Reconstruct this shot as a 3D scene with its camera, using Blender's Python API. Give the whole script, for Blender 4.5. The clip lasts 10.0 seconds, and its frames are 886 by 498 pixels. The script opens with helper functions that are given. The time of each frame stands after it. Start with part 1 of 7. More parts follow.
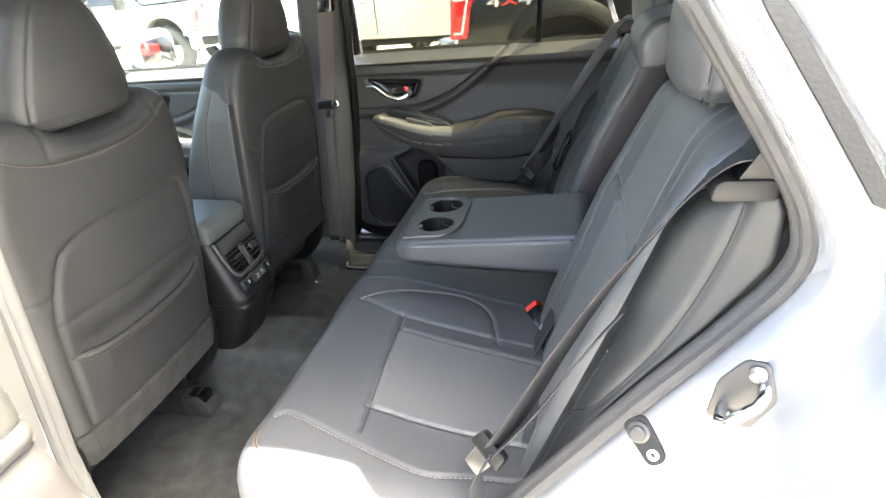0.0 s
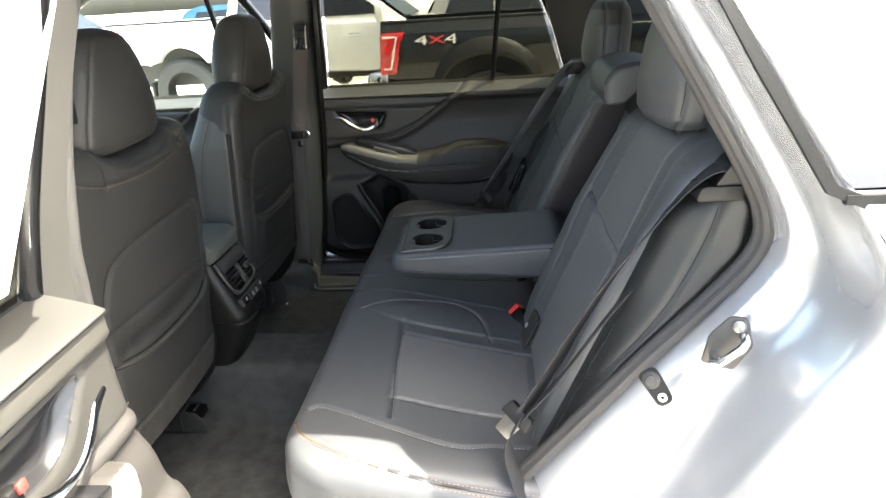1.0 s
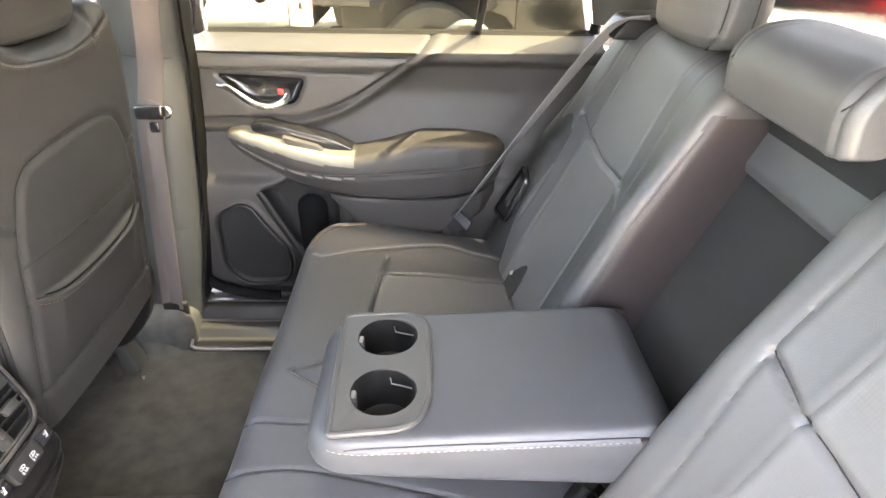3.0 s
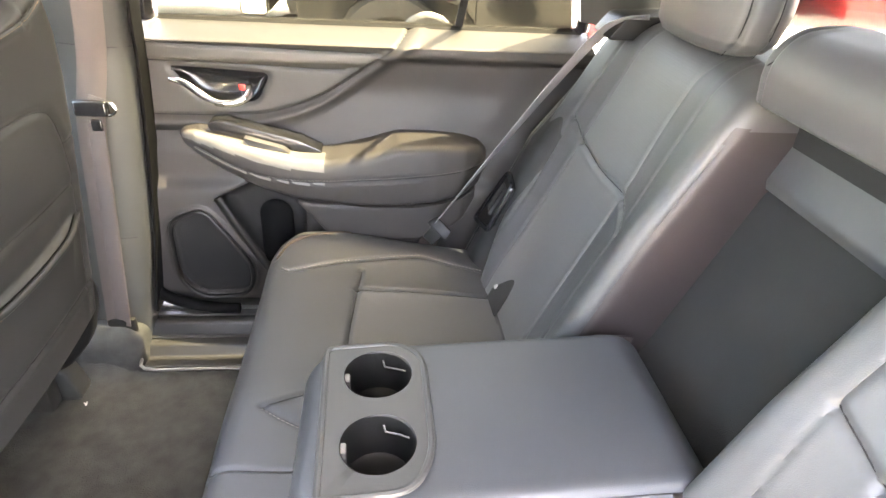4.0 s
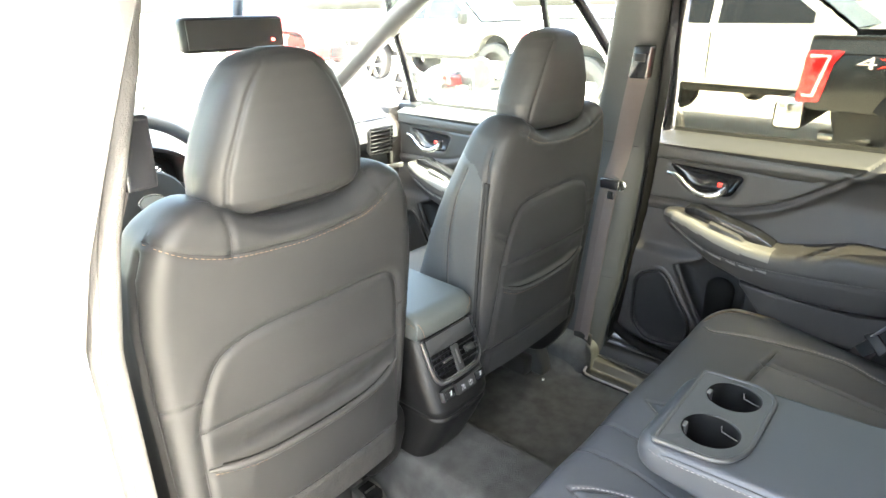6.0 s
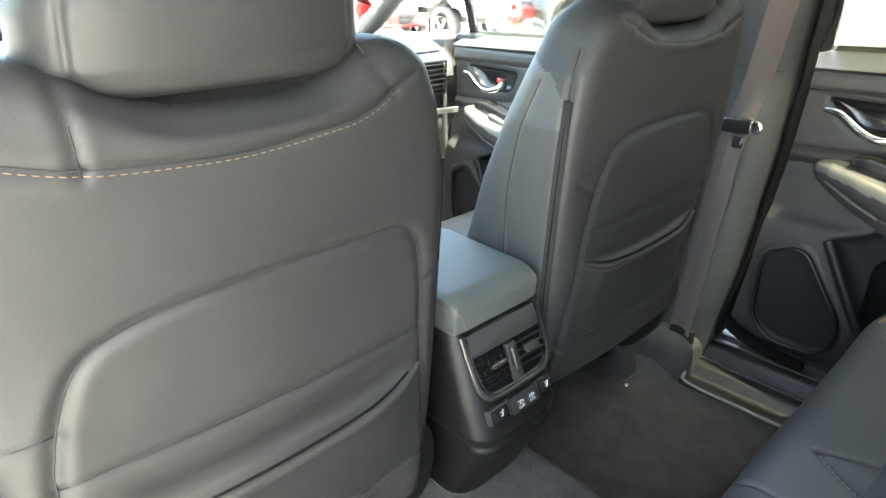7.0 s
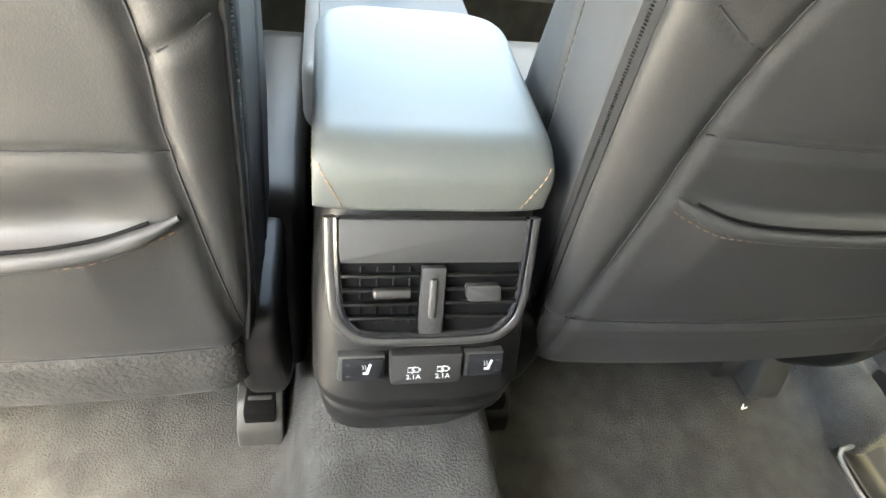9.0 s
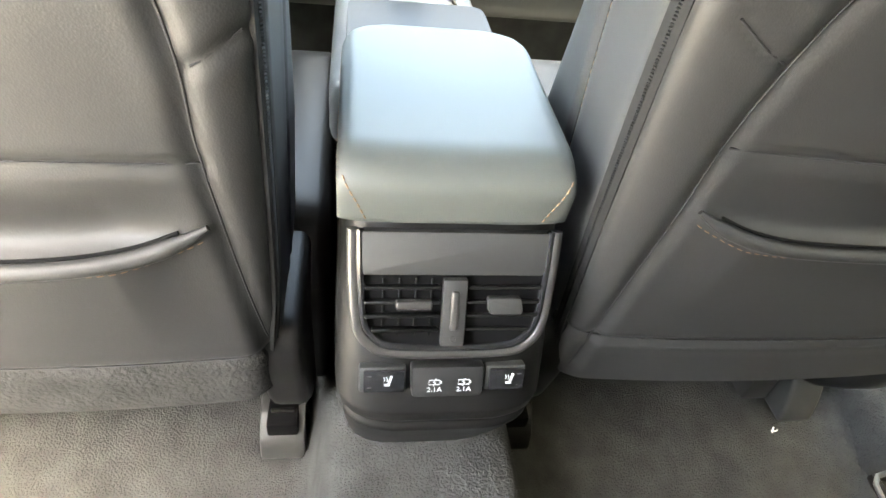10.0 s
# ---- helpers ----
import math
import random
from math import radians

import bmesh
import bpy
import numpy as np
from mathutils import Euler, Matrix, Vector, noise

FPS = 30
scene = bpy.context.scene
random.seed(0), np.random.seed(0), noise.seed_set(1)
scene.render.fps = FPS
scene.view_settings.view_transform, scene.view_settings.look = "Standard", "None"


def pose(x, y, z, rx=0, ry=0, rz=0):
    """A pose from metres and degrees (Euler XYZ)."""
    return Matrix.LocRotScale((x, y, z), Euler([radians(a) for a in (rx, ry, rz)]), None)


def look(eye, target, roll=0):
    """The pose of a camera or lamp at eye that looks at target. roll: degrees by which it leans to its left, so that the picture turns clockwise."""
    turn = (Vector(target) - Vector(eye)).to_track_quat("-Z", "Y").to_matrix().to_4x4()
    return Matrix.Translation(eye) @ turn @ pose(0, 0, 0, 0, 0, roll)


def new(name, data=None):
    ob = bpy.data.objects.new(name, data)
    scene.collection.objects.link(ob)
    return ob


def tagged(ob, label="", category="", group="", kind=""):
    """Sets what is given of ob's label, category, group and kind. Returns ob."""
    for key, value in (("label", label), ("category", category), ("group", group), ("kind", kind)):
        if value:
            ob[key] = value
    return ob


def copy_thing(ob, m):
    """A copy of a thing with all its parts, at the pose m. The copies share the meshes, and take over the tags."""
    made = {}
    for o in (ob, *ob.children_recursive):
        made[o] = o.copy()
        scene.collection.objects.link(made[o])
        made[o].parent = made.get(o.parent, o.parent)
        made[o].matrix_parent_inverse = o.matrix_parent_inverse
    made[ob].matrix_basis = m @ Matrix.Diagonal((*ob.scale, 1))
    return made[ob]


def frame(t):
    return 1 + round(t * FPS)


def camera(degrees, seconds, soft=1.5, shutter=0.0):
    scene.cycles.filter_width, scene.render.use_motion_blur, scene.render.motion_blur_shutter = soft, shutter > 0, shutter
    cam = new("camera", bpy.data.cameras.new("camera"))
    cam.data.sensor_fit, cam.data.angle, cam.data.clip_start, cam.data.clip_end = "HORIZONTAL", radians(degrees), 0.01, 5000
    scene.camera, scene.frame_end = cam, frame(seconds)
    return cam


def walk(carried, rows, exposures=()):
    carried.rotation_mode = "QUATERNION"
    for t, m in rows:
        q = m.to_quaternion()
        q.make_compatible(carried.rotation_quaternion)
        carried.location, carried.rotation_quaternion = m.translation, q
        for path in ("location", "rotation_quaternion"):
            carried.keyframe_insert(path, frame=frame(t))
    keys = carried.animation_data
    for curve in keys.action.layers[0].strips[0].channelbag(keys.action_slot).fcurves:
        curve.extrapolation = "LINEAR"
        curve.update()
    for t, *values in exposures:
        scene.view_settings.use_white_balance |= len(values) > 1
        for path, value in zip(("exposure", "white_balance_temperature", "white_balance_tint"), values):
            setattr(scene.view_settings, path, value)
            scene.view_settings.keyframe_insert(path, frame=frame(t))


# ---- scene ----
cam = camera(73.1, 10.0)
PATH = [
    (0, (0.076, -1.191, 1.348), (-0.385, 0.554, 0.485), -5.8),
    (0.5, (-0.024, -1.345, 1.391), (-0.296, 0.465, 0.585), -5.2),
    (1, (-0.068, -1.379, 1.389), (-0.253, 0.45, 0.6), -3.7),
    (1.5, (-0.082, -1.336, 1.38), (-0.229, 0.501, 0.603), -3.1),
    (2, (-0.088, -1.084, 1.368), (-0.204, 0.736, 0.546), -2.5),
    (2.5, (-0.115, -0.787, 1.348), (-0.175, 0.995, 0.442), -0.7),
    (2.7, (-0.143, -0.679, 1.341), (-0.17, 1.08, 0.389), -0.2),
    (3.8, (-0.266, -0.466, 1.335), (-0.016, 1.239, 0.32), 4.2),
    (4, (-0.24, -0.462, 1.324), (-0.024, 1.25, 0.313), 3.6),
    (4.5, (-0.201, -0.504, 1.334), (-0.119, 1.234, 0.348), 2.6),
    (5, (-0.131, -0.678, 1.36), (-0.569, 1.053, 0.459), 1.5),
    (5.5, (-0.067, -0.807, 1.405), (-1.06, 0.724, 0.586), 1.4),
    (5.7, (-0.054, -0.814, 1.413), (-1.174, 0.645, 0.628), 0.2),
    (6.8, (-0.176, -0.632, 1.305), (-1.531, 0.614, 0.524), -1.7),
    (7, (-0.278, -0.54, 1.233), (-1.648, 0.666, 0.415), -1.7),
    (7.5, (-0.445, -0.396, 1.106), (-1.78, 0.705, 0.102), 3.1),
    (8, (-0.481, -0.28, 1.05), (-1.806, 0.551, -0.196), 8.3),
    (8.5, (-0.472, -0.143, 1.061), (-1.824, 0.398, -0.309), 11.0),
    (9, (-0.457, -0.079, 1.073), (-1.867, 0.303, -0.293), 10.4),
    (9.5, (-0.451, -0.071, 1.072), (-1.901, 0.252, -0.266), 8.9),
    (10, (-0.451, -0.078, 1.072), (-1.915, 0.224, -0.257), 8.5),
]
EXPOSURES = [(0.0, 4.75, 6900, 4), (0.5, 4.2, 6800, 4), (1.0, 3.8, 6900, 2), (1.5, 3.85, 6800, 3), (2.0, 4.45, 7150, 3), (2.5, 5.75, 7950, 9), (4.0, 6.5, 8050, 12), (4.5, 6.5, 8150, 12), (5.0, 6.3, 7750, 8), (5.5, 5.95, 7400, 5), (7.0, 5.15, 6750, -2), (7.5, 5.82, 7800, 8), (8.0, 6.05, 8400, 7), (8.5, 6.32, 8050, 5), (9.0, 6.38, 7700, 3), (10.0, 6.25, 7800, 4)]
walk(cam, [(t, look(eye, target, roll)) for t, eye, target, roll in PATH], EXPOSURES)

# world, sun and exposure
world = bpy.data.worlds.new("sky")
scene.world = world
world.use_nodes = True
_wn = world.node_tree.nodes
_sky = _wn.new("ShaderNodeTexSky")
_sky.sky_type, _sky.sun_disc = "NISHITA", False
SUN_DIR = Vector((0.42, -0.01, 1.0)).normalized()
_sky.sun_elevation = math.asin(SUN_DIR.z)
_sky.sun_rotation = math.atan2(SUN_DIR.x, SUN_DIR.y)
_sky.dust_density, _sky.air_density = 6.0, 0.8
world.node_tree.links.new(_sky.outputs[0], _wn["Background"].inputs[0])
_wn["Background"].inputs[1].default_value = 0.15
_sd = bpy.data.lights.new("sun", "SUN")
_sd.energy, _sd.angle, _sd.color = 3.1, radians(0.55), (1.0, 0.95, 0.88)
sun = new("sun", _sd)
sun.matrix_world = look(SUN_DIR * 30, (0, 0, 0))

# ---- mesh tools ----


def link_mesh(name, V, F, material, parent=None, label="", smooth=True, sharp=None):
    me = bpy.data.meshes.new(name)
    me.from_pydata([tuple(map(float, v)) for v in V], [], [tuple(map(int, f)) for f in F])
    me.validate()
    if smooth:
        me.polygons.foreach_set("use_smooth", [True] * len(me.polygons))
        if sharp:
            me.set_sharp_from_angle(angle=radians(sharp))
    me.materials.append(material)
    ob = new(name, me)
    if parent is not None:
        ob.parent = parent
    if label:
        tagged(ob, label)
    return ob


def part(name, vf, material, parent=None, label="", sharp=40):
    return link_mesh(name, vf[0], vf[1], material, parent, label, True, sharp)


def thing(name, label, category, group="", kind="", at=(0, 0, 0)):
    ob = new(name)
    ob.location = at
    ob.empty_display_size = 0.05
    return tagged(ob, label, category, group, kind)


def join(*vfs):
    V, F, n = [], [], 0
    for v, f in vfs:
        V.extend(v)
        F.extend([tuple(i + n for i in q) for q in f])
        n += len(v)
    return V, F


def moved(vf, m):
    return [tuple(m @ Vector(v)) for v in vf[0]], vf[1]


def from_bm(bm):
    bm.verts.index_update()
    out = [tuple(v.co) for v in bm.verts], [tuple(v.index for v in f.verts) for f in bm.faces]
    bm.free()
    return out


def box(x0, x1, y0, y1, z0, z1, r=0.004, seg=2):
    bm = bmesh.new()
    bmesh.ops.create_cube(bm, size=1)
    for v in bm.verts:
        v.co = Vector(((x0 + x1) / 2 + v.co.x * (x1 - x0), (y0 + y1) / 2 + v.co.y * (y1 - y0), (z0 + z1) / 2 + v.co.z * (z1 - z0)))
    if r > 0:
        bmesh.ops.bevel(bm, geom=list(bm.edges), offset=r, segments=seg, profile=0.5, affect="EDGES", clamp_overlap=True)
    return from_bm(bm)


def prism(pts, axis, a, b, r=0.003, seg=2):
    """A polygon extruded along an axis from a to b, with rounded edges."""
    bm = bmesh.new()
    put = {"x": lambda p, h: (h, p[0], p[1]), "y": lambda p, h: (p[0], h, p[1]), "z": lambda p, h: (p[0], p[1], h)}[axis]
    low = [bm.verts.new(put(p, a)) for p in pts]
    high = [bm.verts.new(put(p, b)) for p in pts]
    bm.faces.new(low)
    bm.faces.new(high)
    for i in range(len(pts)):
        j = (i + 1) % len(pts)
        bm.faces.new((low[i], low[j], high[j], high[i]))
    bmesh.ops.recalc_face_normals(bm, faces=bm.faces)
    if r > 0:
        es = [e for e in bm.edges if e.is_manifold and e.calc_face_angle(0) > 0.6]
        bmesh.ops.bevel(bm, geom=es, offset=r, segments=seg, profile=0.5, affect="EDGES", clamp_overlap=True)
    return from_bm(bm)


def fillet(pts, r=0.01, seg=6, closed=True):
    """Round a polygon's corners; a point may carry its own radius."""
    out, n = [], len(pts)
    for i, p in enumerate(pts):
        rr = p[2] if len(p) > 2 else r
        p0, p1, p2 = (np.array(pts[k % n][:2], float) for k in (i - 1, i, i + 1))
        if rr <= 0 or (not closed and i in (0, n - 1)):
            out.append(tuple(p1))
            continue
        a, b = p0 - p1, p2 - p1
        la, lb = np.linalg.norm(a), np.linalg.norm(b)
        d = min(rr, la * 0.48, lb * 0.48)
        s, e = p1 + a / la * d, p1 + b / lb * d
        for k in range(seg + 1):
            t = k / seg
            out.append(tuple((1 - t) ** 2 * s + 2 * t * (1 - t) * p1 + t * t * e))
    return out


def resample(pts, n, closed=False):
    P = np.array(pts, float)
    if closed:
        P = np.vstack([P, P[:1]])
    d = np.r_[0, np.cumsum(np.linalg.norm(np.diff(P, axis=0), axis=1))]
    t = np.linspace(0, d[-1], n + 1)[:-1] if closed else np.linspace(0, d[-1], n)
    return np.stack([np.interp(t, d, P[:, k]) for k in range(P.shape[1])], 1)


def smooth_line(pts, n=40):
    """A Catmull-Rom line through the points."""
    P = np.array(pts, float)
    P = np.vstack([2 * P[0] - P[1], P, 2 * P[-1] - P[-2]])
    out = []
    for i in range(1, len(P) - 2):
        for t in np.linspace(0, 1, 12, endpoint=False):
            a, b, c, d = P[i - 1], P[i], P[i + 1], P[i + 2]
            out.append(0.5 * (2 * b + (c - a) * t + (2 * a - 5 * b + 4 * c - d) * t * t + (3 * b - a - 3 * c + d) * t ** 3))
    out.append(P[-2])
    return resample(np.array(out), n)


def loft(rings, cap=(True, True), closed=True):
    R = np.array(rings, float)
    m, n = R.shape[:2]
    V = [tuple(v) for v in R.reshape(-1, 3)]
    F = []
    for i in range(m - 1):
        for j in range(n if closed else n - 1):
            k = (j + 1) % n
            F.append((i * n + j, i * n + k, (i + 1) * n + k, (i + 1) * n + j))
    for side, do in ((0, cap[0]), (m - 1, cap[1])):
        if do:
            c = len(V)
            V.append(tuple(R[side].mean(0)))
            for j in range(n):
                k = (j + 1) % n
                F.append((c, side * n + k, side * n + j) if side == 0 else (c, side * n + j, side * n + k))
    return V, F


def frames_along(P, up=(0, 0, 1)):
    P = np.array(P, float)
    T = np.gradient(P, axis=0)
    T /= np.linalg.norm(T, axis=1)[:, None] + 1e-12
    out, ref = [], np.array(up, float)
    for t in T:
        s = np.cross(t, ref)
        if np.linalg.norm(s) < 1e-3:
            s = np.cross(t, (1, 0.3, 0.1))
        s /= np.linalg.norm(s)
        ref = np.cross(s, t)
        out.append((s, ref.copy()))
    return P, out


def tube(pts, r, n=10, closed=False, flat=1.0, up=(0, 0, 1)):
    P, fr = frames_along(pts, up)
    ang = np.linspace(0, 2 * math.pi, n, endpoint=False)
    rr = r if hasattr(r, "__len__") else [r] * len(P)
    rings = [[p + q * (math.cos(a) * s + flat * math.sin(a) * u) for a in ang] for p, (s, u), q in zip(P, fr, rr)]
    if closed:
        rings.append(rings[0])
    return loft(rings, (not closed, not closed))


def strap(pts, side, w, t):
    """A flat band along pts; side: the direction of its width, one for all or one for each."""
    P = np.array(pts, float)
    T = np.gradient(P, axis=0)
    S = np.array(side, float)
    if S.ndim == 1:
        S = np.tile(S, (len(P), 1))
    rings = []
    for p, tt, s in zip(P, T, S):
        s = s - (s @ tt) / (tt @ tt) * tt
        s /= np.linalg.norm(s)
        nn = np.cross(tt, s)
        nn /= np.linalg.norm(nn)
        rings.append([p + s * w / 2 * a + nn * t / 2 * b for a, b in ((-1, -0.6), (-0.96, -1), (0.96, -1), (1, -0.6), (1, 0.6), (0.96, 1), (-0.96, 1), (-1, 0.6))])
    return loft(rings)


def lathe(prof, axis_m, n=48, cap=True):
    """prof: (radius, height) pairs turned about the local z of axis_m."""
    ang = np.linspace(0, 2 * math.pi, n, endpoint=False)
    rings = [[tuple(axis_m @ Vector((r * math.cos(a), r * math.sin(a), h))) for a in ang] for r, h in prof]
    return loft(rings, (cap, cap))


def dist2(P, line):
    """Distance of points to a polyline, and the nearest place on it."""
    P, L = np.asarray(P, float), np.asarray(line, float)
    best, near = np.full(len(P), 1e9), np.zeros_like(P)
    for a, b in zip(L[:-1], L[1:]):
        ab = b - a
        t = np.clip(((P - a) @ ab) / (ab @ ab + 1e-12), 0, 1)
        q = a + t[:, None] * ab
        d = np.linalg.norm(P - q, axis=1)
        m = d < best
        best[m], near[m] = d[m], q[m]
    return best, near


def inside(P, poly):
    P, L = np.asarray(P, float), np.asarray(poly, float)
    hit = np.zeros(len(P), bool)
    for a, b in zip(L, np.roll(L, -1, axis=0)):
        c = (a[1] > P[:, 1]) != (b[1] > P[:, 1])
        x = (b[0] - a[0]) * (P[:, 1] - a[1]) / (b[1] - a[1] + 1e-12) + a[0]
        hit ^= c & (P[:, 0] < x)
    return hit


PLANE = {"x": (1, 2), "y": (0, 2), "z": (0, 1)}


class Soft:
    """An upholstered body: a lofted skin into which seams are pressed and which is cut into panels along them."""

    def __init__(self, vf, keep=False):
        self.V, self.F = np.array(vf[0], float), [tuple(f) for f in vf[1]]
        q = np.array([f if len(f) == 4 else (*f, f[-1]) for f in self.F])
        p0, p1, p2, p3 = (self.V[q[:, k]] - self.V.mean(0) for k in range(4))
        vol = (p0 * (np.cross(p1, p2) + np.cross(p2, p3))).sum()
        if vol < 0 and not keep:
            self.F = [f[::-1] for f in self.F]
        self.quads = np.array([f if len(f) == 4 else (*f, f[-1]) for f in self.F])
        self.lines = []
        self.normals()

    def normals(self):
        a, b, c, d = (self.V[self.quads[:, k]] for k in range(4))
        fn = np.cross(c - a, d - b)
        bad = np.linalg.norm(fn, axis=1) < 1e-14
        fn[bad] = np.cross(b - a, c - a)[bad]
        N = np.zeros_like(self.V)
        for k in range(4):
            np.add.at(N, self.quads[:, k], fn)
        self.N = N / (np.linalg.norm(N, axis=1)[:, None] + 1e-15)
        self.FN = fn / (np.linalg.norm(fn, axis=1)[:, None] + 1e-15)

    def pick(self, axis, sign, lim=0.15):
        return np.where(self.N[:, "xyz".index(axis)] * sign > lim)[0]

    def seam(self, axis, sign, pts, w=0.005, depth=0.0035, snap=0.0, lim=0.15, ridge=0.0):
        if depth >= 0.002:
            self.lines.append((axis, sign, np.asarray(pts, float)))
        i = self.pick(axis, sign, lim)
        a, b = PLANE[axis]
        P = self.V[i][:, (a, b)]
        d, near = dist2(P, pts)
        if snap > 0:
            m = d < snap
            self.V[i[m], a], self.V[i[m], b] = near[m, 0], near[m, 1]
            d = np.where(m, 0, d)
        h = -depth * np.exp(-(d / w) ** 2) + ridge * np.exp(-((d - 2.6 * w) / (1.6 * w)) ** 2)
        self.V[i] += self.N[i] * h[:, None]

    def swell(self, axis, sign, poly, amount, fall=0.03, lim=0.15):
        i = self.pick(axis, sign, lim)
        P = self.V[i][:, PLANE[axis]]
        d, _ = dist2(P, list(poly) + [poly[0]])
        h = np.where(inside(P, poly), amount * (1 - np.exp(-d / fall)), 0)
        self.V[i] += self.N[i] * h[:, None]

    def lift(self, axis, sign, pts, off=0.001, lim=0.1):
        """The line pts of that plane laid on the skin: places and normals."""
        i = self.pick(axis, sign, lim)
        P, k = self.V[i][:, PLANE[axis]], "xyz".index(axis)
        out, nn = [], []
        for p in np.asarray(pts, float):
            d = np.linalg.norm(P - p, axis=1)
            j = np.argsort(d)[:4]
            w = 1 / (d[j] + 1e-5)
            w /= w.sum()
            n = (self.N[i[j]] * w[:, None]).sum(0)
            n /= np.linalg.norm(n)
            v = np.zeros(3)
            v[list(PLANE[axis])] = p
            v[k] = (self.V[i[j], k] * w).sum()
            out.append(v + n * off)
            nn.append(n)
        return np.array(out), np.array(nn)

    def seam_cords(self, r=0.0008):
        """Dark cords that stand for the shade at the bottom of each seam."""
        out = []
        for axis, sign, pts in self.lines:
            length = np.linalg.norm(np.diff(pts, axis=0), axis=1).sum()
            L = resample(pts, max(6, int(length / 0.005)))
            i = self.pick(axis, sign, 0.1)
            Q = self.V[i][:, PLANE[axis]]
            ok = np.array([np.linalg.norm(Q - p, axis=1).min() < 0.006 for p in L])
            if ok.sum() < 6:
                continue
            a, b = np.where(ok)[0][[0, -1]]
            P, _ = self.lift(axis, sign, L[a:b + 1], 0.0002)
            k = "xyz".index(axis)
            c = np.r_[P[0, k], P[0, k], P[:, k], P[-1, k], P[-1, k]]
            P[:, k] = np.convolve(c, np.ones(5) / 5, "valid")
            cuts = [0, *(np.where(np.abs(np.diff(P[:, k])) > 0.007)[0] + 1), len(P)]
            for c0, c1 in zip(cuts[:-1], cuts[1:]):
                if c1 - c0 > 5:
                    out.append(tube(P[c0:c1], r, 6, up=(0.31, 0.53, 0.79)))
        return out

    def panels(self, parent, base, rules):
        """rules: (name, material, axis, sign, polygon, label), first match wins; a name of None cuts the faces away. base: (name, material, label)."""
        C = self.V[self.quads].mean(1)
        self.normals()
        left = np.ones(len(self.F), bool)
        made = []
        for name, material, axis, sign, poly, label, *where in [*rules, (base[0], base[1], None, 0, None, base[2])]:
            m = left.copy()
            if axis:
                m &= (self.FN[:, "xyz".index(axis)] * sign > 0.1) & inside(C[:, PLANE[axis]], poly)
            for w in where:
                m &= w(C)
            left &= ~m
            ids = np.where(m)[0]
            if name is None or not len(ids):
                continue
            used = np.unique(self.quads[ids])
            back = {int(v): k for k, v in enumerate(used)}
            made.append(link_mesh(name, self.V[used], [[back[v] for v in self.F[q]] for q in ids], material, parent, label, True, 55))
        for cord in self.seam_cords():
            part("seam", cord, SEAM_DARK, made[-1], "dark cord for the shade in a sewn seam")
        return made


def stitches(P, N, length=0.0045, gap=0.0028, r=0.00045):
    """A row of thread stitches along a line on a skin."""
    d = np.r_[0, np.cumsum(np.linalg.norm(np.diff(P, axis=0), axis=1))]
    out, s = [], 0.0
    while s + length < d[-1]:
        a, b = (np.array([np.interp(x, d, P[:, k]) for k in range(3)]) for x in (s, s + length))
        n = np.array([np.interp(s, d, N[:, k]) for k in range(3)])
        t = (b - a) / (np.linalg.norm(b - a) + 1e-9)
        w = np.cross(t, n)
        w /= np.linalg.norm(w) + 1e-9
        ring = lambda p, q, h: [p + q * r * w + 0 * n, p + q * 0.5 * r * w + n * h, p - q * 0.5 * r * w + n * h, p - q * r * w]
        out.append(loft([ring(a, 0.6, r * 0.3), ring(a * 0.7 + b * 0.3, 1, r), ring(a * 0.3 + b * 0.7, 1, r), ring(b, 0.6, r * 0.3)]))
        s += length + gap
    return join(*out)


# ---- materials ----


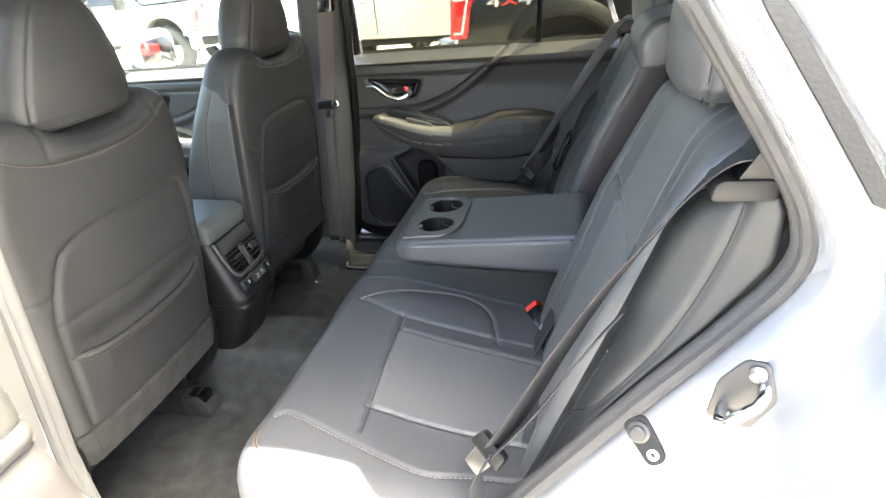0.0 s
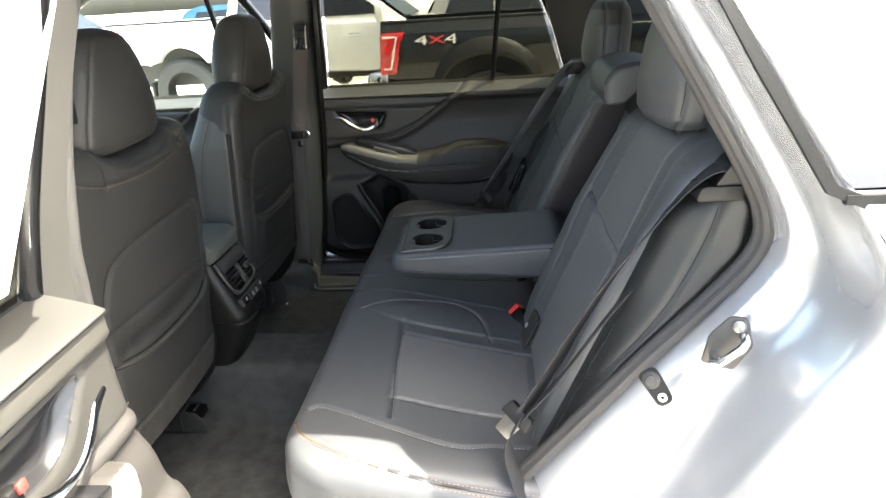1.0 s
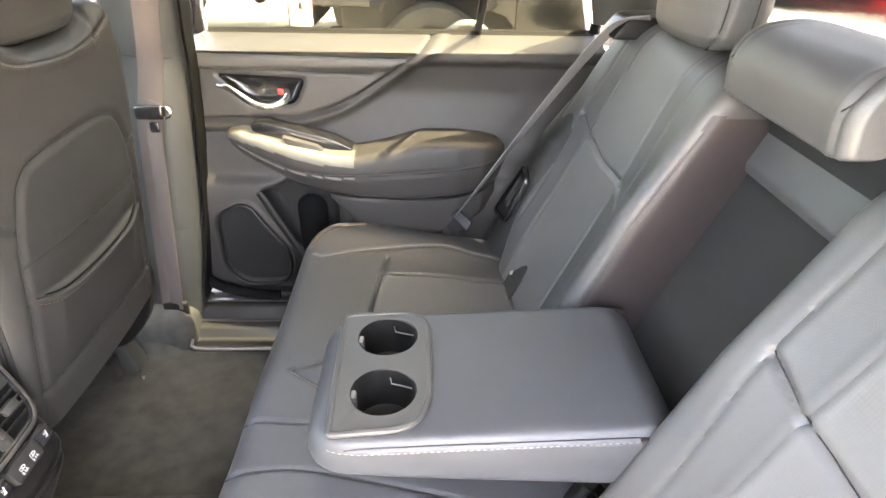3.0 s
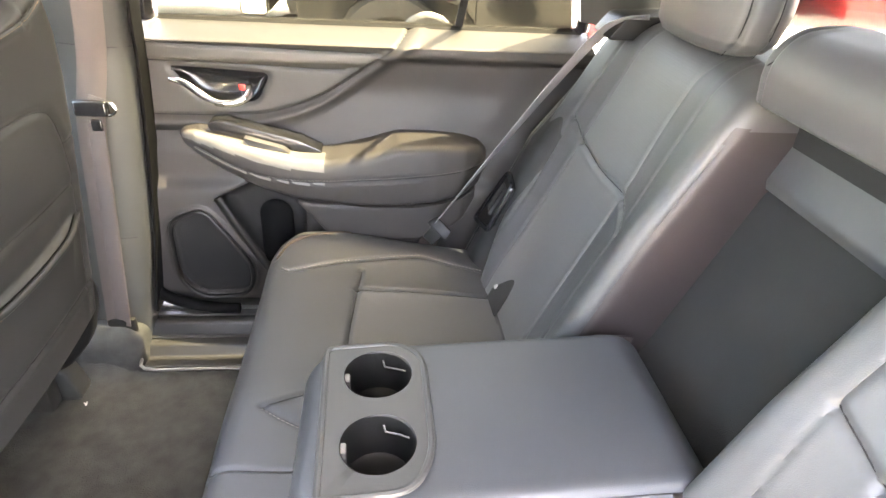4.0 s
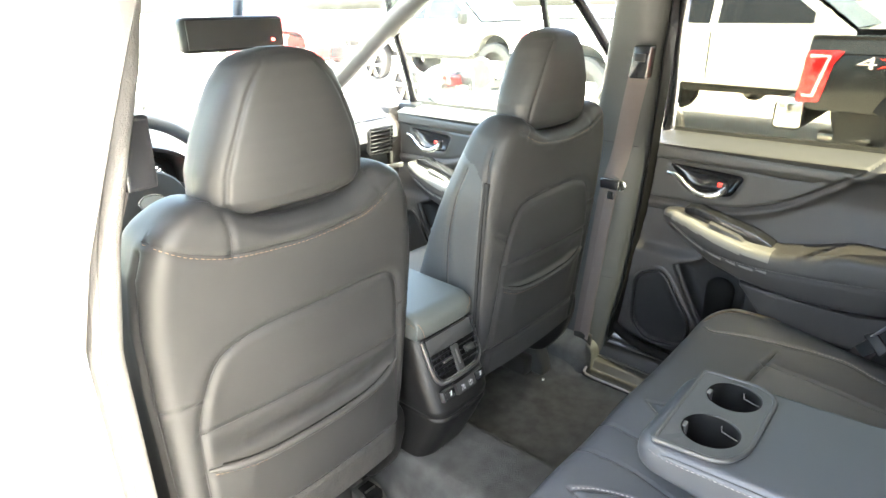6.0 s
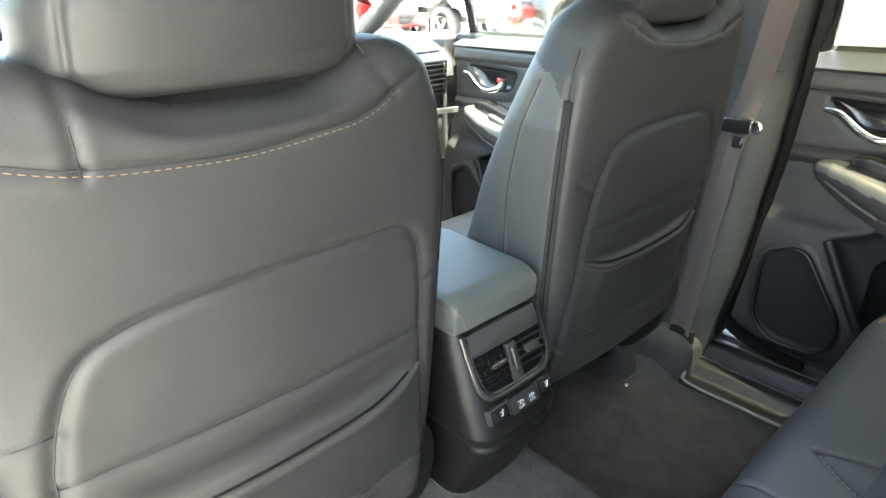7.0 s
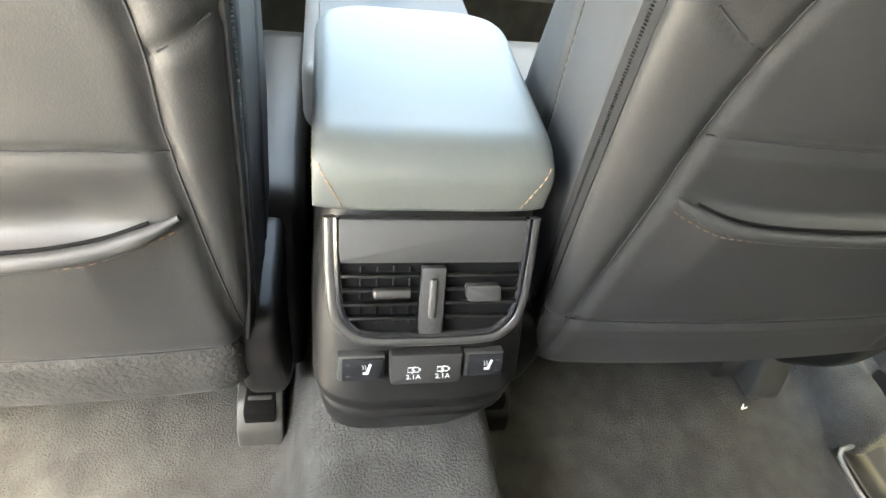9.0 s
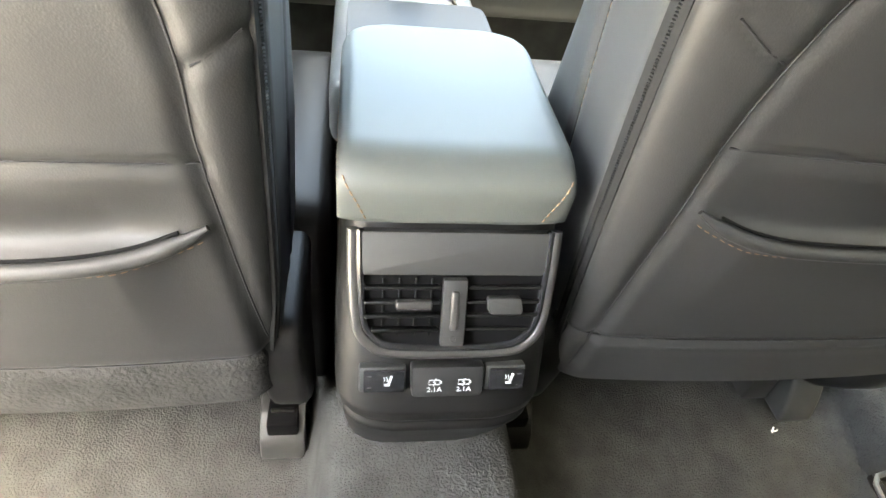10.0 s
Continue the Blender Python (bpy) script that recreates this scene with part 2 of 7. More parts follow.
def material(name, color, rough, metal=0.0, grain=0.0, scale=400.0, vary=0.12, blotch=6.0, coat=0.0, spec=0.5, kind="noise", dist=0.002, sheen=0.0):
    """A surface with variation at two scales: blotches over it and a fine grain in relief."""
    m = bpy.data.materials.new(name)
    m.use_nodes = True
    nt, nodes = m.node_tree, m.node_tree.nodes
    b = nodes["Principled BSDF"]
    b.inputs["Roughness"].default_value, b.inputs["Metallic"].default_value = rough, metal
    b.inputs["Coat Weight"].default_value, b.inputs["Coat Roughness"].default_value = coat, 0.06
    b.inputs["Specular IOR Level"].default_value = spec
    b.inputs["Sheen Weight"].default_value = sheen
    tc = nodes.new("ShaderNodeTexCoord")
    big = nodes.new("ShaderNodeTexNoise")
    big.inputs["Scale"].default_value, big.inputs["Detail"].default_value = blotch, 5
    nt.links.new(tc.outputs["Object"], big.inputs["Vector"])
    ramp = nodes.new("ShaderNodeMapRange")
    ramp.inputs["From Min"].default_value, ramp.inputs["From Max"].default_value = 0.3, 0.7
    ramp.inputs["To Min"].default_value, ramp.inputs["To Max"].default_value = 1 - vary, 1 + vary
    nt.links.new(big.outputs[0], ramp.inputs[0])
    mul = nodes.new("ShaderNodeMix")
    mul.data_type, mul.blend_type = "RGBA", "MULTIPLY"
    mul.inputs["Factor"].default_value = 1
    mul.inputs["A"].default_value = (*color, 1)
    nt.links.new(ramp.outputs[0], mul.inputs["B"])
    nt.links.new(mul.outputs["Result"], b.inputs["Base Color"])
    rr = nodes.new("ShaderNodeMapRange")
    rr.inputs["To Min"].default_value, rr.inputs["To Max"].default_value = rough * 0.88, min(1, rough * 1.12)
    nt.links.new(big.outputs[0], rr.inputs[0])
    nt.links.new(rr.outputs[0], b.inputs["Roughness"])
    if grain > 0:
        tex = nodes.new("ShaderNodeTexNoise" if kind == "noise" else "ShaderNodeTexVoronoi")
        tex.inputs["Scale"].default_value = scale
        if kind == "dots":
            tex.inputs["Randomness"].default_value = 0.12
        if kind == "noise":
            tex.inputs["Detail"].default_value = 3
        nt.links.new(tc.outputs["Object"], tex.inputs["Vector"])
        bump = nodes.new("ShaderNodeBump")
        bump.inputs["Strength"].default_value, bump.inputs["Distance"].default_value = grain, dist
        nt.links.new(tex.outputs[0], bump.inputs["Height"])
        nt.links.new(bump.outputs[0], b.inputs["Normal"])
    return m


def glass(name, tint, rough=0.0):
    m = bpy.data.materials.new(name)
    m.use_nodes = True
    nt, nodes = m.node_tree, m.node_tree.nodes
    nodes.remove(nodes["Principled BSDF"])
    tr, gl, mix, lw = (nodes.new("ShaderNode" + k) for k in ("BsdfTransparent", "BsdfGlossy", "MixShader", "LayerWeight"))
    tr.inputs[0].default_value = (*tint, 1)
    gl.inputs["Roughness"].default_value = rough
    lw.inputs["Blend"].default_value = 0.5
    pw, ad = (nodes.new("ShaderNodeMath") for _ in (0, 1))
    pw.operation, ad.operation = "POWER", "MULTIPLY_ADD"
    pw.inputs[1].default_value, ad.inputs[1].default_value, ad.inputs[2].default_value = 5.0, 0.9, 0.035
    nt.links.new(lw.outputs["Facing"], pw.inputs[0])
    nt.links.new(pw.outputs[0], ad.inputs[0])
    nt.links.new(ad.outputs[0], mix.inputs[0])
    nt.links.new(tr.outputs[0], mix.inputs[1])
    nt.links.new(gl.outputs[0], mix.inputs[2])
    nt.links.new(mix.outputs[0], nodes["Material Output"].inputs[0])
    return m


def glow(name, color, strength):
    m = bpy.data.materials.new(name)
    m.use_nodes = True
    b = m.node_tree.nodes["Principled BSDF"]
    b.inputs["Base Color"].default_value = (*color, 1)
    b.inputs["Emission Color"].default_value = (*color, 1)
    b.inputs["Emission Strength"].default_value = strength
    return m


LEATHER = material("black_leather", (0.046, 0.048, 0.052), 0.48, grain=0.1, scale=900, vary=0.1, kind="voronoi", dist=0.001)
LEATHER_BACK = material("black_vinyl", (0.0265, 0.0262, 0.0255), 0.5, grain=0.075, scale=760, vary=0.12, blotch=9, kind="voronoi", dist=0.001, spec=0.3)
# One perforated leather in two tones, lightened for the door-lit backrests.
INSERT_SEAT = material("perforated_leather_base", (0.082, 0.082, 0.083), 0.48, grain=0.14, scale=270, vary=0.06, kind="dots", dist=0.0008)
INSERT = material("lit_perforated_leather", (0.118, 0.117, 0.115), 0.48, grain=0.14, scale=270, vary=0.06, kind="dots", dist=0.0008)
BOLSTER = material("charcoal_leather", (0.074, 0.0745, 0.075), 0.44, grain=0.1, scale=800, vary=0.08, kind="voronoi", dist=0.001)
# Near-black colour for the shade down in the seams.
SEAM_DARK = material("seam_shadow_thread", (0.012, 0.012, 0.013), 0.8, vary=0.1)
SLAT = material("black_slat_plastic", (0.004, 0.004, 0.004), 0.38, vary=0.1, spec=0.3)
PORT = material("dark_port_plastic", (0.015, 0.015, 0.0145), 0.4, grain=0.15, scale=700, vary=0.06, dist=0.0006)
PLATE = material("charcoal_plate_plastic", (0.030, 0.030, 0.029), 0.45, grain=0.15, scale=700, vary=0.06, dist=0.0006, spec=0.4)
# Black bolster leather, darkened to offset the bright light from outside.
BOLSTER_SHADED = material("shade_darkened_side_leather", (0.0185, 0.0195, 0.0205), 0.50, spec=0.4, grain=0.12, scale=900, vary=0.08, kind="voronoi", dist=0.001)
DASH_SKIN = material("soft_dash_skin", (0.034, 0.036, 0.036), 0.5, grain=0.25, scale=600, vary=0.07, dist=0.001)
LID = material("smooth_grey_leather", (0.074, 0.080, 0.074), 0.54, spec=0.4, grain=0.05, scale=900, vary=0.06, kind="voronoi", dist=0.001)
SIDE_VINYL = material("brown_black_vinyl", (0.034, 0.026, 0.025), 0.5, grain=0.07, scale=720, vary=0.08, kind="voronoi", dist=0.001)
# Seat flank lightened in colour for the light that falls on it.
FLANK = material("lightened_flank_leather", (0.043, 0.0430, 0.042), 0.46, grain=0.08, scale=800, vary=0.08, kind="voronoi", dist=0.001)
# Near-black for shade painted into openings; black seals use it too.
VOID = material("deep_black_seal_and_shade", (0.004, 0.004, 0.004), 0.8, vary=0.1, spec=0.08)
MIRROR_GLASS = material("black_side_glass", (0.01, 0.01, 0.011), 0.04, vary=0.1, coat=1.0)
PLASTIC = material("black_grained_plastic", (0.0070, 0.0068, 0.0066), 0.44, grain=0.2, scale=800, vary=0.08, dist=0.0006, spec=0.28)
PLASTIC_GREY = material("dark_grey_plastic", (0.052, 0.050, 0.047), 0.48, grain=0.2, scale=700, vary=0.07, dist=0.0008)
SOFT_TRIM = material("soft_door_trim", (0.026, 0.0235, 0.022), 0.55, grain=0.28, scale=600, vary=0.07, dist=0.001)
DARK_SATIN = material("dark_satin_trim", (0.06, 0.058, 0.055), 0.3, metal=0.4, vary=0.05)
SILL_PLASTIC = material("sill_black_plastic", (0.014, 0.0135, 0.0125), 0.42, grain=0.2, scale=700, vary=0.08, dist=0.0008)
# Dark grip plastic made pale to carry the sunlight falling on it.
GRIP = material("sun_paled_grip_plastic", (0.11, 0.105, 0.095), 0.45, grain=0.2, scale=700, vary=0.06, dist=0.0008)
PILLAR = material("charcoal_pillar_plastic", (0.034, 0.035, 0.033), 0.5, grain=0.2, scale=700, vary=0.07, dist=0.0008, spec=0.4)
GLOSS = material("gloss_black_plastic", (0.012, 0.012, 0.013), 0.2, vary=0.15)
SATIN = material("satin_grey_trim", (0.16, 0.155, 0.145), 0.38, metal=0.35, vary=0.05)
RUBBER = material("black_rubber", (0.014, 0.014, 0.014), 0.75, grain=0.2, scale=300, vary=0.15, spec=0.2)
SEAL = material("grey_door_seal", (0.042, 0.040, 0.038), 0.75, grain=0.5, scale=420, vary=0.1)
CARPET = material("charcoal_carpet", (0.055, 0.0565, 0.055), 1.0, grain=1.0, scale=420, vary=0.22, blotch=26, dist=0.0045, spec=0.05)
FELT = material("grey_felt", (0.033, 0.0325, 0.031), 1.0, grain=0.8, scale=220, vary=0.25, blotch=30, dist=0.003, spec=0.1)
FABRIC = material("dark_woven_fabric", (0.036, 0.036, 0.035), 0.95, grain=0.5, scale=900, vary=0.08, spec=0.1)
HEADLINER = material("grey_headliner", (0.11, 0.107, 0.103), 0.95, grain=0.4, scale=500, vary=0.05)
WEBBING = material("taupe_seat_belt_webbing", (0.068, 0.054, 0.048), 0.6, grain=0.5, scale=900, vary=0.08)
# Copy of the belt webbing with shade darkened into its colour.
WEBBING_SHADED = material("shaded_seat_belt_webbing", (0.014, 0.014, 0.015), 0.85, grain=0.5, scale=900, vary=0.08)
ACCENT = material("olive_grey_trim_strip", (0.046, 0.044, 0.039), 0.45, grain=0.2, scale=700, vary=0.07, dist=0.0008)
UPPER_TRIM = material("dark_brown_grey_plastic", (0.030, 0.0285, 0.026), 0.5, grain=0.2, scale=700, vary=0.07, dist=0.0008)
# The same webbing brightened for the sun on it.
WEBBING_LIT = material("sunlit_seat_belt_webbing", (0.22, 0.213, 0.22), 0.6, grain=0.5, scale=900, vary=0.08)
PAINT = material("silver_metallic_paint", (0.62, 0.63, 0.65), 0.24, metal=0.7, grain=0.04, scale=2500, vary=0.03, coat=0.8, dist=0.0005)
WHITE_PAINT = material("white_car_paint", (0.78, 0.78, 0.77), 0.3, vary=0.03, coat=0.6)
BLACK_PAINT = material("black_car_paint", (0.010, 0.011, 0.012), 0.25, vary=0.1, coat=0.25, spec=0.35)
RED_PAINT = material("red_car_paint", (0.5, 0.02, 0.02), 0.28, vary=0.06, coat=0.8)
GREY_PAINT = material("grey_car_paint", (0.3, 0.29, 0.27), 0.3, metal=0.5, vary=0.06, coat=0.6)
CHROME = material("chrome", (0.78, 0.78, 0.78), 0.09, metal=1.0, vary=0.03)
STEEL = material("zinc_steel", (0.24, 0.235, 0.22), 0.34, metal=1.0, vary=0.2, blotch=40)
DARK_METAL = material("dark_painted_steel", (0.05, 0.048, 0.045), 0.45, metal=0.5, vary=0.2)
RED = material("red_plastic", (0.72, 0.035, 0.03), 0.4, vary=0.06)
TAILLIGHT = material("red_light_lens", (0.55, 0.012, 0.015), 0.15, vary=0.1, coat=0.6)
PALE_LENS = material("clear_light_lens", (0.75, 0.72, 0.7), 0.15, vary=0.05, coat=0.6)
THREAD = material("tan_thread", (0.20, 0.125, 0.07), 0.8, vary=0.15, blotch=60)
THREAD_GREY = material("grey_thread", (0.21, 0.20, 0.185), 0.8, vary=0.15, blotch=60)
PRINT = material("white_print", (0.5, 0.5, 0.5), 0.5, vary=0.02)
LINT = material("white_lint", (0.8, 0.79, 0.76), 0.9, vary=0.1, blotch=300)
BLUE = material("blue_enamel", (0.02, 0.07, 0.35), 0.25, vary=0.1)
PAPER = material("white_paper", (0.8, 0.8, 0.79), 0.7, vary=0.03)
ASPHALT = material("pale_concrete", (0.48, 0.46, 0.42), 0.9, grain=0.9, scale=90, vary=0.25, blotch=0.7, dist=0.01)
TYRE = material("tyre_rubber", (0.025, 0.025, 0.025), 0.8, grain=0.4, scale=120, vary=0.2)
LEAF = material("green_foliage", (0.07, 0.12, 0.03), 0.7, vary=0.4, blotch=3)
BARK = material("brown_bark", (0.12, 0.09, 0.06), 0.9, grain=0.8, scale=30, vary=0.3)
CLEAR = glass("clear_window_glass", (0.93, 0.96, 0.94))
TINTED = glass("tinted_window_glass", (0.37, 0.37, 0.325))
FRONT_GLASS = glass("pale_green_window_glass", (0.88, 0.92, 0.89))
PRIVACY = glass("dark_window_glass", (0.26, 0.27, 0.26))
LIT_RED = glow("red_indicator_light", (1.0, 0.05, 0.04), 2.5)
LIT_WHITE = glow("white_dial_light", (0.9, 0.92, 1.0), 0.6)

# ---- front seats ----


def rounded_section(x0, x1, y0, y1, r, n=150):
    """A rounded rectangle in plan, from front x0 to rear x1."""
    return resample(fillet([(x1, y0, r), (x1, y1, r), (x0, y1, r * 1.3), (x0, y0, r * 1.3)], r, 8), n, True)


def along(table, z):
    t = np.array(table, float)
    return [float(np.interp(z, t[:, 0], t[:, k])) for k in range(1, t.shape[1])]


def front_seat(name, cy, side, label):
    """A front seat. side: -1 for the driver's, on whose right the console stands; 1 for the other."""
    seat = thing(name, label, "car seat", "front seats", at=(-0.95, cy, 0.36))
    rear = lambda z: -0.837 + 0.1 * z
    up = 0.027 if side > 0 else 0.0  # the passenger's backrest is set a little higher
    inb = 0.016 if side > 0 else 0.0
    at = lambda pts: np.array([(cy - side * (u - inb * (u > 0)), z + up) for u, z in pts])
    z0, zt = 0.588 + up, 1.155 + up * 0.5
    zs = list(np.arange(z0, zt, 0.0038)) + [zt + 0.045 * math.sin(a) for a in np.linspace(0, math.pi / 2, 14)]
    table = [(0.50, 0.190, 0.16), (0.59, 0.212, 0.20), (0.65, 0.218, 0.22), (0.8, 0.226, 0.22), (0.95, 0.232, 0.18), (1.05, 0.232, 0.145), (1.12, 0.222, 0.12), (1.2, 0.19, 0.105)]
    rings = []
    for z in zs:
        w, d = along(table, z)
        k = max(0.0, z - zt) / 0.045
        sh = 0.045 * (1 - math.sqrt(max(0, 1 - k * k)))
        x1 = rear(z) - sh * 0.9
        x0 = rear(z) - d + sh * 0.6
        w -= sh * 1.4
        sec = rounded_section(x0, x1, -w, w, 0.036, 270)
        # the back bows slightly outwards across its width
        bow = 0.010 * (1 - (sec[:, 1] / w) ** 2)
        sec[:, 0] += bow * np.clip((sec[:, 0] - x1 + 0.06) / 0.03, 0, 1)
        # the top dips between the headrest's posts
        dip = 0.047 * min(1, max(0, (z - 1.115 - up * 0.5) / 0.07)) * np.exp(-((sec[:, 1] - 0.016 * (side < 0)) / 0.115) ** 4)
        rings.append([(x, cy + y, z - dz) for (x, y), dz in zip(sec, dip)])
    s = Soft(loft(rings))
    inn, out = cy - side * 0.19, cy + side * 0.18
    drv = side < 0
    inner = [(0.190, 0.915), (0.187, 0.950), (0.180, 0.980), (0.162, 0.998), (0.125, 1.003)] if drv else [(0.180, 0.921), (0.168, 0.958), (0.150, 0.986), (0.115, 0.997)]
    top = smooth_line(at([(0.215, 0.60), (0.208, 0.678), (0.197, 0.787), (0.190, 0.871)] + inner + [(0.0, 1.002), (-0.073, 1.0), (-0.116, 0.992), (-0.142, 0.979), (-0.16, 0.952), (-0.175, 0.909), (-0.183, 0.86), (-0.18, 0.72), (-0.172, 0.60)]), 200)
    low = smooth_line(at([(0.193, 0.824), (0.171, 0.811), (0.14, 0.801), (0.09, 0.796), (0.0, 0.794), (-0.09, 0.797), (-0.15, 0.805), (-0.186, 0.816 if drv else 0.805)]), 60)
    line2 = smooth_line(at([(0.190, 0.864), (0.09, 0.866), (-0.05, 0.869), (-0.183, 0.873)] if drv else [(0.187, 0.864), (0.09, 0.860), (-0.05, 0.857), (-0.182, 0.856)]), 40)
    tongue = smooth_line(at([(-0.172, 0.925), (-0.225, 0.930)]), 6)
    tongue_in = smooth_line(at([(0.196, 0.927), (0.21, 0.936), (0.222, 0.945)] if drv else [(0.184, 0.922), (0.20, 0.930), (0.222, 0.945)]), 8)
    shoulder = smooth_line(at([(-0.218, 1.170), (-0.177, 1.144), (-0.15, 1.132), (-0.111, 1.121), (-0.058, 1.115), (0.003, 1.112), (0.074, 1.117), (0.121, 1.125), (0.176, 1.153)]), 80)
    shoulder[:, 1] += 0.005
    top[:, 1] += 0.004
    corner = at([(-0.111, 1.121), (-0.111, 1.16), (-0.111, 1.23)])
    corner_in = at([(0.151, 1.138), (0.136, 1.16), (0.122, 1.23)])
    hem = at([(0.24, 0.655), (-0.24, 0.655)])
    for line, w, dp, sn in ((top, 0.0058, 0.0044, 0), (line2, 0.0052, 0.0028, 0), (tongue, 0.004, 0.003, 0), (tongue_in, 0.004, 0.003, 0), (shoulder, 0.0038, 0.003, 0.0022), (corner, 0.0042, 0.0022, 0), (corner_in, 0.0042, 0.0022, 0), (hem, 0.0045, 0.004, 0)):
        s.seam("x", 1, line, w, dp, snap=sn, ridge=0.0006)
    # the map pocket hangs open a little below its lip, which is rolled
    i = s.pick("x", 1)
    P = s.V[i][:, (1, 2)]
    zl = np.interp(P[:, 0], np.sort(low[:, 0]), low[np.argsort(low[:, 0]), 1])
    t = np.clip((P[:, 0] - min(inn, out)) / abs(out - inn), 0, 1)
    below = zl - P[:, 1]
    sag = np.clip(6 * np.minimum(t, 1 - t), 0, 1) ** 1.5
    s.V[i, 0] += sag * 0.012 * (0.5 + 0.5 * np.tanh((below + 0.001) / 0.0034)) * np.exp(-(np.maximum(below, 0) / 0.08) ** 2)
    s.V[i, 0] += sag * 0.0055 * np.exp(-((below - 0.0075) / 0.0065) ** 2)
    s.V[i, 0] -= sag * (0.009 if drv else 0.003) * np.exp(-((below + 0.018) / 0.020) ** 2)
    s.V[i, 0] += sag * 0.004 * np.exp(-(((P[:, 0] - cy) / 0.10) ** 2 + ((P[:, 1] - up - 0.925) / 0.04) ** 2))
    s.seam("x", 1, low + [0, -0.013], 0.003, 0.0018)
    # side seam and the zip down the inner edge
    for sg in (-1, 1):
        s.seam("y", sg, smooth_line([(rear(0.58) - 0.020, 0.58), (rear(0.8) - 0.020, 0.8), (rear(1.0) - 0.020, 1.0), (rear(1.15) - 0.03, 1.15)], 40), 0.004, 0.004, ridge=0.001)
    side_line = smooth_line([(rear(0.6) - 0.112, 0.58), (rear(0.8) - 0.107, 0.8), (rear(0.93) - 0.109, 0.93), (rear(1.03) - 0.098, 1.03), (rear(1.1) - 0.075, 1.11)], 60)
    for sg in (-1, 1):
        s.seam("y", sg, side_line, 0.0042, 0.003, ridge=0.0008)
    s.normals()
    below_hem = [(cy - 0.3, 0.655 + up), (cy + 0.3, 0.655 + up), (cy + 0.3, 0.4), (cy - 0.3, 0.4)]
    made = s.panels(seat, ("backrest", LEATHER_BACK, "black vinyl backrest with a map pocket"), [
        ("lower_flap", FELT if drv else LEATHER_BACK, "x", 1, below_hem, "grey felt flap under the backrest" if drv else "black vinyl flap under the backrest"),
        # Only the passenger's flank is lightened, for the light it catches.
        ("inner_flank", LEATHER_BACK if drv else FLANK, "y", -side * 0.16, [(rear(z) - 0.019, z) for z in np.linspace(0.58, 1.02 + up, 12)] + [(rear(1.06) - 0.030, 1.06 + up), (rear(1.09) - 0.055, 1.09 + up), (rear(1.12) - 0.10, 1.11 + up), (-1.3, 1.11 + up), (-1.3, 0.58)], "grey leather inner flank"),
        ("shoulder_panel", LEATHER_BACK, "x", 1, [(shoulder[0][0] - 0.1 * np.sign(shoulder[-1][0] - shoulder[0][0]), shoulder[0][1])] + [tuple(q) for q in shoulder] + [(shoulder[-1][0] + 0.1 * np.sign(shoulder[-1][0] - shoulder[0][0]), shoulder[-1][1] + 0.03), (shoulder[-1][0], 1.4), (shoulder[0][0], 1.4)], "black vinyl shoulder panel")])
    for ob in made:
        reparent(ob, seat)
    for name2, axis, sg, line, mat in (("shoulder_stitching", "x", 1, shoulder[3:-3] - [0, 0.0038], THREAD), ("pocket_stitching", "x", 1, low[2:-2] + [0, -0.0155], THREAD),
                                       ("side_stitching", "y", -side, side_line + [0.004, 0], THREAD)):
        P, N = s.lift(axis, sg, resample(line, 130), 0.0002)
        reparent(part(name2, stitches(P, N), mat, None, "tan seam stitching"), seat)
    P, N = s.lift("x", 1, resample(low[1:-1] + [0, -0.005], 90), 0.0)
    even = lambda v: np.convolve(np.r_[np.full(10, v[0]), v, np.full(10, v[-1])], np.ones(21) / 21, "valid")
    P[:, 0] = even(P[:, 0])
    taper = np.r_[np.linspace(0.3, 1, 8), np.ones(74), np.linspace(1, 0.3, 8)]
    reparent(part("pocket_piping", tube(P + [0.0005, 0, 0], (0.0066 if drv else 0.0056) * taper, 12, up=(0.3, 0.1, 1)), LEATHER_BACK, None, "rolled vinyl edge of the map pocket"), seat)
    # A near-black cord stands for the shade above the pocket's lip.
    reparent(part("pocket_slot", tube(P[5:-5] + [-0.0016, 0, 0.0066], (0.0017 if drv else 0.0013) * taper[5:-5], 8, up=(0.3, 0.1, 1)), VOID, None, "near-black cord for the shade in the map pocket's mouth"), seat)
    line = smooth_line([(rear(0.60 + up) - 0.019, 0.60 + up), (rear(0.8) - 0.019, 0.8 + up), (rear(1.06) - 0.019, 1.06 + up)], 90)
    P, N = s.lift("y", -side, line, 0.0024)
    P[:, 1] = even(P[:, 1])
    N = np.stack([even(N[:, k]) for k in range(3)], 1)
    reparent(part("zip", strap(P, np.cross(np.gradient(P, axis=0), N), 0.014, 0.0034), RUBBER, None, "black zip tape"), seat)
    reparent(part("zip_teeth", stitches(P + N * 0.0018, N, 0.0012, 0.0010, 0.0014), RUBBER, None, "dark zip teeth"), seat)
    # headrest
    hb, ht = 1.171 + up * 0.2, 1.376
    hz = [(hb + (ht - hb) * (q - 1.180) / 0.188, ww, dd) for q, ww, dd in ((1.180, 0.108, 0.034), (1.186, 0.124, 0.046), (1.20, 0.133, 0.053), (1.235, 0.130, 0.058), (1.27, 0.117, 0.058), (1.31, 0.098, 0.053), (1.335, 0.083, 0.047), (1.352, 0.068, 0.040), (1.362, 0.050, 0.029), (1.368, 0.018, 0.010))]
    zz = np.concatenate([np.linspace(hb, hb + 0.022, 8), np.linspace(hb + 0.025, ht - 0.04, 60), np.linspace(ht - 0.037, ht, 14)])
    drop = 0.008
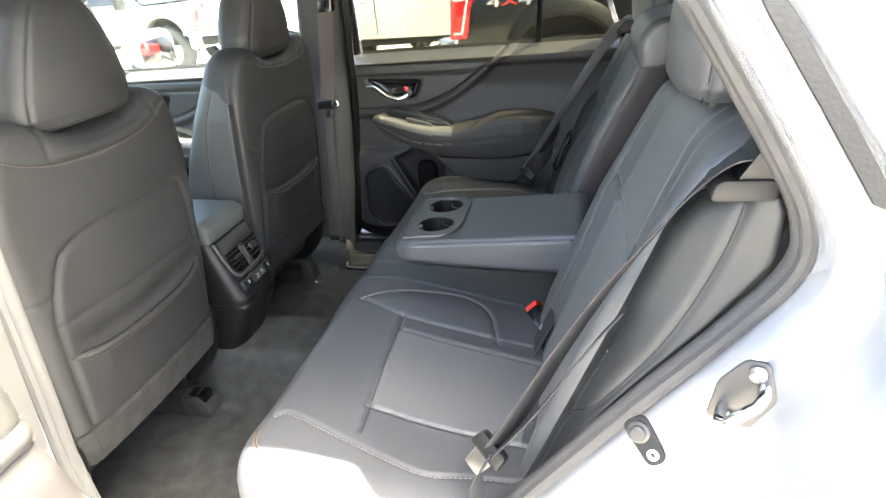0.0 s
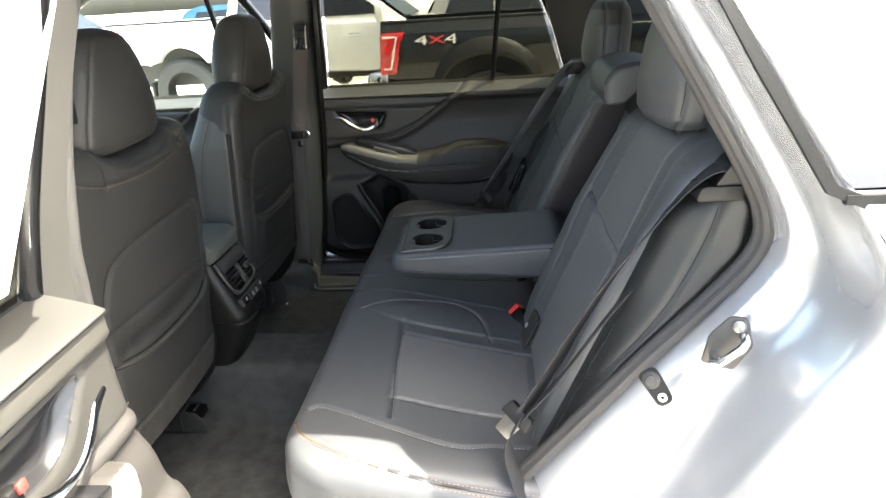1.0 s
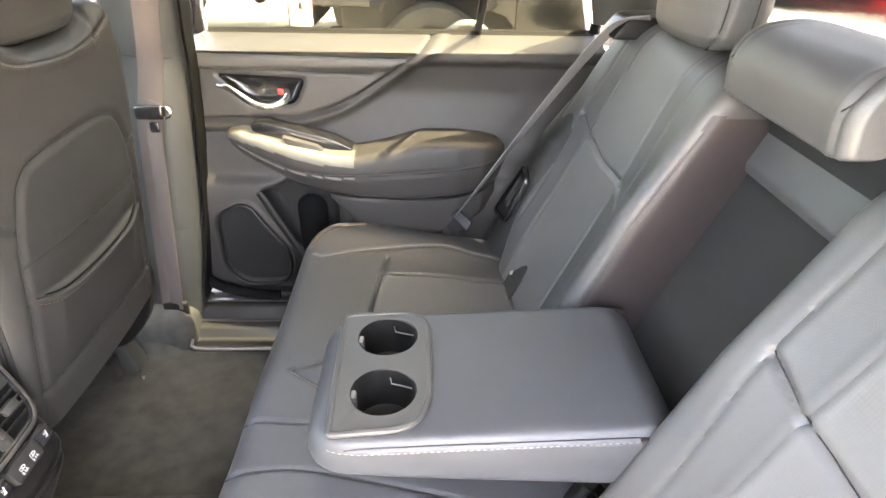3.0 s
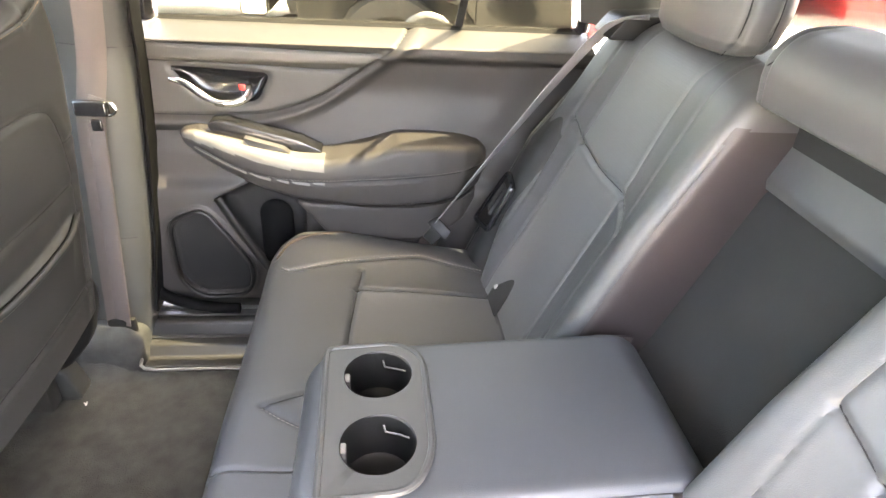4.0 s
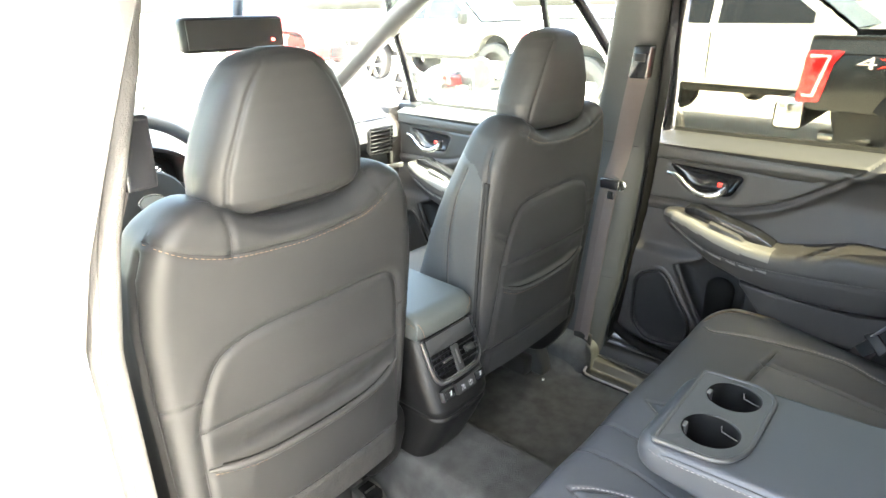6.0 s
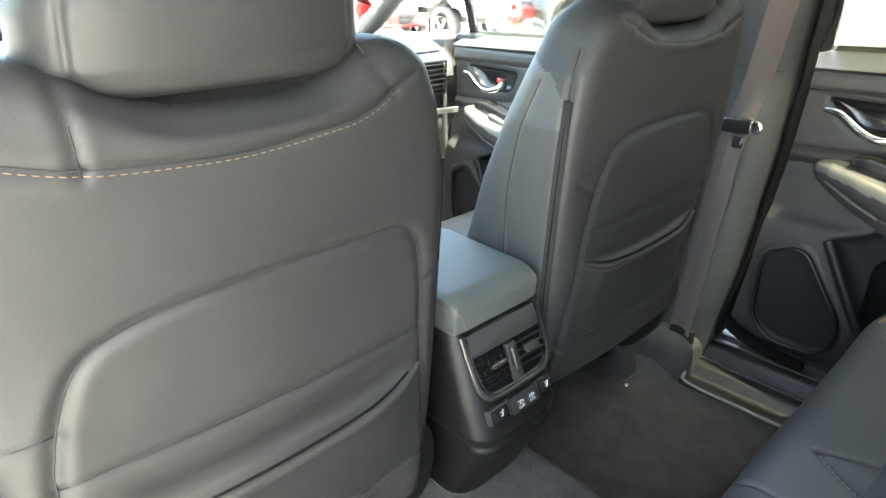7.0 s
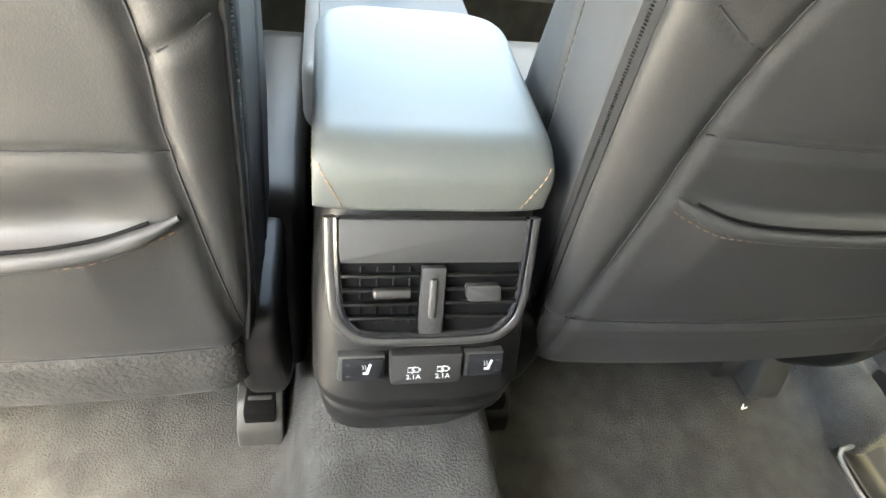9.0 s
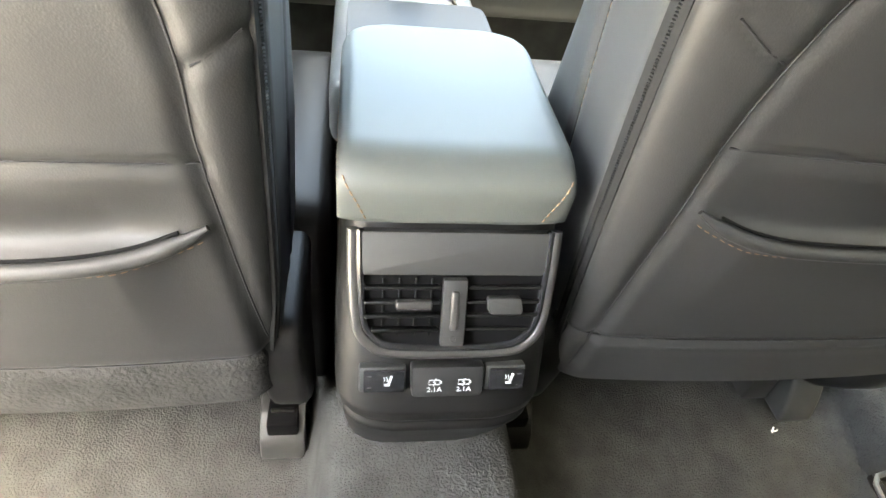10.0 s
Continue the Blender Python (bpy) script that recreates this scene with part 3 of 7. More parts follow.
    hy = cy + (0.009 if side < 0 else 0.0)
    rings = []
    for z in zz:
        w, d = along(hz, z)
        xc = -0.772 + 0.06 * (z - 1.19)
        a = np.linspace(0, 2 * math.pi, 220, endpoint=False)
        c, sn = np.cos(a), np.sin(a)
        x = np.sign(c) * np.abs(c) ** (2 / 3.2) * d
        y = np.sign(sn) * np.abs(sn) ** (2 / 4.2) * w
        x = x - 0.012 * (y / 0.13) ** 2 * (c > 0)
        rings.append([(xc + px, hy + py, z - drop) for px, py in zip(x, y)])
    h = Soft(loft(rings))
    wl = lambda z: along(hz, z)[0]
    for sg in (-1, 1):
        line = [(hy + sg * (wl(z) - 0.024 - 0.1 * max(0, z - 1.33)), z - drop) for z in np.linspace(hb, ht - 0.016, 24)]
        h.seam("x", 1, line, 0.0026, 0.0018, ridge=0.0003)
    h.normals()
    for ob in h.panels(seat, ("headrest", LEATHER_BACK, "black vinyl headrest"), []):
        reparent(ob, seat)
    for sg in (-1, 1):
        reparent(part("headrest_post", tube([(-0.775, hy + sg * 0.062, 1.10), (-0.775, hy + sg * 0.062, 1.21)], 0.0065, 12), CHROME, None, "chrome headrest post"), seat)
        reparent(part("post_collar", lathe([(0.016, 0), (0.016, 0.006), (0.013, 0.009), (0.008, 0.009)], pose(-0.775, hy + sg * 0.062, 1.138 + up * 0.5), 20), GLOSS, None, "black plastic collar"), seat)
    # cushion, mostly hidden in front of the backrest
    prof = fillet([(-0.86, 0.50), (-0.88, 0.66, 0.05), (-1.3, 0.70, 0.05), (-1.36, 0.66, 0.04), (-1.34, 0.5)], 0.03, 6)
    prof = resample(prof, 70, True)
    rings = []
    for e in np.concatenate([np.linspace(0, 0.05, 8), np.linspace(0.06, 0.42, 14), np.linspace(0.43, 0.48, 8)]):
        k = min(e, 0.48 - e)
        ins = 0.05 - math.sqrt(max(0, 0.05 ** 2 - max(0, 0.05 - k) ** 2))
        c = prof.mean(0)
        rings.append([(x, cy - 0.24 + e * (0.86 if drv else 1.0), z) for x, z in c + (prof - c) * (1 - ins * 3.0)])
    reparent(part("cushion", loft(rings), LEATHER_BACK, None, "black leather seat cushion"), seat)
    if drv:
        # Added cover; its black also stands for the shaded gap to the console.
        side_cover = prism(fillet([(-1.34, 0.46, 0.03), (-0.90, 0.44, 0.02), (-0.875, 0.60, 0.03), (-0.93, 0.69, 0.03), (-1.28, 0.705, 0.04), (-1.36, 0.62, 0.04)], 0.03, 6), "y", cy + 0.180, cy + 0.255, 0.014, 3)
        reparent(part("side_cover", side_cover, PLASTIC, None, "black plastic cover filling the shaded gap beside the cushion"), seat)
    # sliding rails with end covers on the carpet
    for sg, dy in ((-side, 0.185), (side, 0.185)):
        y = cy + sg * dy
        reparent(part("seat_rail", box(-1.42, -0.90, y - 0.02, y + 0.02, 0.372, 0.43, 0.004), DARK_METAL, None, "dark steel seat rail"), seat)
        inner_y = y + (0.012 if sg == -side else -0.012) * -side
        if side > 0 and sg > 0:
            post = prism(fillet([(-0.96, 0.36), (-0.864, 0.36), (-0.872, 0.40), (-0.888, 0.44), (-0.96, 0.45)], 0.012, 5), "y", 0.536, 0.588, 0.009, 3)
            reparent(part("rail_cover", post, PILLAR, None, "grey plastic seat foot cover"), seat)
        else:
            cov = prism(fillet([(-0.905, 0.366), (-0.836, 0.366), (-0.842, 0.398), (-0.866, 0.424), (-0.905, 0.426)], 0.006, 4), "y", inner_y - 0.027, inner_y + 0.027, 0.004)
            reparent(part("rail_cover", cov, PILLAR if drv else PLASTIC, None, "grey plastic rail end cover"), seat)
            # No hole here: a near-black block stands for the shaded opening.
            reparent(part("rail_mouth", box(-0.895, -0.848, inner_y - 0.018, inner_y + 0.019, 0.398, 0.4255, 0.003), VOID, None, "near-black block for the shade in the rail's opening"), seat)
            reparent(part("rail_latch", box(-0.872, -0.866, inner_y - 0.014, inner_y + 0.014, 0.418, 0.4275, 0.002), STEEL, None, "steel latch in the rail's mouth"), seat)
        leg = prism(fillet([(-0.95, 0.44), (-0.866, 0.455), (-0.806, 0.53), (-0.780, 0.62), (-0.785, 0.67), (-0.95, 0.67)], 0.03, 6), "y", cy + sg * 0.216 - 0.020, cy + sg * 0.216 + 0.020, 0.010, 3)
        reparent(part("hinge_cover", leg, PLASTIC, None, "black plastic hinge cover"), seat)
    return seat


def reparent(ob, root):
    ob.parent = root
    ob.matrix_parent_inverse = Matrix.Translation(-Vector(root.location))
    return ob


def setattr_parent(ob, root):
    return reparent(ob, root)


front_seat("front_seat", -0.355, -1, "black leather driver's seat with a map pocket and headrest")
front_seat("front_seat", 0.325, 1, "black leather front passenger seat with a map pocket and headrest")

# ---- rear bench ----


def rear_cushion():
    prof = fillet([(0.03, 0.632, 0.02), (-0.36, 0.692, 0.10), (-0.452, 0.690, 0.05), (-0.468, 0.62, 0.04), (-0.44, 0.50, 0.02), (-0.30, 0.46, 0.02), (0.03, 0.46, 0.02)], 0.03, 10)
    prof = resample(prof, 330, True)
    nrm = np.roll(prof, -1, 0) - np.roll(prof, 1, 0)
    nrm = np.stack([nrm[:, 1], -nrm[:, 0]], 1)
    nrm /= np.linalg.norm(nrm, axis=1)[:, None]
    if (nrm * (prof - prof.mean(0))).sum() < 0:
        nrm = -nrm
    y0, y1, r = -0.672, 0.702, 0.042
    ys = [y0 + r - r * math.cos(a) for a in np.linspace(0, math.pi / 2, 14)] + list(np.arange(y0 + r + 0.005, y1 - r, 0.0036)) + [y1 - r + r * math.sin(a) for a in np.linspace(0, math.pi / 2, 14)]
    rings = []
    for y in ys:
        e = min(y - y0, y1 - y)
        ins = r - math.sqrt(max(0, r * r - max(0, r - e) ** 2))
        p = prof - nrm * ins
        R = 0.16
        back = (R - math.sqrt(max(0, R * R - max(0, R - e) ** 2))) * 0.62
        wt = np.clip((-0.18 - p[:, 0]) / 0.22, 0, 1)
        x = p[:, 0] + back * wt
        z = p[:, 1].copy()
        # thigh bolsters stand a little proud beside each seating panel
        for c0, wd, amp in ((-0.60, 0.07, 0.014), (0.63, 0.07, 0.014), (-0.10, 0.09, 0.008), (0.16, 0.09, 0.008)):
            z += np.where(nrm[:, 1] > 0.3, amp * math.exp(-((y - c0) / wd) ** 2), 0)
        rings.append(list(zip(x, np.full(len(x), y), z)))
    return rings


bench = thing("rear_seat_cushion", "black leather rear bench cushion with grey seating panels and tan stitching", "car seat", "", "", (-0.2, 0.0, 0.46))
s = Soft(loft(rear_cushion()))


def mirror_y(pts, c=0.018):
    return [(x, 2 * c - y) for x, y in pts]


insert = [(-0.291, -0.215), (-0.285, -0.445), (-0.041, -0.468), (-0.02, -0.47), (-0.012, -0.25), (-0.033, -0.25)]
trans = smooth_line([(-0.294, -0.168), (-0.288, -0.33), (-0.272, -0.508)], 30)
ins_a = smooth_line([(-0.291, -0.215), (-0.16, -0.232), (0.02, -0.252)], 30)
ins_b = smooth_line([(-0.284, -0.445), (-0.16, -0.462), (0.02, -0.47)], 30)
seam_c = smooth_line([(-0.402, -0.129), (-0.294, -0.172), (-0.15, -0.19), (0.02, -0.206)], 40)
arc = smooth_line([(-0.402, -0.129), (-0.365, -0.103), (-0.30, -0.075), (-0.202, -0.063), (-0.15, -0.083), (-0.115, -0.125), (-0.089, -0.212)], 60)
centre_l = smooth_line([(-0.452, -0.030), (-0.335, -0.024), (-0.117, -0.055), (0.02, -0.085)], 40)
outer = smooth_line([(-0.425, -0.50), (-0.404, -0.491), (-0.34, -0.515), (-0.269, -0.54), (-0.157, -0.573), (-0.089, -0.560), (-0.02, -0.55)], 60)
rim = smooth_line([(-0.44, -0.535), (-0.41, -0.585), (-0.33, -0.628), (-0.22, -0.648), (-0.10, -0.655), (0.02, -0.655)], 60)
for flip in (False, True):
    f = (lambda q: np.array(mirror_y(q))) if flip else np.array
    for line, w, dp in ((trans, 0.004, 0.0042), (ins_a, 0.004, 0.0035), (ins_b, 0.004, 0.0035), (seam_c, 0.003, 0.0022), (arc, 0.0035, 0.003), (centre_l, 0.003, 0.0025), (outer, 0.0038, 0.003), (rim, 0.003, 0.003)):
        s.seam("z", 1, f(line), w, dp * 1.3, snap=0.0018, ridge=0.0004)
    poly = list(map(tuple, f(arc))) + list(map(tuple, f(seam_c)[::-1]))
    s.swell("z", 1, poly, 0.006, 0.02)
    s.swell("z", 1, list(map(tuple, f(insert))), -0.003, 0.03)
s.normals()
made = s.panels(bench, ("seat_cover", LEATHER, "black leather cushion cover"), [
    ("seating_panel", INSERT_SEAT, "z", 1, insert, "grey perforated leather seating panel"),
    ("seating_panel", INSERT_SEAT, "z", 1, mirror_y(insert), "grey perforated leather seating panel")])
for ob in made:
    reparent(ob, bench)
for flip in (False, True):
    f = (lambda q: np.array(mirror_y(q))) if flip else np.array
    for line, mat, dy in ((arc, THREAD_GREY, 0.004), (outer, THREAD_GREY, -0.004), (rim, THREAD, 0.0045), (rim, THREAD, -0.0045)):
        L = f(line + [0, dy])
        P, N = s.lift("z", 1, resample(L, 160), 0.0009, 0.03)
        reparent(part("cushion_stitching", stitches(P, N, 0.0050, 0.0026, 0.0009), mat, None, "tan seam stitching" if mat is THREAD else "grey seam stitching"), bench)


def back_plane(z):
    return -0.266 + 0.42 * z


def seat_back(name, ya, yb, pa, pb, label, shift=0.0, top=1.165, taper=None, inward=1):
    """A backrest between ya and yb; pa, pb: its middle panel."""
    w = yb - ya
    zs = list(np.arange(0.61, top - 0.05, 0.0036)) + [top - 0.05 + 0.05 * math.sin(a) for a in np.linspace(0, math.pi / 2, 14)]
    rings = []
    for z in zs:
        k = max(0.0, z - (top - 0.05)) / 0.05
        sh = 0.05 * (1 - math.sqrt(max(0, 1 - k * k)))
        x0 = back_plane(z) - shift + sh * 0.9
        x1 = x0 + 0.13 - sh * 1.5
        yo = float(np.interp(z, *taper)) if taper else yb
        a, b = ya + sh * 0.6, yo - sh * 0.6
        r = 0.03
        sec = resample(fillet([(x0, a, r), (x0, b, r), (x1, b, 0.02), (x1, a, 0.02)], r, 8), 330, True)
        amp = 0.034 * np.interp(z, [0.61, 0.72, 0.95, 1.10, 1.16], [0.55, 1.0, 1.0, 0.45, 0.1])
        front = sec[:, 0] < x0 + 0.045
        y = sec[:, 1]
        bol = np.exp(-((y - ya) / 0.085) ** 2) + np.exp(-((y - yo) / 0.085) ** 2)
        sec[:, 0] -= np.where(front, amp * bol * np.clip(1 - (sec[:, 0] - x0) / 0.045, 0, 1), 0)
        rings.append([(x, yy, z) for x, yy in sec])
    s = Soft(loft(rings))
    zm = 0.957
    pl = lambda y0, y1, y2: smooth_line([(y0, 0.63), (y0, 0.72), (y1, 0.85), (y1, zm), (y2, 1.06), (y2, top + 0.0)], 60)
    ea, eb = (pa - ya) * 0.55, (yb - pb) * 0.55
    la, lb = pl(pa + 0.004, pa, pa + 0.012), pl(pb - 0.004, pb, pb - 0.006)
    lower_mid = smooth_line([(pa, zm), ((pa + pb) / 2, zm - 0.005), (pb, zm + 0.004)], 24)
    oa = smooth_line([(pa, zm), (pa - ea, zm - 0.025)], 8)
    ob_ = smooth_line([(pb, zm + 0.004), (pb + eb, zm + 0.03)], 8)
    oa2 = smooth_line([(pa - ea * 0.5, top), (pa - ea * 0.75, 1.03), (pa - ea, zm - 0.025), (pa - ea * 0.9, 0.80), (pa - ea * 0.95, 0.63)], 40)
    ob2 = smooth_line([(pb + eb * 0.9, top), (pb + eb * 0.95, 1.08), (pb + eb, zm + 0.03), (pb + eb * 0.8, 0.80), (pb + eb * 0.9, 0.63)], 40)
    for line, wd, dp in ((la, 0.003, 0.0012), (lb, 0.003, 0.0012), (lower_mid, 0.0045, 0.0045), (oa, 0.004, 0.0038), (ob_, 0.004, 0.0038), (oa2, 0.0035, 0.0013), (ob2, 0.0035, 0.0013)):
        s.seam("x", -1, line, wd, dp * 1.3, snap=0.0023, ridge=0.0004)
    s.normals()
    flank = [(back_plane(z) - shift + 0.004 - 0.014 * np.interp(z, [0.61, 0.95, 1.10, 1.16], [1, 1, 0.3, 0]), z) for z in np.linspace(0.60, top - 0.06, 30)]
    s.seam("y", inward, np.array(flank), 0.003, 0.0022, lim=0.3)
    s.normals()
    panel_lo = list(map(tuple, la[la[:, 1] < zm])) + list(map(tuple, lower_mid)) + list(map(tuple, lb[lb[:, 1] < zm][::-1]))
    panel_hi = list(map(tuple, la[la[:, 1] > zm - 0.004][::-1])) + list(map(tuple, lower_mid)) + list(map(tuple, lb[lb[:, 1] > zm]))
    made = s.panels(None, (name, BOLSTER, label), [
        ("side_panel", SIDE_VINYL, "y", inward, flank + [(back_plane(z) - shift + 0.105, z) for z in (top - 0.06, 0.60)], "brown-black vinyl flank", lambda C: np.abs(C[:, 1] - (ya if inward < 0 else yb)) < 0.022),
        # Part of the charcoal cover; the darker material stands in for shade.
        ("outer_side", LEATHER_BACK, "y", -inward, flank + [(back_plane(z) - shift + 0.105, z) for z in (top - 0.06, 0.60)], "outer flank darkened for shade", lambda C: np.abs(C[:, 1] - (yb if inward < 0 else ya)) < 0.022),
        ("upper_panel", INSERT, "x", -1, panel_hi, "grey leather upper panel"),
        ("lower_panel", INSERT, "x", -1, panel_lo, "grey leather lower panel")])
    reparent(made[-1], bench)
    for o in made[:-1]:
        reparent(o, made[-1])
    return made[-1]


def rear_headrest(cy, z0, z1, label, w=0.13):
    root = thing("rear_headrest", label, "headrest", "rear headrests", at=(0.22, cy, z0))
    zz = np.concatenate([np.linspace(z0, z0 + 0.02, 8), np.linspace(z0 + 0.024, z1 - 0.035, 30), np.linspace(z1 - 0.032, z1, 12)])
    h = z1 - z0
    tab = [(z0, w * 0.72, 0.03), (z0 + 0.006, w * 0.86, 0.043), (z0 + 0.02, w * 0.96, 0.052), (z0 + 0.3 * h, w, 0.058), (z0 + 0.65 * h, w * 0.95, 0.055), (z0 + 0.85 * h, w * 0.82, 0.046), (z0 + 0.95 * h, w * 0.62, 0.034), (z1, w * 0.2, 0.01)]
    rings = []
    for z in zz:
        ww, d = along(tab, z)
        a = np.linspace(0, 2 * math.pi, 110, endpoint=False)
        c, sn = np.cos(a), np.sin(a)
        x = np.sign(c) * np.abs(c) ** (2 / 3.0) * d
        y = np.sign(sn) * np.abs(sn) ** (2 / 3.3) * ww
        x = x + 0.014 * (y / w) ** 2 * (c < 0)
        rings.append([(0.232 + 0.10 * (z - z0) + px, cy + py, z) for px, py in zip(x, y)])
    s = Soft(loft(rings))
    for sg in (-1, 1):
        s.seam("y", sg, [(0.212 + 0.06 * (z - z0), z) for z in np.linspace(z0, z1, 20)], 0.003, 0.003, snap=0.0015, ridge=0.0008)
        s.seam("y", sg, [(0.250 + 0.06 * (z - z0), z) for z in np.linspace(z0, z1, 20)], 0.003, 0.003, snap=0.0015, ridge=0.0008)
    s.normals()
    for o in s.panels(root, ("headrest_pad", BOLSTER, "grey leather pad"), []):
        reparent(o, root)
    for sg in (-1, 1):
        reparent(part("headrest_post", tube([(0.232, cy + sg * 0.05, z0 - 0.04), (0.236, cy + sg * 0.05, z0 + 0.03)], 0.006, 12), DARK_METAL, None, "dark steel headrest post"), root)


seat_back("backrest", -0.548, -0.09, -0.424, -0.203, "charcoal leather rear backrest with a grey middle panel")
seat_back("backrest", 0.185, 0.650, 0.315, 0.535, "charcoal leather passenger-side rear backrest with a grey middle panel", 0.012, taper=([0.61, 0.69, 0.85, 0.95], [0.575, 0.595, 0.655, 0.672]), inward=-1)
rear_headrest(-0.322, 1.165, 1.365, "grey leather rear outer headrest above the backrest")
rear_headrest(0.40, 1.165, 1.350, "grey leather rear outer headrest above the backrest")

# middle backrest behind the folded armrest
mid_back = bench
for nm, za, zb, dx, mt, lb in (("fabric_panel", 0.66, 1.035, 0.085, FABRIC, "dark grey fabric panel"), ("upper_pad", 1.03, 1.155, 0.072, BOLSTER, "grey leather strip")):
    rings = []
    for z in np.linspace(za, zb, 30):
        e = min(z - za, zb - z)
        ins = 0.008 * max(0, 1 - e / 0.012)
        x0 = back_plane(z) + dx + ins
        rings.append([(x0 + 0.02 * 0, -0.12, z), (x0, 0.03, z), (x0, 0.2, z), (x0 + 0.06, 0.2, z), (x0 + 0.06, -0.12, z)])
    reparent(part(nm, loft(rings), mt, None, lb), mid_back)
reparent(part("backrest_top", box(0.262, 0.37, -0.115, 0.195, 0.95, 1.163, 0.012, 3), FABRIC, None, "dark fabric top of the middle backrest"), mid_back)
prof = resample(fillet([(0.165, 1.150, 0.006), (0.160, 1.195, 0.02), (0.182, 1.226, 0.02), (0.24, 1.236, 0.02), (0.335, 1.215, 0.012), (0.337, 1.185, 0.012), (0.262, 1.196, 0.02), (0.222, 1.180, 0.02), (0.196, 1.150, 0.008)], 0.01, 6), 110, True)
rings = []
for y in np.concatenate([-0.095 + 0.022 * (1 - np.cos(np.linspace(0, math.pi / 2, 9))), np.linspace(-0.07, 0.125, 34), 0.128 + 0.022 * np.sin(np.linspace(0, math.pi / 2, 9))]):
    e = min(y + 0.095, 0.150 - y)
    k = 1 - 0.16 * (1 - math.sqrt(max(0, 1 - max(0, 1 - e / 0.022) ** 2)))
    c = prof.mean(0)
    rings.append([(x, y, z) for x, z in c + (prof - c) * k])
mh = thing("rear_headrest", "low grey leather middle headrest with piped ends", "headrest", "rear headrests", at=(0.24, 0.03, 1.15))
sft = Soft(loft(rings))
for yy in (-0.078, 0.133):
    sft.seam("z", 1, [(0.1, yy), (0.4, yy)], 0.003, 0.0028, snap=0.0018, ridge=0.001)
    sft.seam("x", -1, [(yy, 1.1), (yy, 1.3)], 0.003, 0.0028, snap=0.0018, ridge=0.001)
sft.normals()
for o in sft.panels(mh, ("headrest_pad", BOLSTER, "grey leather pad"), []):
    reparent(o, mh)
for sg in (-1, 1):
    reparent(part("headrest_post", tube([(0.30, 0.03 + sg * 0.05, 1.12), (0.30, 0.03 + sg * 0.05, 1.20)], 0.006, 12), DARK_METAL, None, "dark steel headrest post"), mh)

# folded-down armrest with two cup holders
prof = resample(fillet([(-0.327, 0.779, 0.012), (-0.330, 0.803, 0.012), (-0.314, 0.826, 0.016), (0.075, 0.846, 0.02), (0.105, 0.82, 0.015), (0.095, 0.765, 0.01), (0.03, 0.752, 0.01), (-0.24, 0.770, 0.02)], 0.01, 6), 220, True)
cen = prof.mean(0)
AY0, AY1, AR = -0.108, 0.142, 0.02
ys = [AY0 + AR - AR * math.cos(a) for a in np.linspace(0, math.pi / 2, 9)] + list(np.arange(AY0 + AR + 0.004, AY1 - AR, 0.004)) + [AY1 - AR + AR * math.sin(a) for a in np.linspace(0, math.pi / 2, 9)]
rings = []
for y in ys:
    e = min(y - AY0, AY1 - y)
    ins = AR - math.sqrt(max(0, AR * AR - max(0, AR - e) ** 2))
    d = prof - cen
    p = cen + d * (1 - ins * 0.45 / np.maximum(np.abs(d[:, :1]) + 0.02, 0.05))
    p[:, 1] = cen[1] + d[:, 1] * (1 - ins / 0.045)
    R = 0.05
    back = R - math.sqrt(max(0, R * R - max(0, R - e) ** 2))
    p[:, 0] += back * np.clip((-0.2 - p[:, 0]) / 0.12, 0, 1)
    rings.append([(x, y, z) for x, z in p])
sa = Soft(loft(rings))
for yy in (AY0 + 0.004, AY1 - 0.004):
    edge = smooth_line([(-0.28, yy), (-0.1, yy), (0.09, yy)], 30)
    sa.seam("z", 1, edge, 0.003, 0.002, lim=0.3)
sa.normals()
circ = lambda cx, cy, r, n=40: [(cx + r * math.cos(a), cy + r * math.sin(a)) for a in np.linspace(0, 2 * math.pi, n, endpoint=False)]
CUPS = ((-0.240, 0.077), (-0.240, -0.028))
arm = reparent(sa.panels(None, ("armrest", LEATHER, "folded-down black leather armrest with two cup holders"), [(None, None, "z", 1, circ(cx, cy, 0.0435), "") for cx, cy in CUPS])[-1], bench)
for sgn, yy in ((-1, AY0 + 0.0015), (1, AY1 - 0.0015)):
    P, N = sa.lift("y", sgn, smooth_line([(-0.30, 0.813), (-0.1, 0.823), (0.07, 0.831)], 80), 0.0003)
    reparent(part("armrest_stitching", stitches(P, N), THREAD_GREY, None, "grey seam stitching"), arm)


for sgn, yy in ((-1, AY0), (1, AY1)):
    root_patch = prism(fillet([(0.045, 0.835), (0.10, 0.832), (0.096, 0.768), (0.078, 0.772)], 0.004, 3), "y", *sorted((yy + sgn * 0.0012, yy - sgn * 0.004)), 0.001)
    reparent(part("hinge_cover", root_patch, SIDE_VINYL, None, "brown-black vinyl patch at the armrest's hinge"), arm)


def arm_top(x):
    return 0.826 + (x + 0.314) * 0.0514


def tray():
    """The cup holder plate, its rim and two wells."""
    tilt = lambda x, y, h: (x, y, arm_top(x) + h)
    plates = []
    outer = resample(fillet([(-0.298, -0.093, 0.006), (-0.303, 0.128, 0.012), (-0.215, 0.131, 0.03), (-0.186, 0.105, 0.03), (-0.184, -0.045, 0.03), (-0.205, -0.088, 0.04)], 0.01, 6), 400, True)
    ymid = 0.0245
    for (cx, cy), up in zip(CUPS, (True, False)):
        ang = np.linspace(-math.pi, math.pi, 96, endpoint=False)
        lim = []
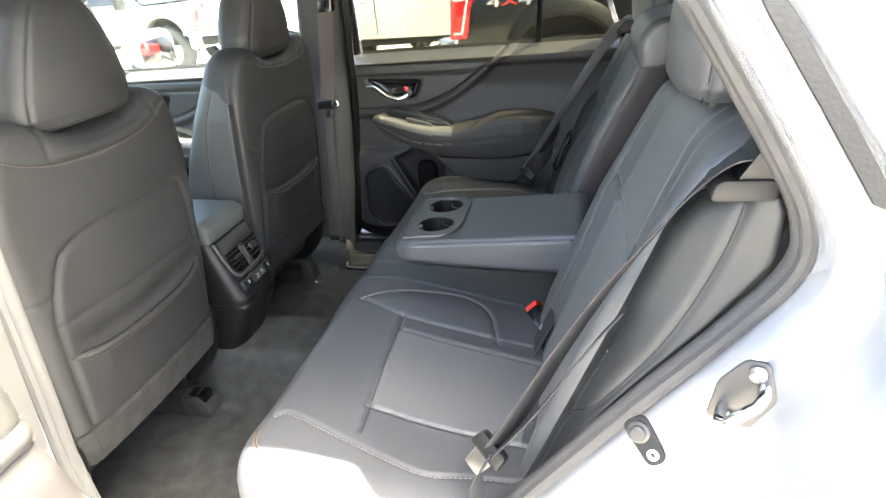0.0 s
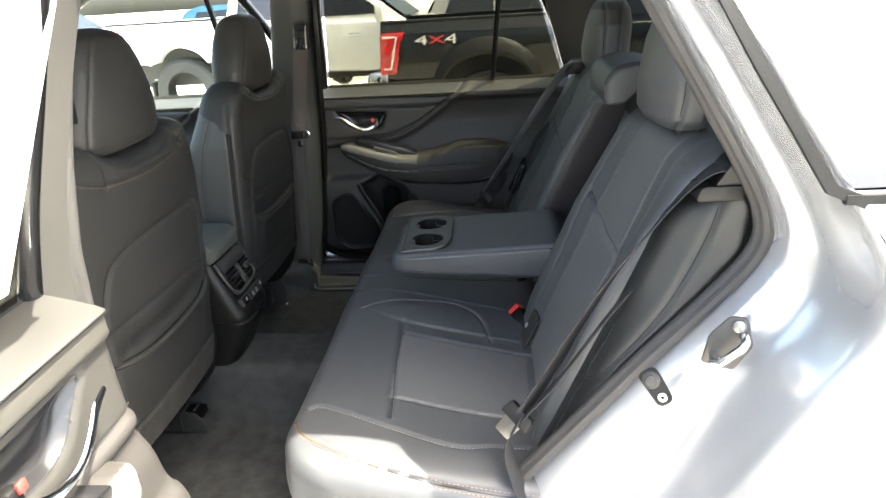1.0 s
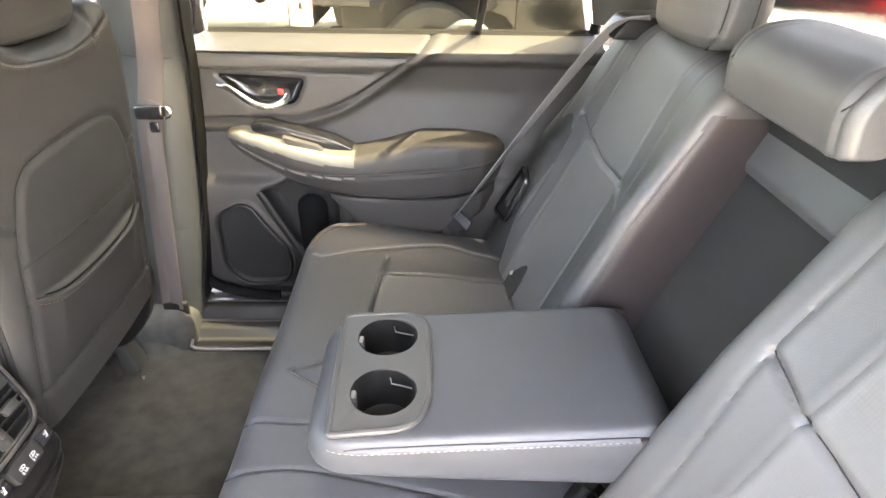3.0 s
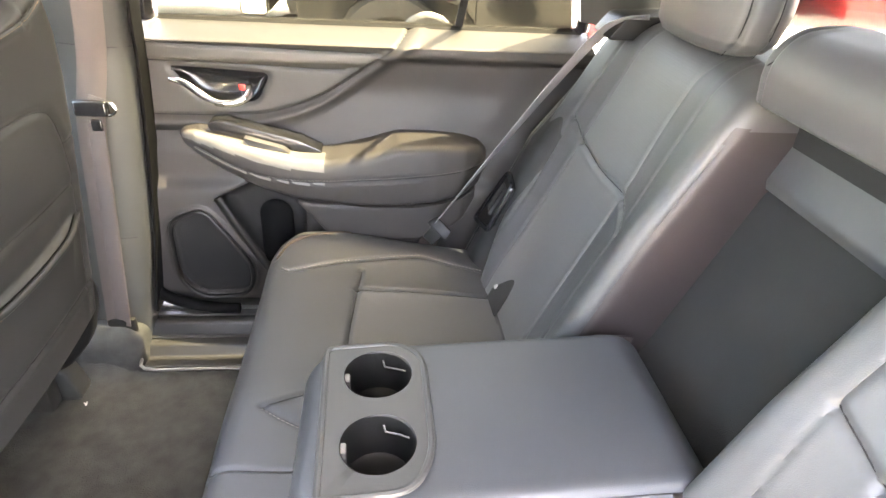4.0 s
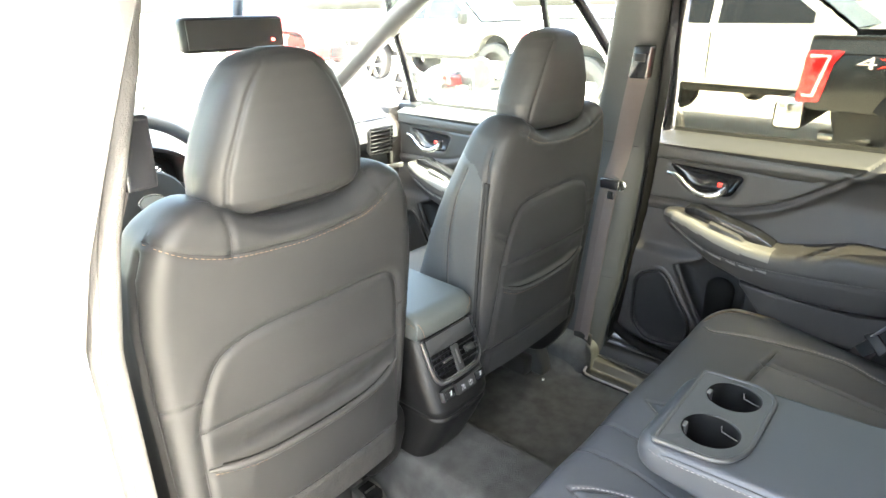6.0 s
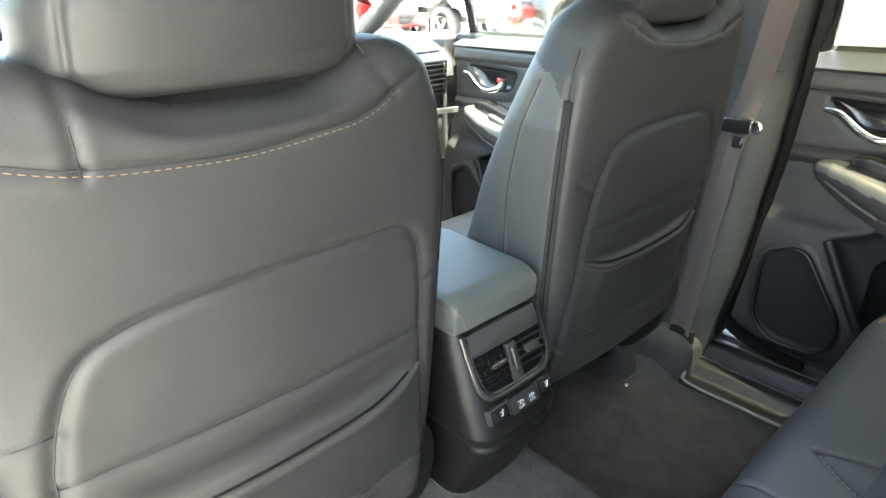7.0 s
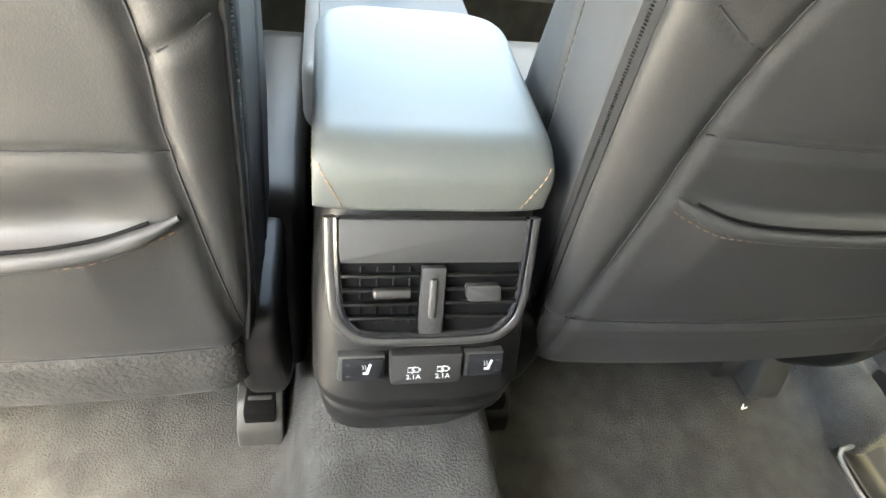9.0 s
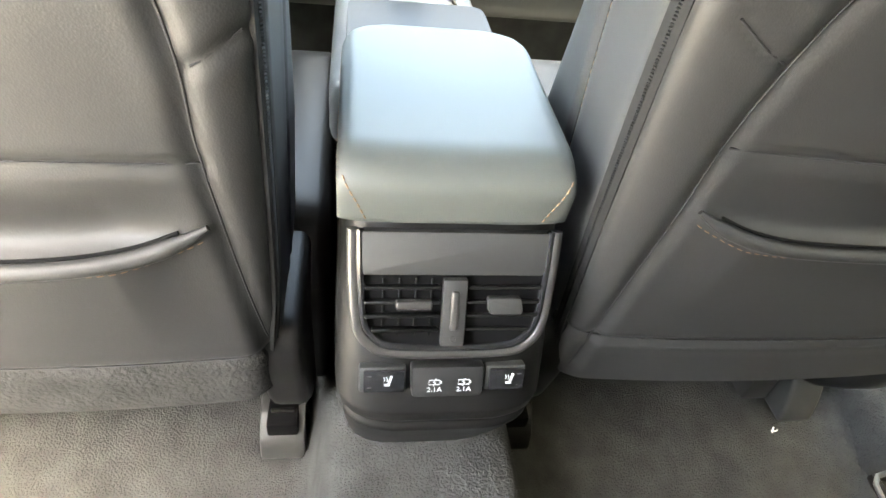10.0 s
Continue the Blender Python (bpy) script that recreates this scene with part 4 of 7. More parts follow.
        for a in ang:
            d = np.array((math.cos(a), math.sin(a)))
            best = 1.0
            pts = list(map(np.array, outer))
            segs = list(zip(pts, pts[1:] + pts[:1])) + [(np.array((-0.35, ymid)), np.array((-0.1, ymid)))]
            o = np.array((cx, cy))
            for p, q in segs:
                e = q - p
                den = d[0] * e[1] - d[1] * e[0]
                if abs(den) < 1e-9:
                    continue
                t = ((p - o)[0] * e[1] - (p - o)[1] * e[0]) / den
                u = ((p - o)[0] * d[1] - (p - o)[1] * d[0]) / den
                if t > 0.03 and -1e-6 <= u <= 1 + 1e-6:
                    best = min(best, t)
            lim.append(best)
        ring = lambda k, h: [tilt(cx + (0.0395 + (l - 0.0395) * k) * math.cos(a), cy + (0.0395 + (l - 0.0395) * k) * math.sin(a), h) for a, l in zip(ang, lim)]
        plates.append(loft([ring(0, -0.004), ring(0.0, 0.003), ring(0.03, 0.0045), ring(1.0, 0.0045), ], (False, False)))
    return join(*plates), outer, tilt


plate, outer, tilt = tray()
reparent(part("cup_holder", plate, PLASTIC_GREY, None, "grey plastic cup holder plate", 50), arm)
rim_pts = [tilt(x, y, 0.003) for x, y in outer]
reparent(part("tray_rim", tube(rim_pts + rim_pts[:1], 0.0042, 8, up=(0, 0, 1)), PLASTIC_GREY, None, "raised plastic rim"), arm)
for cx, cy in CUPS:
    m = Matrix.Translation((cx, cy, arm_top(cx)))
    well = lathe([(0.0398, 0.004), (0.0392, 0.0), (0.0385, -0.03), (0.0365, -0.052), (0.032, -0.055), (0.001, -0.055)], m, 64, False)
    reparent(part("cup_well", well, PLASTIC, None, "dark plastic cup well"), arm)
    reparent(part("grip_tab", box(cx - 0.041, cx - 0.033, cy - 0.009, cy + 0.006, arm_top(cx) - 0.022, arm_top(cx) + 0.001, 0.002), SATIN, None, "pale rubber grip tab"), arm)
    clip = tube([(cx + 0.006, cy + 0.032, arm_top(cx) - 0.004), (cx + 0.008, cy + 0.030, arm_top(cx) - 0.012), (cx + 0.024, cy + 0.026, arm_top(cx) - 0.013), (cx + 0.033, cy + 0.017, arm_top(cx) - 0.008)], 0.0011, 6)
    reparent(part("spring_clip", clip, SATIN, None, "pale spring clip"), arm)

# side bolsters between backrests and wheel arches
ap_z, ap_x = zip(*sorted((z, x) for x, z in [(0.250, 1.160), (0.278, 1.100), (0.276, 1.045), (0.224, 0.972), (0.150, 0.885), (0.070, 0.785), (-0.030, 0.66), (-0.11, 0.56)]))
for sg, yc in ((-1, 0.575), (1, 0.655)):
    root = thing("side_bolster", "black leather side bolster beside the rear backrest", "seat bolster", "side bolsters", at=(0.15, sg * yc, 0.6))
    rings = []
    for z in list(np.arange(0.60, 1.065, 0.008)) + [1.065 + 0.05 * math.sin(a) for a in np.linspace(0, math.pi / 2, 10)]:
        k = max(0.0, z - 1.065) / 0.05
        sh = 0.04 * (1 - math.sqrt(max(0, 1 - k * k)))
        if sg < 0:
            x0 = back_plane(z) - 0.016 + sh
            xa = max(float(np.interp(z, ap_z, ap_x)) - 0.012, x0 + 0.03)
            poly = [(x0, 0.50, 0.01), (x0 + 0.004, 0.566, 0.02), (x0 + (xa - x0) * 0.5, 0.594, 0.03), (xa, 0.606, 0.01), (xa, 0.50, 0.01)]
        else:
            x0 = back_plane(z) - 0.055 * float(np.interp(z, [0.6, 0.92, 1.06], [1, 1, 0.2])) + sh
            poly = [(x0 + 0.03, 0.585, 0.02), (x0, 0.62, 0.03), (x0 + 0.004, 0.705 - sh * 0.5, 0.03), (x0 + 0.14, 0.715 - sh * 0.5, 0.02), (x0 + 0.14, 0.585, 0.02)]
        sec = resample(fillet(poly, 0.02, 8), 110, True)
        rings.append([(x, sg * y, z) for x, y in sec])
    ss = Soft(loft(rings))
    ln = smooth_line([(sg * (yc + (0.018 if sg > 0 else -0.013)), 0.62), (sg * (yc + (0.02 if sg > 0 else -0.012)), 0.85), (sg * (yc + (0.012 if sg > 0 else -0.015)), 1.05 if sg > 0 else 0.93)], 30)
    ss.seam("x", -1, ln, 0.0026, 0.0012 if sg < 0 else 0.003, ridge=0.0004)
    if sg < 0:
        ss.seam("y", -1, smooth_line([(0.232, 1.110), (0.212, 1.04), (0.170, 0.95), (0.110, 0.865), (0.040, 0.78), (-0.03, 0.70)], 50), 0.0042, 0.0022, ridge=0.0006)
    ss.normals()
    P, N = ss.lift("x", -1, resample(ln[2:-2] + [0.006 * sg, 0], 60), 0.0002)
    reparent(part("bolster_stitching", stitches(P, N), THREAD_GREY, None, "grey seam stitching"), root)
    # The bolster at the doorway takes the copy with shade in its colour.
    for o in ss.panels(root, ("bolster_cover", LEATHER_BACK if sg > 0 else BOLSTER_SHADED, "black leather cover"), []):
        reparent(o, root)

# ---- floor, sills, pillars and body ----
MID = 0.018  # the car's middle


def grid(xs, ys, f):
    X, Y = np.meshgrid(xs, ys, indexing="ij")
    P = f(X, Y)
    n, m = X.shape
    V = P.reshape(-1, 3)
    F = [(i * m + j, (i + 1) * m + j, (i + 1) * m + j + 1, i * m + j + 1) for i in range(n - 1) for j in range(m - 1)]
    return V, F


def bump1(t, c, w, soft):
    return 0.5 * (np.tanh((t - c + w) / soft) - np.tanh((t - c - w) / soft))


def floor_shape(X, Y):
    Z = np.full(X.shape, 0.360)
    tunnel = 0.5 * (np.tanh((Y + 0.113) / 0.017) - np.tanh((Y - 0.108) / 0.013))
    Z = Z + 0.148 * tunnel * (0.5 - 0.5 * np.tanh((X + 0.40) / 0.03))
    for sg, edge in ((1, 0.60), (-1, 0.565)):
        q = sg * Y
        hump = 0.62 if sg > 0 else edge - 0.005
        Z = Z + 0.085 * (0.5 + 0.5 * np.tanh((q - hump) / 0.022)) * bump1(X, -0.885, 0.075, 0.022)
        Z = Z + 0.03 * (0.5 + 0.5 * np.tanh((q - edge - 0.02) / 0.012)) * (X < -0.80)
    Z = Z + 0.07 * (0.5 + 0.5 * np.tanh((X + 0.44) / 0.035))
    rng = np.random.default_rng(3)
    Z = Z + rng.normal(0, 0.0006, X.shape)
    return np.stack([X, Y, Z], -1)


floor = tagged(part("floor", grid(np.arange(-2.0, 0.05, 0.009), np.arange(-0.595, 0.63, 0.0065), floor_shape), CARPET), "charcoal carpeted car floor with a raised middle tunnel", "floor", "", "structure")
# Out of sight; added to stop sunlight leaking in behind the dash.
tagged(part("trim_firewall", box(-2.04, -1.995, -0.74, 0.78, 0.28, 0.98, 0.01), CARPET), "unseen carpeted wall added to keep light out of the footwells", "footwell trim", "", "structure")
for a, b in ((0.713, 0.845), (-0.809, -0.677)):
    tagged(part("trim_kick_panel", box(-2.00, -1.672, a, b, 0.30, 1.078, 0.008, 3), SOFT_TRIM), "black kick panel in front of the front door", "footwell trim", "", "structure")
lint = tagged(part("lint_fleck", join(*[tube([(-0.854 + a, 0.52 + b, 0.3625 + c) for a, b, c in seq], 0.0011, 6) for seq in (((0, 0, 0), (0.003, 0.002, 0.003), (0.002, 0.006, 0.004)), ((0.001, 0, 0.002), (-0.003, 0.003, 0.004)), ((0, 0, 0), (0.004, -0.002, 0.002)))]), LINT), "small white fleck of lint on the carpet", "lint")


def sill(name, sg, edge, label):
    prof = fillet([(edge, 0.352), (edge, 0.374, 0.002), (edge + 0.006, 0.376, 0.002), (edge + 0.010, 0.366, 0.002), (edge + 0.040, 0.372, 0.004), (edge + 0.052, 0.395, 0.006), (edge + 0.075, 0.400, 0.006), (edge + 0.088, 0.436, 0.01), (edge + 0.125, 0.442, 0.01), (edge + 0.135, 0.40, 0.01), (edge + 0.10, 0.352)], 0.004, 4)
    xs = (-0.778, -0.5, -0.2, 0.10)
    rings = [[(x, sg * y, z) for y, z in prof] for x in xs]
    tagged(part(name, loft(rings), SILL_PLASTIC), label, "sill plate", "", "structure")
    tagged(part(name, loft([[(x, sg * y, z) for y, z in prof] for x in (-2.0, -1.5, -0.96)]), SILL_PLASTIC), label, "sill plate", "", "structure")
    # Ribs paler than the plate imitate thin bands of sun on the sill.
    for y, z, w in ((edge + 0.079, 0.4035, 0.009), (edge + 0.112, 0.4445, 0.011)):
        tagged(part("trim_sill_rib", box(xs[0] + 0.01, xs[-1], *sorted((sg * (y - w), sg * (y + w))), z - 0.004, z + 0.002, 0.002, 2), PLASTIC_GREY), "raised rib along the sill plate, paled as a sunlit band", "sill trim", "", "structure")


sill("trim_sill", 1, 0.621, "black plastic door sill plate with stepped ridges")
sill("trim_sill", -1, 0.585, "black plastic door sill plate with stepped ridges")


def pillar(name, sg, off, label):
    """The trim of a middle pillar, with its belt adjuster, belt and guide. off: how far its foot stands from the car's middle."""
    root = thing(name, label, "pillar trim", "", "structure", (-0.8, sg * off, 0.4))
    y = lambda z: off + along([(0.40, 0.035), (0.55, 0.030), (0.8, 0.040), (1.05, 0.038), (1.2, 0.01), (1.45, -0.055), (1.52, -0.075)], z)[0]
    xa = lambda z: along([(0.40, -0.945), (0.6, -0.90), (0.9, -0.865), (1.1, -0.845), (1.3, -0.80), (1.52, -0.75)], z)[0]
    xb = lambda z: along([(0.40, -0.755), (0.5, -0.745), (0.65, -0.72), (0.9, -0.695), (1.1, -0.680), (1.3, -0.655), (1.52, -0.62)], z)[0]
    rings = []
    for z in np.linspace(0.40, 1.52, 90):
        sec = resample(fillet([(xa(z), y(z) + 0.06, 0.01), (xa(z) + 0.012, y(z) + 0.005, 0.02), (xb(z) - 0.045, y(z), 0.02), (xb(z) - 0.008, y(z) + 0.022, 0.015), (xb(z), y(z) + 0.07, 0.01)], 0.01, 6), 60, True)
        rings.append([(px, sg * py, z) for px, py in sec])
    s = Soft(loft(rings))
    s.seam("y", -sg, [(-1.0, 1.085), (-0.6, 1.055)], 0.003, 0.003)
    s.seam("y", -sg, [(-1.0, 0.70), (-0.6, 0.66)], 0.004, 0.002)
    s.normals()
    for o in s.panels(root, ("pillar_trim", PILLAR, "dark plastic pillar cover"), []):
        reparent(o, root)
    if sg > 0:
        P = np.array([(xb(z) + 0.0035, sg * (y(z) + 0.056), z) for z in np.linspace(0.47, 1.50, 40)])
        reparent(part("pillar_seal", strap(P, (0, 1, 0), 0.05, 0.006), VOID, None, "black rubber seal behind the pillar"), root)
    # belt
    belt = thing("seat_belt", "taupe front seat belt hanging down the middle pillar", "seat belt", "seat belts", "", (-0.78, sg * off, 0.42))
    pts = [(-0.684, y(1.275) - 0.022, 1.275), (-0.713, y(1.17) - 0.016, 1.17), (-0.740, y(1.047) - 0.014, 1.047), (-0.762, y(0.96) - 0.016, 0.955), (-0.772, y(0.91) - 0.014, 0.90), (-0.790, y(0.72) - 0.012, 0.72), (-0.812, y(0.5) - 0.012, 0.47)]
    P = smooth_line([(a, sg * b, c) for a, b, c in pts], 60)
    sides = np.array([(1, 0.25 * sg, 0.12)] * 60)
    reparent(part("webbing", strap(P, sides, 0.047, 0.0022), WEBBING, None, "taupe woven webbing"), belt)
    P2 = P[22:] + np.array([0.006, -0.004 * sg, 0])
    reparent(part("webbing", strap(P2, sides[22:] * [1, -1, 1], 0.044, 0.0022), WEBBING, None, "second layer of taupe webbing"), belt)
    g = (-0.752, sg * (y(0.965) - 0.022), 0.962)
    reparent(part("belt_tongue", box(g[0] - 0.036, g[0] + 0.024, g[1] - 0.008, g[1] + 0.008, g[2] - 0.016, g[2] + 0.014, 0.006, 3), GLOSS, None, "black plastic tongue housing"), belt)
    ringp = [(g[0] + 0.022 + 0.014 * math.cos(a), g[1], g[2] - 0.002 + 0.012 * math.sin(a)) for a in np.linspace(-1.9, 1.9, 20)]
    reparent(part("tongue_loop", tube(ringp, 0.0032, 8, up=(0, 1, 0)), CHROME, None, "bright metal tongue loop"), belt)
    reparent(part("belt_stop", box(g[0] - 0.012, g[0] + 0.008, g[1] - 0.005, g[1] + 0.005, g[2] - 0.044, g[2] - 0.022, 0.003), GLOSS, None, "black belt stop button"), belt)
    a = (-0.683, sg * (y(1.29) - 0.016), 1.29)
    reparent(part("belt_adjuster", prism(fillet([(a[0] - 0.026, a[2] - 0.045), (a[0] + 0.020, a[2] - 0.045), (a[0] + 0.026, a[2] + 0.03), (a[0] - 0.018, a[2] + 0.03)], 0.006), "y", a[1] - 0.016, a[1] + 0.016, 0.004), GLOSS, None, "black belt height adjuster"), belt)
    reparent(part("adjuster_button", box(a[0] - 0.012, a[0] + 0.014, a[1] - sg * 0.016 - 0.004, a[1] - sg * 0.016 + 0.004, a[2] - 0.006, a[2] + 0.012, 0.003), PLASTIC, None), belt)
    reparent(part("belt_anchor", box(-0.835, -0.775, sg * (y(0.44) - 0.014) - 0.008, sg * (y(0.44) - 0.014) + 0.008, 0.43, 0.485, 0.006), PLASTIC, None, "black belt anchor cover"), belt)
    return root


pillar("trim_pillar", 1, 0.640, "dark grey plastic middle pillar trim")
pillar("trim_pillar", -1, 0.605, "sunlit grey plastic middle pillar trim beside the open door")

for sg, e0 in ((1, 0.62), (-1, 0.585)):
    tagged(part("trim_sill_beam", box(-2.0, 0.35, sg * (e0 + 0.16) - 0.15, sg * (e0 + 0.16) + 0.09 * (sg > 0) + 0.15 * (sg < 0), 0.28, 0.366, 0.01), DARK_METAL), "dark beam under the door sill", "sill beam", "", "structure")
    ys = sorted((sg * (e0 + 0.015), sg * (e0 + 0.15)))
    tagged(part("trim_pillar_foot", box(-0.945, -0.766, ys[0] - 0.022 * (sg > 0), ys[1], 0.30, 0.468, 0.045, 6), CARPET), "charcoal carpet over the pillar's foot", "carpet", "", "structure")
tagged(part("trim_sill_step", box(-0.80, 0.20, 0.742, 0.797, 0.30, 0.458, 0.008), PILLAR), "black plastic step beside the closed door", "sill plate", "", "structure")
bead = smooth_line([(-0.05, 0.612, 0.378), (-0.60, 0.609, 0.378), (-0.752, 0.610, 0.379), (-0.772, 0.632, 0.386), (-0.79, 0.68, 0.402)], 60)
tagged(part("trim_sill_bead", tube(bead, 0.0036, 8), SATIN), "thin satin bead along the sill plate", "sill trim", "", "structure")
# weather strips round the door openings, and the painted frame outside them
APERTURE = [(-0.30, 1.505), (0.02, 1.500), (0.075, 1.445), (0.125, 1.366), (0.195, 1.252), (0.250, 1.160), (0.278, 1.100), (0.276, 1.045), (0.224, 0.972), (0.150, 0.885), (0.070, 0.785), (-0.030, 0.66), (-0.11, 0.56), (-0.20, 0.475), (-0.30, 0.452), (-0.5, 0.448), (-0.70, 0.450), (-0.735, 0.50), (-0.730, 0.60), (-0.700, 0.85), (-0.670, 1.12), (-0.635, 1.36), (-0.60, 1.48), (-0.55, 1.505), (-0.30, 1.505)]
LOOP = smooth_line(APERTURE, 220)


def depth_at(z, base, lean):
    """How far out the body stands at a height: the upper body leans inwards."""
    return base - np.interp(z, [0.45, 0.8, 1.08, 1.25, 1.5], [0.0, 0.0, 0.0, lean * 0.35, lean])


def aperture_seal(sg, base, label, mat):
    P = [(x, sg * (depth_at(z, base, 0.045) if x > -0.58 or sg > 0 else np.interp(z, [0.5, 0.7, 1.08, 1.2, 1.37, 1.48, 1.5], [base, base + 0.02, base + 0.028, base + 0.012, base - 0.03, base - 0.045, base - 0.045])), z) for x, z in LOOP]
    return tagged(part("trim_door_seal", join(tube(P, 0.0125, 12, True, up=(0, 1, 0)), tube([(x, y + sg * 0.013, z) for x, y, z in P], 0.0085, 8, True, up=(0, 1, 0))), mat), label, "door seal", "", "structure")


aperture_seal(-1, 0.612, "grey flocked rubber seal round the open doorway", SEAL)

# Silver pillar flange coloured dark grey to imitate the shade on it.
edge_line = [(x + np.interp(z, [1.1, 1.4], [0.010, 0.022]), -np.interp(z, [0.5, 1.08, 1.2, 1.37, 1.48], [0.700, 0.700, 0.676, 0.624, 0.590]), z) for x, z in LOOP if x < -0.55 and 0.74 < z < 1.46]
tagged(part("trim_pillar_edge", strap(resample(np.array(edge_line), 40), (0.08, 1, 0), 0.062, 0.008), PLASTIC_GREY), "silver edge of the middle pillar, greyed for shade", "pillar trim", "", "structure")

# painted side of the body on the open side: rings of the opening pushed outwards and backwards
body = thing("car_body", "silver metallic station wagon body with an open rear doorway", "car", at=(0.3, 0, 0.3))


def lean_in(z):
    """How far the upper body has come in, from the belt line to the roof's edge."""
    return np.interp(z, [1.10, 1.3, 1.4, 1.5], [0.0, 0.30, 0.60, 1.0])


def ring_out(grow, y, top):
    c = np.array((-0.25, 1.0))
    L = LOOP[:-1]
    T = np.roll(L, -1, 0) - np.roll(L, 1, 0)
    N = np.stack([T[:, 1], -T[:, 0]], 1)
    N /= np.linalg.norm(N, axis=1)[:, None] + 1e-9
    if ((L + N * 0.05 - c) ** 2).sum() < ((L - c) ** 2).sum():
        N = -N
    # only the rear half grows much; the middle pillar and the roof stay narrow
    wt = np.clip((L[:, 0] + 0.45) / 0.4, 0.12, 1.0)
    up = np.interp(L[:, 1], [0.50, 0.70, 0.82, 0.98, 1.12, 1.4], [1.0, 1.35, 1.25, 0.65, 0.36, 0.30])
    Q = L + N * (grow * wt * up)[:, None]
    k = lean_in(Q[:, 1])
    # on the middle pillar the painted frame begins outside the weather strip
    foot = lambda x, z: np.interp(z, [0.5, 0.7, 1.08, 1.2, 1.37, 1.5], [0.60, 0.632, 0.640, 0.624, 0.582, 0.56]) if x < -0.60 else 0.0
    return [(x, -max(y * (1 - kk) + top * kk, foot(x, z) + 0.02 * grow), z) for (x, z), kk in zip(Q, k)]


jr = [ring_out(*q) for q in ((0.004, 0.595, 0.545), (0.012, 0.628, 0.560), (0.022, 0.655, 0.568), (0.034, 0.668, 0.572), (0.055, 0.672, 0.575), (0.075, 0.680, 0.577), (0.088, 0.700, 0.579), (0.094, 0.735, 0.582), (0.097, 0.785, 0.585), (0.102, 0.812, 0.588), (0.116, 0.820, 0.592))]
jr = [r + r[:1] for r in jr]
reparent(part("door_frame", loft(jr, (False, False), False), PAINT, None, "silver painted door frame", 60), body)

# rear quarter: outer skin behind the doorway with a wheel arch and the side window
def quarter():
    edge = np.array([(x, z) for x, y, z in ring_out(0.116, 0.82, 0.592)])
    keep = (edge[:, 0] > -0.34) & (edge[:, 1] < 1.54)
    e = edge[keep]
    e = e[np.argsort(np.arctan2(e[:, 1] - 0.95, e[:, 0] + 0.35))]
    e = resample(e, 60)
    rings = []
    for (x, z) in e:
        row = []
        for t in np.linspace(0, 1, 40):
            px = x + (1.75 - x) * t
            if z > 1.15:
                py = 0.82 - 0.228 * lean_in(z)
            else:
                py = 0.82 + 0.055 * np.interp(z, [0.4, 0.7, 0.95, 1.12, 1.18], [0.7, 1.0, 1.0, 0.1, -0.2]) * min(1, t * 7)
            py -= 0.10 * max(0, (px - 1.2) / 0.55) ** 2
            row.append((px, -py, z))
        rings.append(row)
    R = np.array(rings)
    n, m = R.shape[:2]
    V = R.reshape(-1, 3)
    C = np.array((0.62, 0.40))
    F = []
    for i in range(n - 1):
        for j in range(m - 1):
            q = (i * m + j, i * m + j + 1, (i + 1) * m + j + 1, (i + 1) * m + j)
            c = V[list(q)].mean(0)
            if np.hypot(c[0] - C[0], c[2] - C[1]) < 0.37:
                continue
            if c[2] > 1.19 and c[0] > 0.285 - (c[2] - 1.19) * 0.55 and c[2] < 1.47 and c[0] < 1.45:
                continue
            F.append(q)
    return V, F


reparent(part("quarter_panel", quarter(), PAINT, None, "silver rear quarter panel"), body)
arch = [(0.62 + 0.375 * math.cos(a), -0.868, 0.40 + 0.375 * math.sin(a)) for a in np.linspace(-0.25, math.pi + 0.25, 50)]
reparent(part("wheel_arch_trim", tube(arch, 0.03, 10, flat=0.5, up=(0, 1, 0)), PLASTIC, None, "black plastic wheel arch trim"), body)


def sheet(pts, t, axis):
    return prism(pts, axis, t[0], t[1], 0.002, 1)


# side window behind the open doorway, with its dark trim
win = [(0.276, 1.188), (0.105, 1.50), (1.30, 1.50), (1.45, 1.20)]
tl = lambda x, z, o=0: (x, -(0.818 - 0.228 * lean_in(z) + o), z)
V = [tl(*p) for p in win] + [tl(*p, -0.006) for p in win]
g = part("side_window", (V, [(0, 1, 2, 3), (7, 6, 5, 4)]), MIRROR_GLASS, None, "dark glossy rear side window", 20)
reparent(g, body)
tr = [tl(0.224, 1.248, 0.006), tl(0.192, 1.303, 0.006), tl(0.165, 1.365, 0.006), tl(0.105, 1.50, 0.006)]
reparent(part("window_trim", strap([tl(0.290, 1.176, 0.006), tl(0.257, 1.190, 0.006)] + tr, [(0.82, 0, 0.57)] * 6, 0.012, 0.008), RUBBER, None, "black window trim strip"), body)
reparent(part("window_trim", strap([tl(0.27, 1.180, 0.006), tl(0.8, 1.180, 0.006), tl(1.45, 1.195, 0.006)], (0, 0, 1), 0.010, 0.008), RUBBER, None, "black window trim strip"), body)

# door striker and the bolt below it, on the rear frame of the open doorway
st = thing("door_striker", "bright steel door striker on the silver frame", "door striker", at=(0.225, -0.70, 0.95))
pl = prism(fillet([(-0.022, -0.040), (0.018, -0.034), (0.028, 0.006), (0.008, 0.040), (-0.012, 0.034), (-0.026, 0.0)], 0.006), "z", 0.0, 0.005, 0.0015)
M = look((0.228, -0.688, 0.950), (0.228 - 0.30, -0.688 - 0.95, 0.950 + 0.15), 15)
